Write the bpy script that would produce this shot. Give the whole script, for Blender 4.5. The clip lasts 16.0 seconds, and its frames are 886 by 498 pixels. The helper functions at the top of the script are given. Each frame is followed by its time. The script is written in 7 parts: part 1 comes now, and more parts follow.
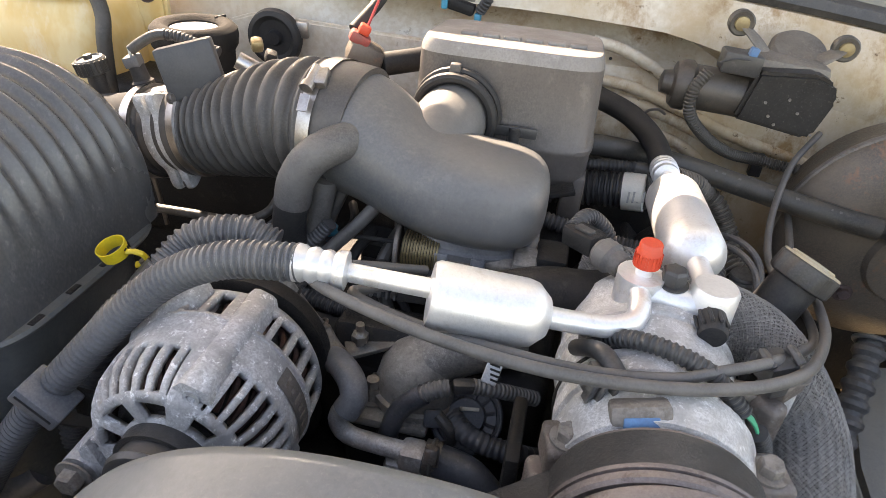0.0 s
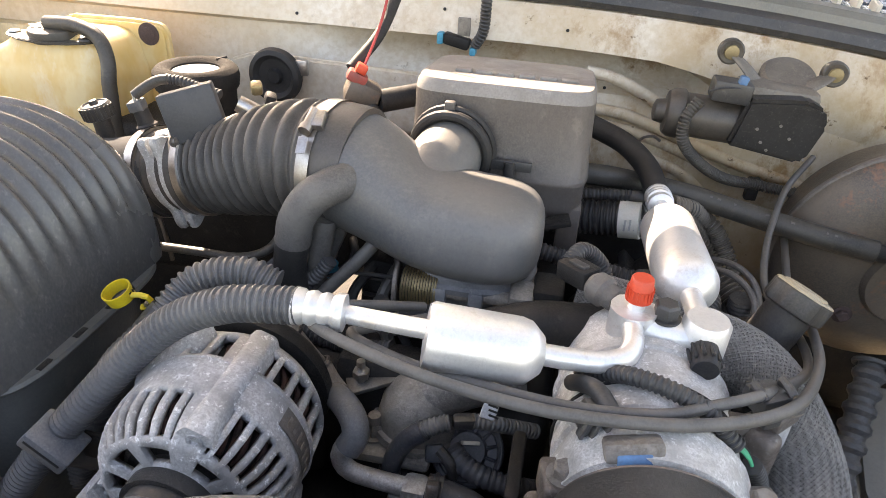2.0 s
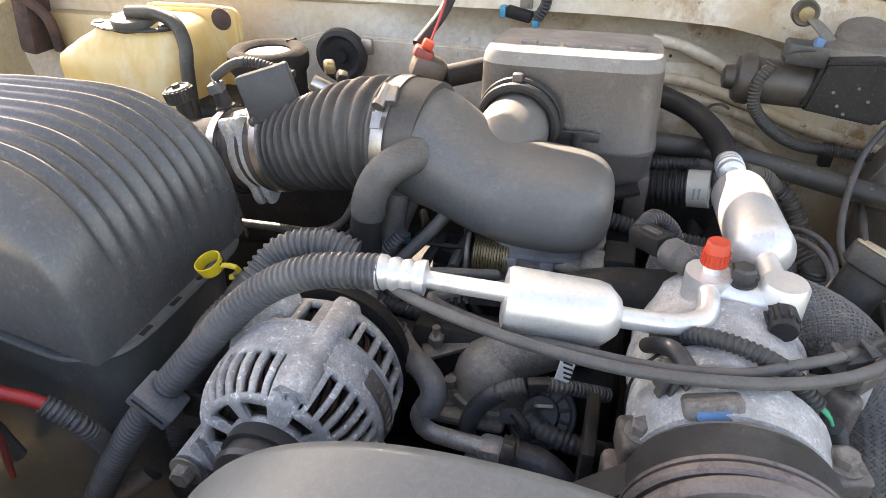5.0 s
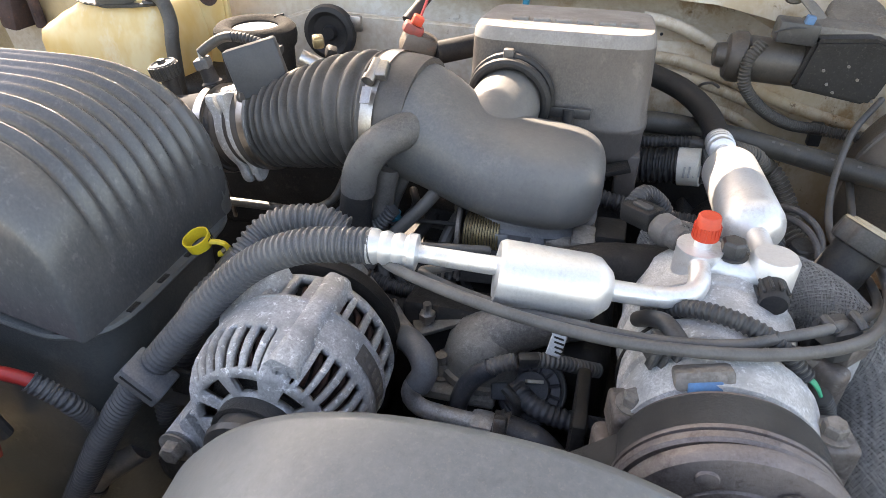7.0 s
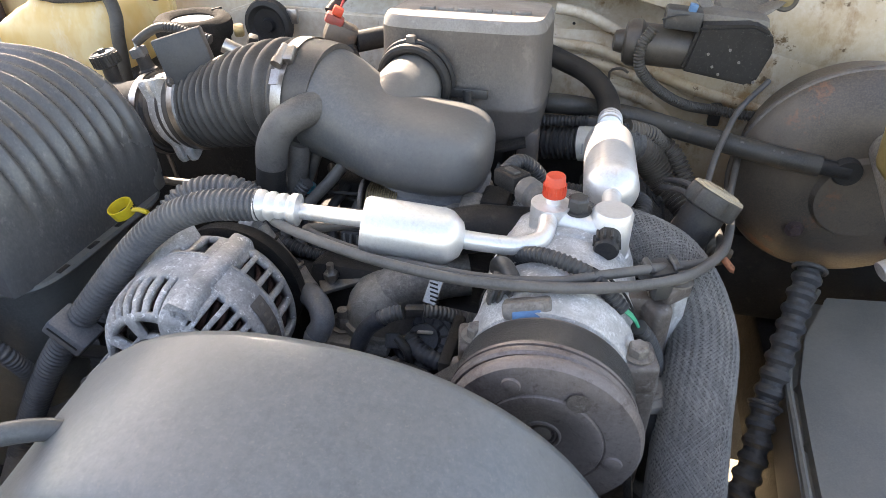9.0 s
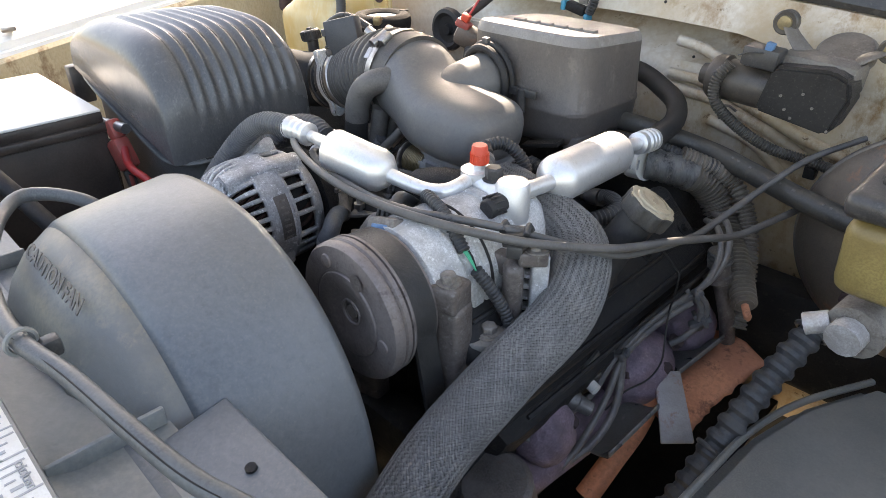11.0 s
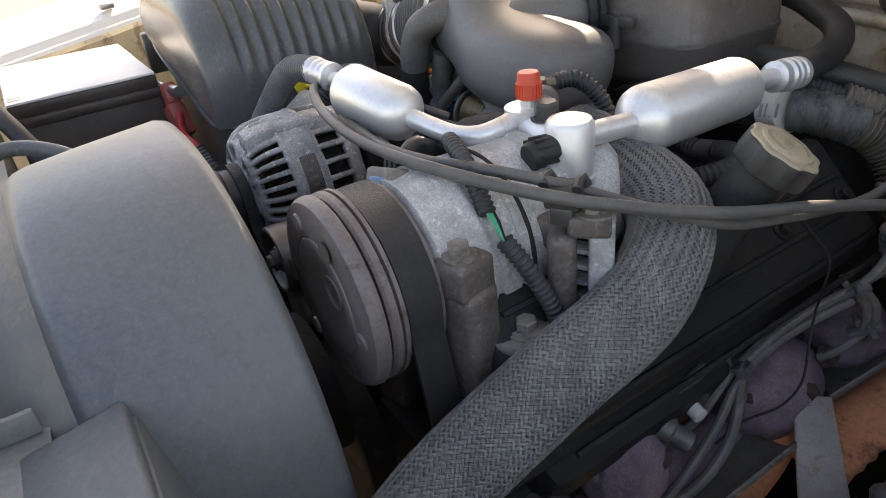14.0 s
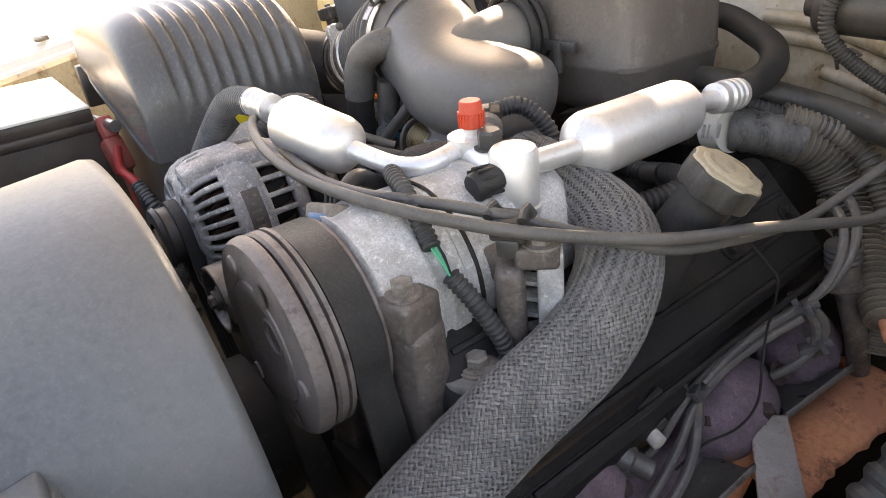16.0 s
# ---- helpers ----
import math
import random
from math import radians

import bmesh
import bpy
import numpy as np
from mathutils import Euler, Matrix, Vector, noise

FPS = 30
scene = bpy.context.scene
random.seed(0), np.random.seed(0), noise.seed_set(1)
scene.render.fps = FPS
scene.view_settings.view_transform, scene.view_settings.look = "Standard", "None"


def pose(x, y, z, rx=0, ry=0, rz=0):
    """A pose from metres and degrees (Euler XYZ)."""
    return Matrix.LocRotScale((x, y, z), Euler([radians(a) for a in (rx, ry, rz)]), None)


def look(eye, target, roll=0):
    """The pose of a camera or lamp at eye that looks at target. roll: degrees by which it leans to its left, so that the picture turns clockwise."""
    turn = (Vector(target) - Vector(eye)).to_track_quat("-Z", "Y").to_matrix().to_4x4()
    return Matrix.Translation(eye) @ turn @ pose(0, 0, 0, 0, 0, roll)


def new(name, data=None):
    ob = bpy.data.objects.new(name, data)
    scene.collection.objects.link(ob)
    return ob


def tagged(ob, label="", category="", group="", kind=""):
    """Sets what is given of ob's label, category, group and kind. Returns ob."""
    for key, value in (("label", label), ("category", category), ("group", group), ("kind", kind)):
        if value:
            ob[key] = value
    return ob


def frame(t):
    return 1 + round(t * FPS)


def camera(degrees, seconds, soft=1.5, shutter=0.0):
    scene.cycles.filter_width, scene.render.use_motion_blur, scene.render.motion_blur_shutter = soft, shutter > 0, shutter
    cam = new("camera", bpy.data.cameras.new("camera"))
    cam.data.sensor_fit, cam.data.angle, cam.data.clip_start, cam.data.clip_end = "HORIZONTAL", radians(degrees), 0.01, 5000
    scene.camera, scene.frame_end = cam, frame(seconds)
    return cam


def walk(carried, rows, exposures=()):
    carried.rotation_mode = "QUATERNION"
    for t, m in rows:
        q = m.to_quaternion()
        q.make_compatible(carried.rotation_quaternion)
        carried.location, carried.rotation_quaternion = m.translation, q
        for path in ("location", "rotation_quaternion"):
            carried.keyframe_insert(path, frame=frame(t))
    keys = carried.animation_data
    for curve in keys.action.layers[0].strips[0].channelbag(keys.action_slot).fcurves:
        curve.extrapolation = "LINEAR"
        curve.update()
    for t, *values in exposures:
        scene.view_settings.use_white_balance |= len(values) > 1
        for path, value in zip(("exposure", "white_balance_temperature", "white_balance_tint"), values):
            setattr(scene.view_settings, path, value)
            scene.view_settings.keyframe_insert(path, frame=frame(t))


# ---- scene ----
cam = camera(68.7, 16.0, soft=0.6)
PATH = [
    (0, (0.109, 0.036, 1.381), (-0.167, 1.703, 0.312), 4.9),
    (0.5, (0.107, 0.042, 1.374), (-0.176, 1.699, 0.29), 4.1),
    (1, (0.106, 0.044, 1.373), (-0.196, 1.682, 0.265), 3.0),
    (1.5, (0.111, 0.036, 1.386), (-0.187, 1.679, 0.284), 3.6),
    (2, (0.116, 0.036, 1.398), (-0.191, 1.729, 0.378), 3.1),
    (2.5, (0.122, 0.042, 1.399), (-0.162, 1.745, 0.389), 3.2),
    (3, (0.101, 0.04, 1.397), (-0.265, 1.743, 0.415), 3.0),
    (3.5, (0.106, 0.033, 1.405), (-0.303, 1.729, 0.426), 0.9),
    (4, (0.109, 0.021, 1.403), (-0.353, 1.682, 0.39), -0.4),
    (4.2, (0.11, 0.02, 1.401), (-0.357, 1.663, 0.36), -0.9),
    (6.3, (0.093, 0.008, 1.396), (-0.343, 1.623, 0.299), 0.8),
    (6.5, (0.096, 0.01, 1.393), (-0.337, 1.623, 0.294), -0.1),
    (7, (0.103, 0.013, 1.391), (-0.312, 1.621, 0.276), 0.2),
    (7.5, (0.106, 0.008, 1.391), (-0.333, 1.61, 0.278), -0.8),
    (8, (0.117, -0.002, 1.393), (-0.292, 1.602, 0.27), -0.3),
    (8.2, (0.124, -0.007, 1.392), (-0.235, 1.611, 0.272), 0.2),
    (10.3, (0.469, -0.054, 1.41), (-0.592, 1.296, 0.384), -3.3),
    (10.5, (0.514, -0.022, 1.387), (-0.701, 1.202, 0.374), -2.4),
    (11, (0.552, -0.004, 1.389), (-0.676, 1.208, 0.379), -0.6),
    (11.5, (0.551, 0.07, 1.334), (-0.903, 1.045, 0.368), -6.2),
    (12, (0.542, 0.078, 1.364), (-1.039, 0.76, 0.345), -11.1),
    (12.5, (0.547, 0.102, 1.328), (-1.067, 0.738, 0.333), -10.9),
    (13, (0.525, 0.111, 1.296), (-1.011, 0.922, 0.304), -3.7),
    (13.5, (0.512, 0.134, 1.298), (-0.973, 1.029, 0.301), -6.9),
    (14, (0.514, 0.137, 1.293), (-0.984, 1.004, 0.29), -6.9),
    (14.5, (0.511, 0.14, 1.289), (-0.97, 1.059, 0.309), -4.0),
    (15, (0.505, 0.149, 1.289), (-0.937, 1.138, 0.318), -4.5),
    (15.5, (0.505, 0.149, 1.286), (-0.928, 1.143, 0.306), -4.9),
    (16, (0.506, 0.154, 1.292), (-0.945, 1.143, 0.334), -7.0),
]
EXPOSURE = [(0.0, 2.45, 9600, 20), (3.5, 2.46, 9400, 20), (7.0, 2.46, 8700, 18), (8.0, 2.46, 8600, 18), (10.5, 2.34, 8600, 18), (11.5, 2.07, 8500, 17), (12.5, 1.66, 8500, 17), (13.0, 1.60, 8700, 18), (13.5, 1.72, 9100, 19), (14.0, 1.80, 9200, 20), (14.5, 2.06, 9700, 21), (15.0, 2.22, 10300, 23), (15.5, 2.33, 10500, 23), (16.0, 2.40, 10500, 23)]
walk(cam, [(t, look(eye, target, roll)) for t, eye, target, roll in PATH], EXPOSURE)

# ---- light ----
SUN = Vector((-0.52, 0.58, 0.62)).normalized()
world = bpy.data.worlds.new("sky")
scene.world = world
world.use_nodes = True
wn = world.node_tree.nodes
sky = wn.new("ShaderNodeTexSky")
sky.sky_type, sky.sun_disc = "NISHITA", False
sky.sun_elevation = math.asin(SUN.z)
sky.sun_rotation = math.atan2(SUN.x, SUN.y)
sky.air_density, sky.dust_density, sky.ozone_density = 1.0, 1.5, 1.0
world.node_tree.links.new(sky.outputs[0], wn["Background"].inputs[0])
wn["Background"].inputs[1].default_value = 0.15
sun_data = bpy.data.lights.new("sun", "SUN")
sun_data.energy, sun_data.angle, sun_data.color = 4.5, radians(0.5), (1.0, 0.975, 0.94)
sun = new("sun", sun_data)
sun.rotation_euler = SUN.to_track_quat("Z", "Y").to_euler()

# ---- materials ----
def mat(name, base, rough=0.5, metal=0.0, other=None, scale=60.0, amount=0.5, bump=0.15, fine=600.0, specks=None, spec_amount=0.3, streak=1.0, emit=0.0, coat=0.0, shine=0.5, grit=0.22, flakes=0.0, island=0.0, vary=0.18):
    """A worn surface: two base colours mixed by coarse and fine noise, optional specks, roughness breakup and relief."""
    m = bpy.data.materials.new(name)
    m.use_nodes = True
    t, n = m.node_tree, m.node_tree.nodes
    b = n["Principled BSDF"]
    link_ = t.links.new
    geo = n.new("ShaderNodeTexCoord")
    mp = n.new("ShaderNodeMapping")
    mp.inputs["Scale"].default_value = (1, 1, streak)
    link_(geo.outputs["Object"], mp.inputs[0])
    if other is None:
        other = tuple(c * 0.62 for c in base)

    def noise_(s, detail=5.0, rough_=0.6):
        k = n.new("ShaderNodeTexNoise")
        k.inputs["Scale"].default_value, k.inputs["Detail"].default_value, k.inputs["Roughness"].default_value = s, detail, rough_
        link_(mp.outputs[0], k.inputs["Vector"])
        return k.outputs["Fac"]

    def ramp_(src, a, c):
        r = n.new("ShaderNodeMapRange")
        r.inputs["From Min"].default_value, r.inputs["From Max"].default_value = a, c
        link_(src, r.inputs["Value"])
        return r.outputs[0]

    def mix_(fac, a, c):
        k = n.new("ShaderNodeMix")
        k.data_type = "RGBA"
        if isinstance(fac, float):
            k.inputs[0].default_value = fac
        else:
            link_(fac, k.inputs[0])
        for sock, v in ((6, a), (7, c)):
            if isinstance(v, tuple):
                k.inputs[sock].default_value = (*v, 1)
            else:
                link_(v, k.inputs[sock])
        return k.outputs[2]

    def times_(src, v):
        k = n.new("ShaderNodeMath")
        k.operation = "MULTIPLY"
        link_(src, k.inputs[0])
        k.inputs[1].default_value = v
        return k.outputs[0]

    coarse, small = noise_(scale), noise_(fine, 3.0)
    col = mix_(times_(ramp_(coarse, 0.40, 0.62), amount), base, other)
    col = mix_(times_(ramp_(small, 0.42, 0.62), amount * 0.6), col, other)
    rough_grain = noise_(fine * 0.45, 6.0, 0.8)
    col = mix_(times_(ramp_(rough_grain, 0.52, 0.70), amount * grit), col, tuple(min(1.0, c * 1.45 + 0.012) for c in other))
    col = mix_(times_(ramp_(rough_grain, 0.48, 0.33), amount * grit), col, tuple(c * 0.5 for c in base))
    if specks:
        col = mix_(times_(ramp_(noise_(flakes or scale * 3.2, 6.0, 0.75), 0.56, 0.66), spec_amount), col, specks)
    if island:
        isl = n.new("ShaderNodeNewGeometry")
        col = mix_(times_(isl.outputs["Random Per Island"], island), col, tuple(c * 0.35 for c in base))
    link_(col, b.inputs["Base Color"])
    rr = n.new("ShaderNodeMapRange")
    rr.inputs["To Min"].default_value, rr.inputs["To Max"].default_value = max(0.04, rough - vary), min(1.0, rough + vary)
    link_(rough_grain if grit > 0.4 else coarse, rr.inputs["Value"])
    link_(rr.outputs[0], b.inputs["Roughness"])
    b.inputs["Metallic"].default_value = metal
    b.inputs["Specular IOR Level"].default_value = shine
    if coat:
        b.inputs["Coat Weight"].default_value, b.inputs["Coat Roughness"].default_value = coat, 0.25
    if bump:
        bp = n.new("ShaderNodeBump")
        bp.inputs["Strength"].default_value, bp.inputs["Distance"].default_value = min(1.0, bump * 1.5), 0.0016
        link_(rough_grain, bp.inputs["Height"])
        link_(bp.outputs[0], b.inputs["Normal"])
    return m


def stained_paint(name, clean, grime, rusty):
    """Old cream paint: broad soft grime, ragged brown stains that thicken towards the driver's side, and a few rust pits."""
    m = mat(name, clean, 0.5, other=grime, scale=3.2, amount=0.55, bump=0.22, fine=120, grit=0.25)
    t, n = m.node_tree, m.node_tree.nodes
    b = n["Principled BSDF"]
    old = b.inputs["Base Color"].links[0].from_socket
    co = n.new("ShaderNodeTexCoord").outputs["Object"]

    def patch(scale, detail, rough_, lo, hi, stretch):
        mp = n.new("ShaderNodeMapping")
        mp.inputs["Scale"].default_value = stretch
        k = n.new("ShaderNodeTexNoise")
        k.inputs["Scale"].default_value, k.inputs["Detail"].default_value, k.inputs["Roughness"].default_value = scale, detail, rough_
        r = n.new("ShaderNodeMapRange")
        r.inputs["From Min"].default_value, r.inputs["From Max"].default_value = lo, hi
        t.links.new(co, mp.inputs[0])
        t.links.new(mp.outputs[0], k.inputs["Vector"])
        t.links.new(k.outputs["Fac"], r.inputs["Value"])
        return r.outputs[0]

    sep = n.new("ShaderNodeSeparateXYZ")
    t.links.new(co, sep.inputs[0])
    side = n.new("ShaderNodeMapRange")
    side.inputs["From Min"].default_value, side.inputs["From Max"].default_value = -0.25, 0.30
    side.inputs["To Min"].default_value, side.inputs["To Max"].default_value = 0.12, 1.0
    t.links.new(sep.outputs[0], side.inputs["Value"])
    for args, colour in (((6.0, 9.0, 0.70, 0.40, 0.60, (1, 1, 0.8)), grime), ((13.0, 8.0, 0.74, 0.51, 0.63, (1, 1, 0.6)), rusty), ((46.0, 5.0, 0.7, 0.63, 0.68, (1, 1, 1)), tuple(c * 0.45 for c in rusty))):
        mul = n.new("ShaderNodeMath")
        mul.operation = "MULTIPLY"
        t.links.new(patch(*args), mul.inputs[0])
        t.links.new(side.outputs[0], mul.inputs[1])
        mix = n.new("ShaderNodeMix")
        mix.data_type = "RGBA"
        t.links.new(mul.outputs[0], mix.inputs[0])
        t.links.new(old, mix.inputs[6])
        mix.inputs[7].default_value = (*colour, 1)
        old = mix.outputs[2]
    t.links.new(old, b.inputs["Base Color"])
    return m


M = {
    "black_plastic": mat("black_plastic", (0.032, 0.032, 0.034), 0.40, other=(0.068, 0.065, 0.062), scale=30, amount=0.75, bump=0.10, specks=(0.15, 0.14, 0.13), spec_amount=0.35),
    "canister_plastic": mat("canister_plastic", (0.080, 0.083, 0.087), 0.26, other=(0.135, 0.133, 0.130), scale=9, amount=0.5, bump=0.10, fine=450, specks=(0.26, 0.25, 0.24), spec_amount=0.22, flakes=150, grit=0.18, streak=0.6, vary=0.07),
    "dark_rubber": mat("dark_rubber", (0.020, 0.020, 0.022), 0.55, other=(0.045, 0.043, 0.041), scale=40, amount=0.7, shine=0.3),
    "grey_rubber": mat("grey_rubber", (0.085, 0.080, 0.077), 0.6, other=(0.155, 0.145, 0.135), scale=32, amount=0.75, bump=0.15, specks=(0.05, 0.047, 0.045), spec_amount=0.4),
    "duct_rubber": mat("duct_rubber", (0.094, 0.099, 0.104), 0.40, other=(0.145, 0.141, 0.135), scale=6, amount=0.9, bump=0.08, fine=420, specks=(0.21, 0.195, 0.18), spec_amount=0.35, flakes=60),
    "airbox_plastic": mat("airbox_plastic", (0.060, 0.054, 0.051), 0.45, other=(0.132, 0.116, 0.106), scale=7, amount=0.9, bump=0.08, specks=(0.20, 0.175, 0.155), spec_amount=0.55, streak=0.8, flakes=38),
    "neck_rubber": mat("neck_rubber", (0.034, 0.038, 0.044), 0.75, other=(0.060, 0.063, 0.067), scale=12, amount=0.8, bump=0.06, shine=0.08),
    "foam_black": mat("foam_black", (0.020, 0.019, 0.018), 0.85, other=(0.042, 0.039, 0.036), scale=50, amount=0.7, bump=0.5, fine=700, shine=0.1),
    "lid_grey": mat("lid_grey", (0.36, 0.345, 0.325), 0.6, other=(0.26, 0.245, 0.225), scale=18, amount=0.7, bump=0.1),
    "loom": mat("loom", (0.075, 0.079, 0.087), 0.45, other=(0.15, 0.148, 0.145), scale=35, amount=0.7, bump=0.05),
    "loom_dark": mat("loom_dark", (0.022, 0.023, 0.026), 0.5, other=(0.06, 0.06, 0.06), scale=45, amount=0.7, bump=0.05),
    "aluminium": mat("aluminium", (0.80, 0.80, 0.80), 0.36, 0.6, other=(0.66, 0.655, 0.645), scale=14, amount=0.5, bump=0.12, specks=(0.40, 0.33, 0.26), spec_amount=0.35, grit=0.35, flakes=36),
    "cast_aluminium": mat("cast_aluminium", (0.80, 0.805, 0.81), 0.55, 0.15, other=(0.37, 0.367, 0.36), scale=34, amount=0.9, bump=1.4, fine=760, specks=(0.90, 0.91, 0.92), spec_amount=0.85, grit=1.0, flakes=210),
    "alternator_cast": mat("alternator_cast", (0.62, 0.625, 0.635), 0.5, 0.2, other=(0.29, 0.288, 0.29), scale=30, amount=0.9, bump=1.1, fine=520, specks=(0.92, 0.93, 0.94), spec_amount=0.95, grit=0.9, flakes=170),
    "dirty_cast": mat("dirty_cast", (0.165, 0.142, 0.124), 0.6, 0.2, other=(0.27, 0.245, 0.22), scale=42, amount=0.9, bump=0.5, fine=380, specks=(0.075, 0.06, 0.052), spec_amount=0.6, grit=0.5),
    "bracket_brown": mat("bracket_brown", (0.096, 0.078, 0.070), 0.46, 0.25, other=(0.165, 0.142, 0.130), scale=30, amount=0.9, bump=0.4, fine=300, specks=(0.32, 0.30, 0.285), spec_amount=0.5, grit=0.5, flakes=160),
    "channel_steel": mat("channel_steel", (0.115, 0.112, 0.108), 0.30, 0.4, other=(0.19, 0.185, 0.175), scale=26, amount=0.85, bump=0.3, specks=(0.40, 0.38, 0.35), spec_amount=0.4, flakes=34),
    "boot_metal": mat("boot_metal", (0.20, 0.20, 0.20), 0.40, 0.5, other=(0.11, 0.105, 0.10), scale=50, amount=0.8, bump=0.3),
    "tab_grey": mat("tab_grey", (0.40, 0.39, 0.39), 0.5, 0.2, other=(0.28, 0.27, 0.265), scale=22, amount=0.8, bump=0.5, specks=(0.30, 0.14, 0.09), spec_amount=0.7, flakes=38),
    "wire_tan": mat("wire_tan", (0.17, 0.155, 0.145), 0.42, other=(0.10, 0.096, 0.094), scale=40, amount=0.8, bump=0.1, specks=(0.30, 0.275, 0.25), spec_amount=0.45, flakes=110),
    "cap_side": mat("cap_side", (0.034, 0.032, 0.031), 0.5, other=(0.075, 0.069, 0.062), scale=30, amount=0.8, bump=0.12),
    "boot_rubber": mat("boot_rubber", (0.044, 0.047, 0.052), 0.5, other=(0.085, 0.087, 0.088), scale=20, amount=0.85, bump=0.3, fine=200, specks=(0.03, 0.03, 0.032), spec_amount=0.6),
    "navy_plastic": mat("navy_plastic", (0.034, 0.038, 0.048), 0.42, other=(0.075, 0.080, 0.092), scale=40, amount=0.8, bump=0.08, specks=(0.16, 0.165, 0.17), spec_amount=0.35, flakes=180),
    "dusty_blue": mat("dusty_plastic", (0.110, 0.118, 0.132), 0.42, other=(0.185, 0.190, 0.20), scale=40, amount=0.8, bump=0.08, specks=(0.28, 0.28, 0.28), spec_amount=0.35, flakes=180),
    # paler box plastic: sun on the upper edges and dust in one colour
    "airbox_edge": mat("airbox_sunlit_dust", (0.27, 0.255, 0.24), 0.5, other=(0.17, 0.155, 0.145), scale=16, amount=0.7, bump=0.1, specks=(0.40, 0.38, 0.36), spec_amount=0.4),
    "shroud_tan": mat("shroud_dusty", (0.230, 0.222, 0.188), 0.55, other=(0.152, 0.158, 0.155), scale=14, amount=0.9, bump=0.12, fine=300, specks=(0.28, 0.245, 0.19), spec_amount=0.6, flakes=34),
    "wiper_brown": mat("wiper_brown", (0.125, 0.110, 0.096), 0.5, 0.2, other=(0.20, 0.18, 0.155), scale=30, amount=0.8, bump=0.3, specks=(0.32, 0.29, 0.24), spec_amount=0.4, flakes=150),
    "pipe_steel": mat("corroded_pipe", (0.62, 0.62, 0.62), 0.42, 0.45, other=(0.34, 0.31, 0.29), scale=45, amount=0.85, bump=0.4, specks=(0.80, 0.80, 0.80), spec_amount=0.5, grit=0.5),
    "loom_dusty": mat("loom_dusty", (0.080, 0.070, 0.059), 0.42, other=(0.185, 0.160, 0.130), scale=24, amount=0.85, bump=0.06),
    "tape_silver": mat("worn_tape", (0.035, 0.035, 0.037), 0.32, other=(0.16, 0.157, 0.150), scale=90, amount=0.85, bump=0.5, specks=(0.50, 0.44, 0.36), spec_amount=0.25, flakes=140, streak=0.3),
    "red_boot": mat("faded_red_boot", (0.42, 0.075, 0.06), 0.5, other=(0.24, 0.075, 0.06), scale=60, amount=0.7, bump=0.1),
    "base_black": mat("base_black", (0.072, 0.080, 0.082), 0.42, other=(0.125, 0.131, 0.129), scale=14, amount=0.85, bump=0.12, specks=(0.20, 0.195, 0.185), spec_amount=0.35),
    "sleeve_grey": mat("split_sleeve", (0.070, 0.076, 0.080), 0.45, other=(0.125, 0.130, 0.130), scale=20, amount=0.85, bump=0.06, specks=(0.20, 0.195, 0.185), spec_amount=0.35, flakes=60),
    "loom_grey": mat("loom_grey", (0.055, 0.057, 0.060), 0.5, other=(0.11, 0.108, 0.105), scale=30, amount=0.8, bump=0.05),
    "wiper_dark": mat("wiper_motor_can", (0.052, 0.045, 0.040), 0.42, 0.2, other=(0.10, 0.086, 0.074), scale=24, amount=0.85, bump=0.1, specks=(0.16, 0.13, 0.10), spec_amount=0.3),
    "wiper_cover": mat("wiper_cover", (0.018, 0.017, 0.017), 0.45, other=(0.034, 0.032, 0.030), scale=26, amount=0.8, bump=0.15, specks=(0.20, 0.18, 0.16), spec_amount=0.25, flakes=300, shine=0.25),
    "loom_warm": mat("loom_warm", (0.048, 0.043, 0.038), 0.42, other=(0.095, 0.085, 0.072), scale=30, amount=0.8, bump=0.05),
    "hose_black": mat("hose_black", (0.034, 0.032, 0.030), 0.48, other=(0.075, 0.069, 0.060), scale=24, amount=0.85, bump=0.1, specks=(0.13, 0.115, 0.09), spec_amount=0.4, flakes=70),
    "pale_print": mat("pale_print", (0.12, 0.115, 0.105), 0.6, other=(0.12, 0.115, 0.105), scale=200, amount=0.8, bump=0.0),
    "cap_letter": mat("cap_letter", (0.34, 0.285, 0.20), 0.5, other=(0.26, 0.215, 0.155), scale=30, amount=0.7),
    "thermo_cast": mat("thermostat_cast", (0.16, 0.152, 0.145), 0.45, 0.3, other=(0.28, 0.268, 0.25), scale=26, amount=0.85, bump=0.5, fine=380, specks=(0.40, 0.39, 0.37), spec_amount=0.5, grit=0.5, flakes=150),
    "box_plastic": mat("sensor_box_plastic", (0.038, 0.041, 0.047), 0.5, other=(0.066, 0.068, 0.072), scale=40, amount=0.7, bump=0.06),
    "steel": mat("steel", (0.50, 0.49, 0.48), 0.35, 1.0, other=(0.30, 0.27, 0.25), scale=50, amount=0.6, bump=0.1),
    "dark_steel": mat("dark_steel", (0.12, 0.108, 0.10), 0.45, 0.5, other=(0.22, 0.195, 0.18), scale=28, amount=0.8, bump=0.25, specks=(0.16, 0.09, 0.06), spec_amount=0.45),
    "clutch_steel": mat("clutch_steel", (0.132, 0.109, 0.104), 0.44, 0.3, other=(0.205, 0.178, 0.170), scale=14, amount=0.85, bump=0.25, specks=(0.075, 0.055, 0.052), spec_amount=0.7, grit=0.4, flakes=80),
    "idler_steel": mat("idler_steel", (0.20, 0.195, 0.19), 0.32, 0.5, other=(0.11, 0.10, 0.095), scale=30, amount=0.8, bump=0.15, specks=(0.30, 0.28, 0.26), spec_amount=0.4),
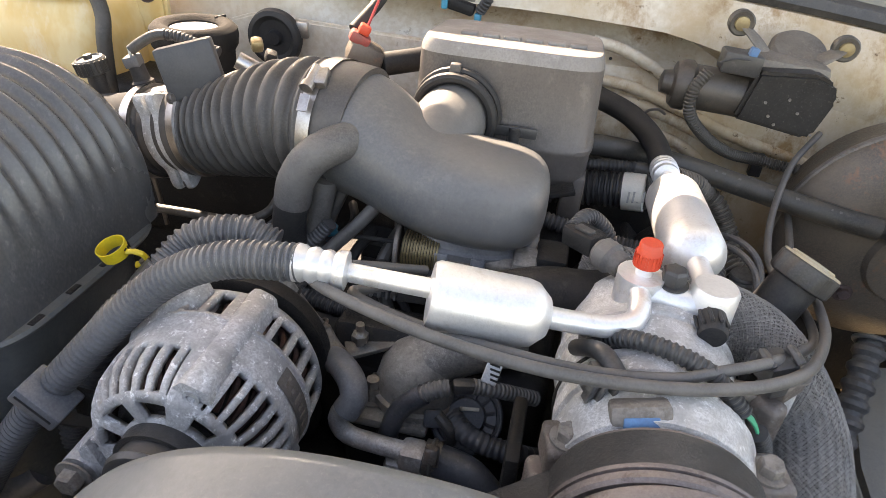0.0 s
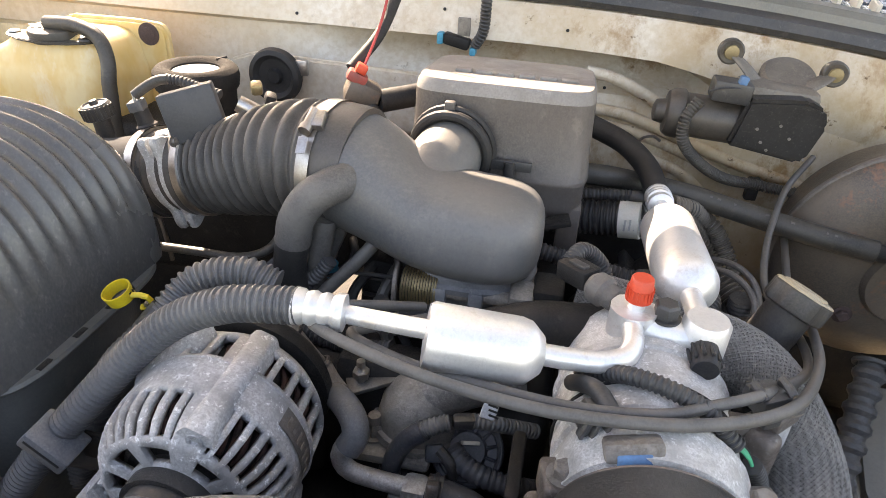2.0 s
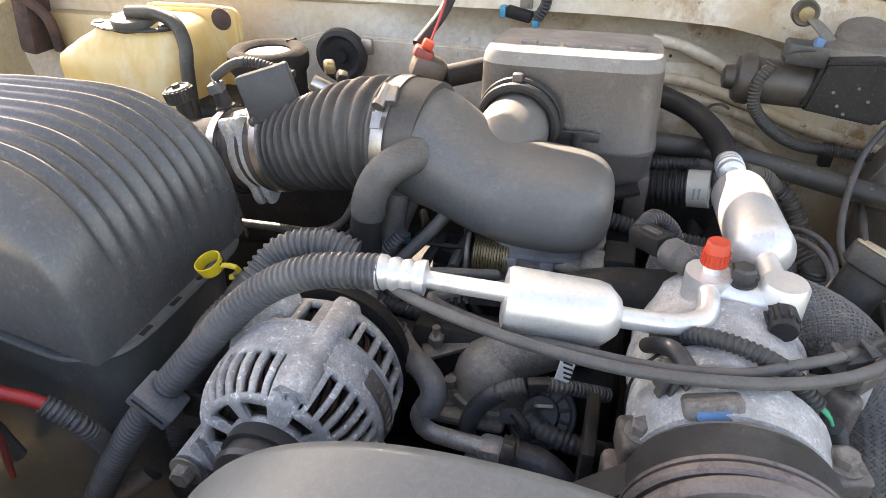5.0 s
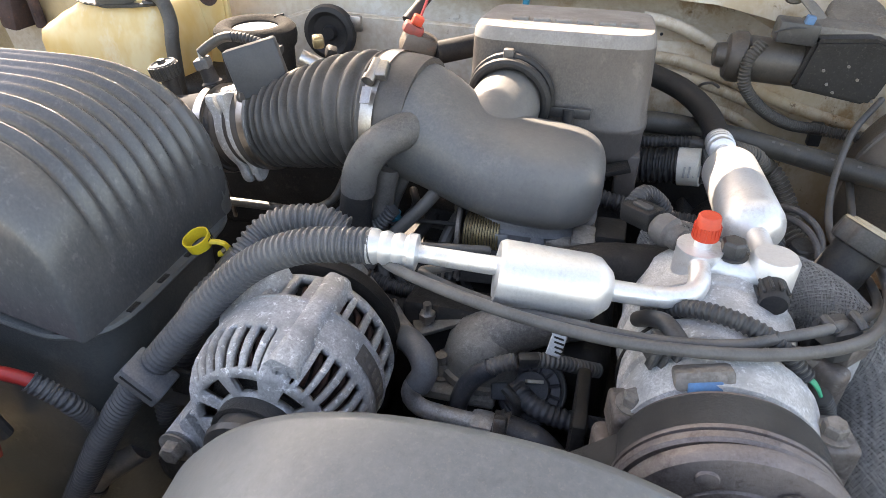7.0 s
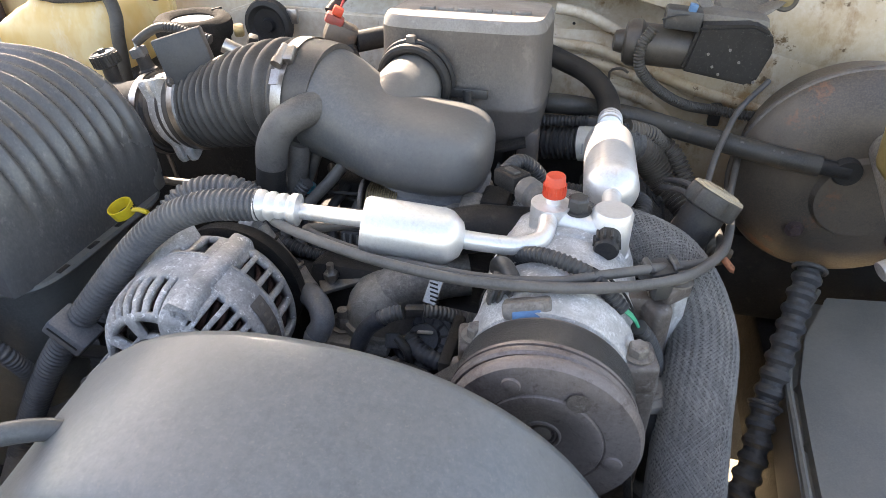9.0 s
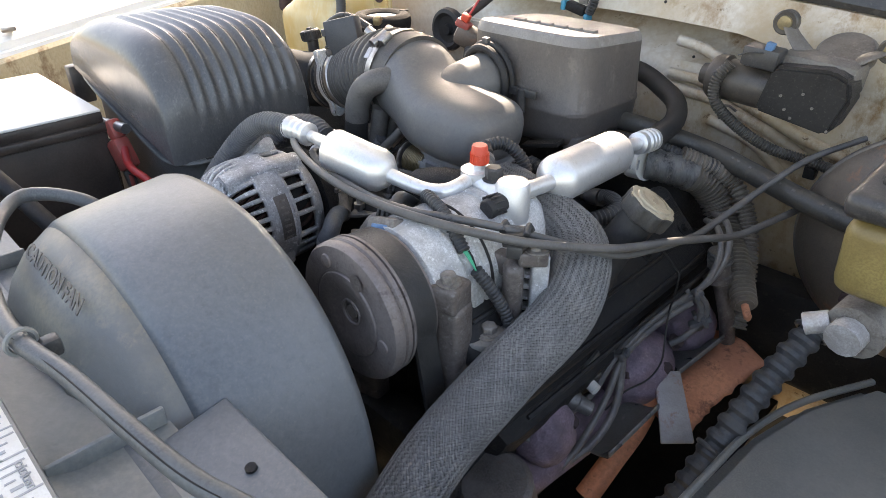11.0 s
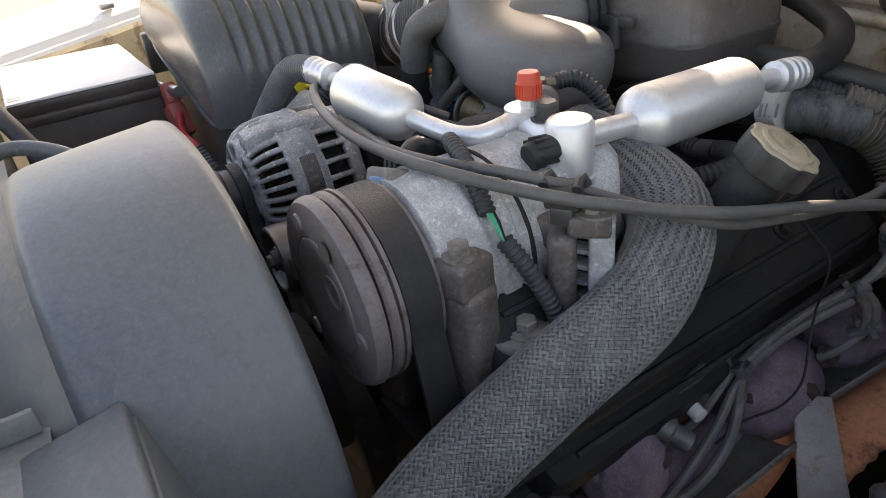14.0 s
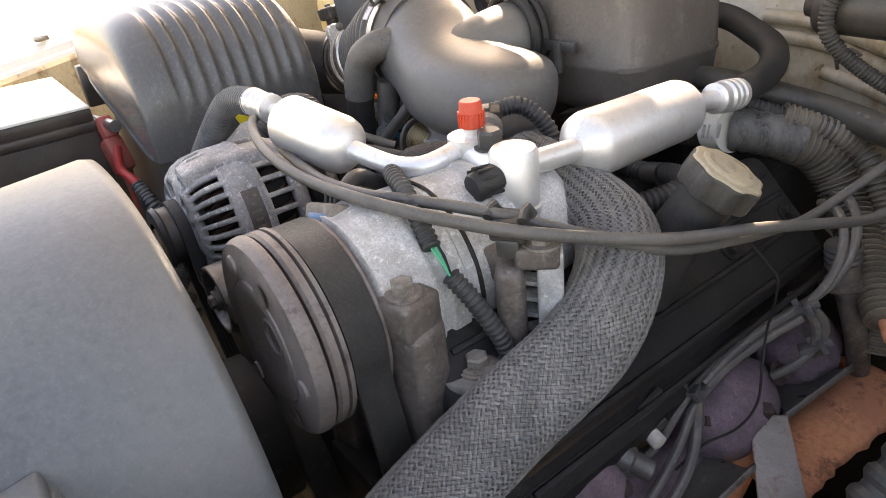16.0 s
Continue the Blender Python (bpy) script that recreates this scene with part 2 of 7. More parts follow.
    "copper": mat("copper", (0.10, 0.045, 0.035), 0.5, 0.4, other=(0.03, 0.02, 0.02), scale=80, amount=0.8, bump=0.6),
    "red_plastic": mat("red_plastic", (0.70, 0.075, 0.035), 0.4, other=(0.55, 0.06, 0.03), scale=60, amount=0.5, bump=0.05),
    "red_wire": mat("red_wire", (0.50, 0.035, 0.03), 0.4, other=(0.3, 0.03, 0.03), scale=60, amount=0.6, bump=0.05),
    "orange_plastic": mat("orange_plastic", (0.75, 0.20, 0.01), 0.4, other=(0.5, 0.14, 0.01)),
    "yellow_plastic": mat("yellow_plastic", (0.66, 0.50, 0.03), 0.4, other=(0.42, 0.31, 0.03), scale=40, amount=0.5),
    "blue_plastic": mat("blue_plastic", (0.02, 0.32, 0.48), 0.4, other=(0.02, 0.2, 0.32)),
    "pale_blue": mat("pale_blue", (0.07, 0.22, 0.42), 0.45, other=(0.07, 0.12, 0.2)),
    "green_wire": mat("green_wire", (0.02, 0.45, 0.25), 0.4, other=(0.02, 0.25, 0.15)),
    "paint": mat("cream_paint", (0.62, 0.53, 0.36), 0.45, other=(0.46, 0.35, 0.20), scale=9, amount=0.8, bump=0.3, fine=300, specks=(0.20, 0.10, 0.045), spec_amount=0.75, streak=0.5, grit=0.3, flakes=19),
    "paint_grey": stained_paint("firewall_paint", (0.69, 0.645, 0.57), (0.44, 0.325, 0.195), (0.31, 0.185, 0.085)),
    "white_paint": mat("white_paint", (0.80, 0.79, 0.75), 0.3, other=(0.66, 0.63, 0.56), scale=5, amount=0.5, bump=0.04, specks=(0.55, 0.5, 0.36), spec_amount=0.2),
    "tank": mat("yellowed_tank", (0.80, 0.66, 0.39), 0.36, other=(0.70, 0.44, 0.14), scale=6.5, amount=0.9, bump=0.03, fine=40, specks=(0.82, 0.76, 0.62), spec_amount=0.6, flakes=7, grit=0.1, streak=0.6),
    "tank_clear": mat("yellowed_reservoir", (0.30, 0.23, 0.09), 0.4, other=(0.16, 0.11, 0.04), scale=12, amount=0.8, bump=0.05),
    "shroud": mat("shroud_plastic", (0.098, 0.114, 0.126), 0.40, other=(0.152, 0.162, 0.168), scale=3.2, amount=0.9, bump=0.10, fine=300, specks=(0.23, 0.228, 0.215), spec_amount=0.35, flakes=420, grit=0.25),
    "panel_grey": mat("panel_plastic", (0.175, 0.188, 0.190), 0.46, other=(0.235, 0.242, 0.232), scale=9, amount=0.8, bump=0.08, fine=250, specks=(0.25, 0.245, 0.225), spec_amount=0.3, flakes=50),
    "label_paper": mat("label_paper", (0.72, 0.70, 0.65), 0.5, other=(0.55, 0.52, 0.46), scale=20, amount=0.6, bump=0.03),
    "ink": mat("label_ink", (0.36, 0.36, 0.355), 0.6, other=(0.3, 0.3, 0.3)),
    "white_top": mat("battery_lid", (0.80, 0.80, 0.78), 0.4, other=(0.70, 0.69, 0.65), scale=12, amount=0.4, bump=0.03),
    "battery_case": mat("battery_case", (0.042, 0.032, 0.028), 0.42, other=(0.075, 0.060, 0.052), scale=20, amount=0.7),
    "rust": mat("rust", (0.66, 0.28, 0.155), 0.8, other=(0.42, 0.17, 0.10), scale=16, amount=0.8, bump=0.6, fine=250, specks=(0.14, 0.06, 0.04), spec_amount=0.75, grit=0.4, flakes=42),
    "rust_dark": mat("rust_dark", (0.115, 0.075, 0.068), 0.8, 0.2, other=(0.055, 0.04, 0.045), scale=24, amount=0.9, bump=0.6, specks=(0.22, 0.10, 0.06), spec_amount=0.5),
    "booster_paint": mat("booster_paint", (0.088, 0.076, 0.066), 0.40, 0.2, other=(0.165, 0.130, 0.102), scale=9, amount=0.85, bump=0.3, specks=(0.34, 0.135, 0.07), spec_amount=0.75, flakes=11),
    "purple_iron": mat("manifold_iron", (0.29, 0.215, 0.265), 0.6, 0.05, other=(0.15, 0.112, 0.137), scale=40, amount=0.9, bump=0.9, fine=500, specks=(0.36, 0.29, 0.32), spec_amount=0.6, grit=0.9, flakes=190),
    "braid": mat("braid", (0.21, 0.208, 0.206), 0.42, other=(0.34, 0.33, 0.315), scale=40, amount=0.8, bump=0.0, island=0.6),
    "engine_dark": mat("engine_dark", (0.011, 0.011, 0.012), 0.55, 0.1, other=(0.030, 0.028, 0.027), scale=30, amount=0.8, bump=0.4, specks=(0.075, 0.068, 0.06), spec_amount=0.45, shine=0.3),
    "valve_black": mat("valve_cover_black", (0.012, 0.012, 0.013), 0.5, other=(0.028, 0.027, 0.027), scale=18, amount=0.8, bump=0.3, specks=(0.075, 0.07, 0.064), spec_amount=0.4, shine=0.2, flakes=90),
    "bellows_rubber": mat("bellows_rubber", (0.050, 0.046, 0.044), 0.5, other=(0.095, 0.088, 0.082), scale=40, amount=0.8, bump=0.15),
    "liner": mat("liner_plastic", (0.135, 0.138, 0.128), 0.45, other=(0.20, 0.195, 0.175), scale=8, amount=0.8, bump=0.1),
    "dark_belt": mat("dark_belt", (0.020, 0.020, 0.021), 0.36, other=(0.040, 0.038, 0.037), scale=60, amount=0.8, bump=0.5, fine=1300, specks=(0.13, 0.125, 0.12), spec_amount=0.4, grit=0.9, flakes=620, vary=0.12),
    "cable_grey": mat("cable_grey", (0.085, 0.081, 0.078), 0.45, other=(0.135, 0.127, 0.119), scale=50, amount=0.7, bump=0.08, shine=0.45),
    "cap_grey": mat("cap_face", (0.44, 0.375, 0.27), 0.5, other=(0.30, 0.25, 0.18), scale=30, amount=0.7),
    "brass": mat("brass_spring", (0.30, 0.24, 0.14), 0.4, 0.8, other=(0.14, 0.11, 0.07), scale=60),
    "ground_dirt": mat("ground_dirt", (0.42, 0.35, 0.23), 0.9, other=(0.20, 0.155, 0.095), scale=9, amount=0.9, bump=1.0, fine=90, specks=(0.58, 0.48, 0.30), spec_amount=0.85, grit=0.9, flakes=120),
    "wiper_brass": mat("wiper_brass", (0.30, 0.24, 0.13), 0.45, 0.4, other=(0.17, 0.13, 0.08), scale=60),
    "glass_dark": mat("cowl_blue", (0.06, 0.10, 0.16), 0.25, other=(0.04, 0.06, 0.09)),
}

# ---- building helpers ----
V = Vector


def link_mesh(name, bm, material, smooth=35.0):
    me = bpy.data.meshes.new(name)
    bmesh.ops.recalc_face_normals(bm, faces=bm.faces)
    bm.to_mesh(me)
    bm.free()
    me.materials.append(M[material])
    if smooth:
        me.shade_smooth()
        me.set_sharp_from_angle(angle=radians(smooth))
    return new(name, me)


def thing(name, base, label, category, group="", kind=""):
    """The Empty at a thing's base, to which its parts are parented."""
    ob = new(name)
    ob.empty_display_size = 0.02
    ob.location = base
    return tagged(ob, label, category, group, kind)


def origin(ob):
    p = V(ob.location)
    if ob.parent:
        p = p + origin(ob.parent)
    return p


def part(name, bm, material, parent, label="", smooth=35.0):
    ob = link_mesh(name, bm, material, smooth)
    ob.parent = parent
    ob.location = -origin(parent)
    return tagged(ob, label) if label else ob


def single(name, bm, material, label, category, group="", kind="", smooth=35.0):
    return tagged(link_mesh(name, bm, material, smooth), label, category, group, kind)


def curve_points(pts, step=0.006):
    """A smooth run of points through the given ones, evenly spaced."""
    pts = [V(p) for p in pts]
    q = [2 * pts[0] - pts[1], *pts, 2 * pts[-1] - pts[-2]]
    fine = []
    for i in range(1, len(q) - 2):
        a, b, c, d = q[i - 1:i + 3]
        for k in range(24):
            s = k / 24
            fine.append(0.5 * (2 * b + (c - a) * s + (2 * a - 5 * b + 4 * c - d) * s * s + (3 * b - a - 3 * c + d) * s ** 3))
    fine.append(pts[-1])
    dist = [0.0]
    for a, b in zip(fine, fine[1:]):
        dist.append(dist[-1] + (b - a).length)
    n = max(2, round(dist[-1] / step))
    out, j = [], 0
    for i in range(n + 1):
        want = dist[-1] * i / n
        while j < len(dist) - 2 and dist[j + 1] < want:
            j += 1
        f = (want - dist[j]) / max(1e-9, dist[j + 1] - dist[j])
        out.append(fine[j].lerp(fine[j + 1], min(1.0, f)))
    return out


def frames_along(run):
    """Side and up vectors carried along a run of points without twist."""
    t0 = (run[1] - run[0]).normalized()
    up = V((0, 0, 1)) if abs(t0.z) < 0.9 else V((1, 0, 0))
    side = t0.cross(up).normalized()
    out = []
    for i, p in enumerate(run):
        t = (run[min(i + 1, len(run) - 1)] - run[max(i - 1, 0)]).normalized()
        side = (side - t * side.dot(t)).normalized()
        out.append((p, side, t.cross(side).normalized()))
    return out


def skin(bm, rings, closed=True, caps=True):
    """Faces between rings of verts."""
    n = len(rings[0])
    for a, b in zip(rings, rings[1:]):
        for i in range(n if closed else n - 1):
            j = (i + 1) % n
            bm.faces.new((a[i], a[j], b[j], b[i]))
    if caps and closed:
        bm.faces.new(rings[0][::-1])
        bm.faces.new(rings[-1])


def tube(pts, r, seg=14, step=0.006, pitch=0.0, depth=0.0, bm=None, straight=False, flat=1.0):
    """A round tube along points; with a pitch it is corrugated. r: a radius, or a function of 0..1."""
    bm = bm or bmesh.new()
    if pitch:
        step = pitch / 4
    run = [V(p) for p in pts] if straight else curve_points(pts, step)
    rings = []
    for i, (p, s, u) in enumerate(frames_along(run)):
        rad = r(i / (len(run) - 1)) if callable(r) else r
        if pitch:
            rad -= (0, 0, 1, 1)[i % 4] * depth
        rings.append([bm.verts.new(p + rad * (math.cos(a) * s + flat * math.sin(a) * u)) for a in (2 * math.pi * k / seg for k in range(seg))])
    skin(bm, rings)
    return bm


def lathe(profile, p, axis, seg=32, bm=None, caps=True, skip=None, turn=0.0):
    """A turned form: profile of (height along the axis, radius) from p. skip(k, i): leaves a face out."""
    bm = bm or bmesh.new()
    axis = V(axis).normalized()
    ref = V((0, 0, 1)) if abs(axis.z) < 0.9 else V((1, 0, 0))
    s = axis.cross(ref).normalized()
    u = s.cross(axis).normalized()
    p = V(p)
    rings = []
    for h, r in profile:
        rings.append([bm.verts.new(p + axis * h + max(r, 1e-5) * (math.cos(a) * s + math.sin(a) * u)) for a in (turn + 2 * math.pi * k / seg for k in range(seg))])
    for k, (a, b) in enumerate(zip(rings, rings[1:])):
        for i in range(seg):
            if skip and skip(k, i):
                continue
            j = (i + 1) % seg
            bm.faces.new((a[i], a[j], b[j], b[i]))
    if caps:
        bm.faces.new(rings[0][::-1])
        bm.faces.new(rings[-1])
    return bm


def rbox(c, size, bevel=0.004, rot=(0, 0, 0), seg=2, bm=None, taper=1.0):
    """A box with rounded edges; taper scales its top."""
    part_bm = bmesh.new()
    bmesh.ops.create_cube(part_bm, size=1.0)
    for v in part_bm.verts:
        k = taper if v.co.z > 0 else 1.0
        v.co = V((v.co.x * size[0] * k, v.co.y * size[1] * k, v.co.z * size[2]))
    if bevel:
        bmesh.ops.bevel(part_bm, geom=list(part_bm.edges), offset=bevel, segments=seg, affect="EDGES", profile=0.5)
    part_bm.transform(pose(*c, *rot))
    return join(bm, part_bm)


def join(bm, other):
    if bm is None:
        return other
    me = bpy.data.meshes.new("joined")
    other.to_mesh(me)
    other.free()
    bm.from_mesh(me)
    bpy.data.meshes.remove(me)
    return bm


def hexbolt(p, axis, r=0.008, h=0.007, washer=1.5, bm=None):
    """A hexagon head on a washer."""
    bm = lathe([(0, r * washer), (0.0015, r * washer), (0.0016, r * 0.9)], p, axis, 20, bm)
    return lathe([(0.001, r), (h * 0.85, r), (h, r * 0.82)], p, axis, 6, bm)


def superring(c, side, up, a, b, power=2.0, n=28):
    out = []
    for k in range(n):
        t = 2 * math.pi * k / n
        x, y = math.cos(t), math.sin(t)
        out.append(V(c) + V(side) * a * math.copysign(abs(x) ** (2 / power), x) + V(up) * b * math.copysign(abs(y) ** (2 / power), y))
    return out


def loft(sections, bm=None, caps=True):
    bm = bm or bmesh.new()
    skin(bm, [[bm.verts.new(p) for p in ring] for ring in sections], caps=caps)
    return bm


def plate(outline, thick, axis="y", at=0.0, bevel=0.0, bm=None):
    """A flat plate from an outline in the other two axes, thick along the axis, from at."""
    part_bm = bmesh.new()

    def place(a, b, d):
        return {"x": (at + d, a, b), "y": (a, at + d, b), "z": (a, b, at + d)}[axis]
    low = [part_bm.verts.new(place(a, b, 0)) for a, b in outline]
    high = [part_bm.verts.new(place(a, b, thick)) for a, b in outline]
    skin(part_bm, [low, high])
    if bevel:
        bmesh.ops.recalc_face_normals(part_bm, faces=part_bm.faces)
        bmesh.ops.bevel(part_bm, geom=[e for e in part_bm.edges], offset=bevel, segments=2, affect="EDGES")
    return join(bm, part_bm)


def ring(c, axis, R, r, seg=32, sub=10, bm=None):
    """A torus."""
    axis = V(axis).normalized()
    prof = [(r * math.sin(2 * math.pi * k / sub), R + r * math.cos(2 * math.pi * k / sub)) for k in range(sub + 1)]
    bm = lathe(prof, c, axis, seg, bm, caps=False)
    bmesh.ops.remove_doubles(bm, verts=bm.verts, dist=1e-6)
    return bm


def words(text, size, m, name, material, parent, label):
    cu = bpy.data.curves.new("words", "FONT")
    cu.body, cu.size, cu.extrude, cu.offset = text, size, 0.0004, size * 0.028
    tmp = new("words", cu)
    bpy.context.view_layer.update()
    me = bpy.data.meshes.new_from_object(tmp.evaluated_get(bpy.context.evaluated_depsgraph_get()))
    bpy.data.objects.remove(tmp)
    me.transform(m)
    me.materials.clear()
    me.materials.append(M[material])
    ob = new(name, me)
    ob.parent, ob.location = parent, -origin(parent)
    return tagged(ob, label) if label else ob

# ---- the setting: ground, bay walls, hood, cowl ----
g = bmesh.new()
bmesh.ops.create_grid(g, x_segments=60, y_segments=60, size=60)
for v in g.verts:
    v.co.z = 0.02 * noise.noise(v.co * 0.7)
single("ground", g, "ground_dirt", "dry dirt ground with straw and gravel", "ground", kind="structure")

# firewall: a leaning upper panel with a folded recess below it, and a lower panel; all bow down to the sides
def drop(x):
    return -0.135 * max(0.0, x) ** 2


def arc_points(cx, cz, r, a0, a1, n=8):
    return [(cx + r * math.cos(math.radians(a0 + (a1 - a0) * k / n)), cz + r * math.sin(math.radians(a0 + (a1 - a0) * k / n))) for k in range(n + 1)]


def sweep_x(prof, x0=-0.86, x1=0.86, cols=80):
    """A sheet along x; prof(x) gives its (y, z) points."""
    bm = bmesh.new()
    rows = []
    for k in range(cols + 1):
        x = x0 + (x1 - x0) * k / cols
        rows.append([bm.verts.new((x, y, z)) for y, z in prof(x)])
    skin(bm, rows, closed=False)
    return bm


def firewall_profile(x):
    fold = max(0.0, 1 - max(0.0, abs(x - 0.04) - 0.20) / 0.08)
    low = 0.03 * max(0.0, x - 0.22) / 0.1
    d_ = drop(x)
    wob = 0.003 * noise.noise(V((x * 6, 0, 0)))
    return [(0.95, 0.60), (0.89, 0.80), (0.862, 0.98), (0.858, 1.06), (0.862, 1.12), (0.868 + 0.008 * fold, 1.156), (0.871 + 0.040 * fold, 1.182 - low + d_), (0.872 + 0.065 * fold, 1.206 - low + d_), (0.861 + wob, 1.212 - low * 0.5 + d_), (0.866 + wob, 1.224 + d_), (0.876, 1.243 + d_), (0.8835, 1.2565 + d_), (0.93, 1.262 + d_)]


fw = tagged(new("wall_firewall"), "stained cream painted steel firewall of the engine bay", "firewall", kind="structure")
part("panel", sweep_x(firewall_profile), "paint_grey", fw, "stained cream painted pressed steel")
part("cover_plate", plate([(-0.335, 1.085), (0.02, 1.085), (0.02, 1.165), (-0.30, 1.172), (-0.335, 1.16)], 0.012, "y", 0.840, 0.003), "paint_grey", fw)
for pts in ([(0.135, 0.866, 1.185), (0.175, 0.866, 1.178), (0.225, 0.866, 1.155), (0.26, 0.864, 1.13)],
            [(0.13, 0.864, 1.140), (0.19, 0.862, 1.136), (0.26, 0.860, 1.115), (0.33, 0.858, 1.092), (0.42, 0.858, 1.07)],
            [(0.13, 0.862, 1.122), (0.20, 0.861, 1.116), (0.27, 0.860, 1.096), (0.33, 0.858, 1.070)],
            [(0.20, 0.860, 1.09), (0.27, 0.859, 1.07), (0.32, 0.858, 1.03)]):
    part("pressed_bead", tube(pts, 0.0075, 12), "paint_grey", fw)
part("hook", tube([(0.215, 0.856, 1.095), (0.215, 0.848, 1.112), (0.228, 0.845, 1.118), (0.238, 0.848, 1.112)], 0.0018, 6), "dark_steel", fw)
for x, z in ((0.105, 1.232), (-0.245, 1.222), (0.16, 1.17), (-0.05, 1.242)):
    y = 0.866 + max(0.0, z - 1.224) * 0.45
    part("screw_hole", lathe([(0, 0.0021), (0.001, 0.0018)], (x, y - 0.001, z + drop(x)), (0, -1, 0.3), 12), "engine_dark", fw)
part("seal_lip", sweep_x(lambda x: [(0.884, 1.2585 + drop(x)), (0.880, 1.266 + drop(x)), (0.884, 1.276 + drop(x)), (0.905, 1.281 + drop(x)), (0.912, 1.272 + drop(x))]), "black_plastic", fw, "dark rubber seal along the cowl edge")
part("seal_lip", sweep_x(lambda x: [(0.905, 1.275 + drop(x)), (0.908, 1.290 + drop(x)), (0.916, 1.297 + drop(x)), (0.940, 1.299 + drop(x)), (0.945, 1.285 + drop(x))]), "liner", fw, "dark plastic cowl edge")
# unseen dark sheet, added and drawn low to keep sun off the ground
part("sun_screen_panel", rbox((0, 1.02, 0.74), (1.75, 0.02, 1.02), 0.0), "engine_dark", fw)
cow = tagged(new("cowl_grille"), "blue-grey slotted plastic cowl grille below the windscreen", "cowl grille", kind="structure")
part("panel", sweep_x(lambda x: [(0.935, 1.290 + drop(x)), (1.15, 1.315 + drop(x))]), "glass_dark", cow)
for k in range(70):
    x = -0.80 + 0.0230 * k
    part("tooth", rbox((x, 0.952, 1.304 + drop(x)), (0.006, 0.020, 0.012), 0.001, (15, 0, 10), 1), "label_paper", cow)
for j in range(3):
    for k in range(70):
        x = -0.80 + 0.0230 * k + 0.006 * j
        part("slat", rbox((x, 0.980 + 0.028 * j, 1.304 + 0.003 * j + drop(x)), (0.013, 0.020, 0.007), 0.002, (0, 18, 25), 1), "glass_dark", cow)
single("windscreen_base", rbox((0, 1.35, 1.52), (1.6, 0.02, 0.60), 0.005, (-52, 0, 0)), "glass_dark", "dark sloping glass of the windscreen", "windscreen", kind="structure")

def fender(side):
    x = side
    f = tagged(new("wall_fender"), "white painted fender with a stained inner panel", "fender", kind="structure")
    s = math.copysign(1, x)
    prof = [(0.0, -0.55), (0.0, -0.06), (0.003, -0.012), (0.0, -0.004), (0.006, 0.004), (0.016, 0.006), (0.022, 0.018), (0.05, 0.028), (0.24, 0.048), (0.38, 0.028), (0.46, -0.06), (0.50, -0.30), (0.50, -0.60)]
    bm = bmesh.new()
    rows = []
    for k in range(41):
        y = -0.45 + 1.45 * k / 40
        rows.append([bm.verts.new((x + s * a, y, 1.062 + 0.150 * y + b)) for a, b in prof])
    skin(bm, rows, closed=False)
    part("panel", bm, "white_paint", f)
    bm = bmesh.new()
    rows = []
    for k in range(61):
        y = -0.40 + 1.35 * k / 60
        rows.append([bm.verts.new((x - s * (0.012 + 0.004 * math.sin(9 * y) + a), y, 1.062 + 0.150 * y + b)) for a, b in ((0.05, -0.5), (0.03, -0.20), (0.004, -0.09), (0.0, -0.045), (0.0, -0.008), (-0.008, -0.001))])
    skin(bm, rows, closed=False)
    part("inner_panel", bm, "paint", f, "rust-stained cream inner panel")
    return f
fl = fender(-0.86)
fr = fender(0.80)
for y in (0.22, 0.40, 0.52, 0.66):
    part("hole", lathe([(0, 0.007), (0.003, 0.006)], (-0.846, y, 1.062 + 0.15 * y - 0.035), (1, 0, 0), 14), "engine_dark", fl)
part("bracket_loop", tube([(-0.835, 0.12, 0.99), (-0.825, 0.14, 1.04), (-0.82, 0.19, 1.065), (-0.822, 0.25, 1.055), (-0.83, 0.28, 1.00)], 0.007), "paint", fl)
part("clip_nut", rbox((-0.90, 0.30, 1.142), (0.026, 0.026, 0.010), 0.003), "steel", fl)
hg = thing("hood_hinge", (-0.78, 0.86, 1.10), "dark rusty hood hinge with a coil in the corner", "hinge")
part("arm", rbox((-0.775, 0.84, 1.175), (0.03, 0.05, 0.12), 0.008, (0, 10, 0)), "rust_dark", hg)
part("coil", lathe([(0, 0.03), (0.05, 0.03)], (-0.775, 0.80, 1.235), (0.2, 1, 0), 24), "rust_dark", hg)
part("link", tube([(-0.76, 0.82, 1.20), (-0.74, 0.83, 1.17), (-0.745, 0.84, 1.12)], 0.008, 10), "rust_dark", hg)
part("base", rbox((-0.70, 0.865, 1.13), (0.12, 0.03, 0.09), 0.006), "paint", hg)
single("cowl_corner", plate([(-0.80, 0.80), (-0.62, 0.86), (-0.56, 0.93), (-0.80, 0.98)], 0.006, "z", 1.222, 0.002), "white_paint", "white painted cowl corner plate", "body panel", kind="structure")
# hood, raised: the shade over the bay
hood = tagged(new("raised_hood"), "white painted raised hood seen only by its shade", "hood", kind="structure")
slope = V((0, -0.53, 1.0)).normalized()
bm = bmesh.new()
rows = []
for k in range(9):
    c = V((0, 0.831, 1.47)) + slope * (1.15 * k / 8)
    rows.append([bm.verts.new(c + V((x, 0, 0))) for x in (-0.88, -0.4, 0.0, 0.35, 0.64)])
skin(bm, rows, closed=False)
hp = part("skin", bm, "white_paint", hood)
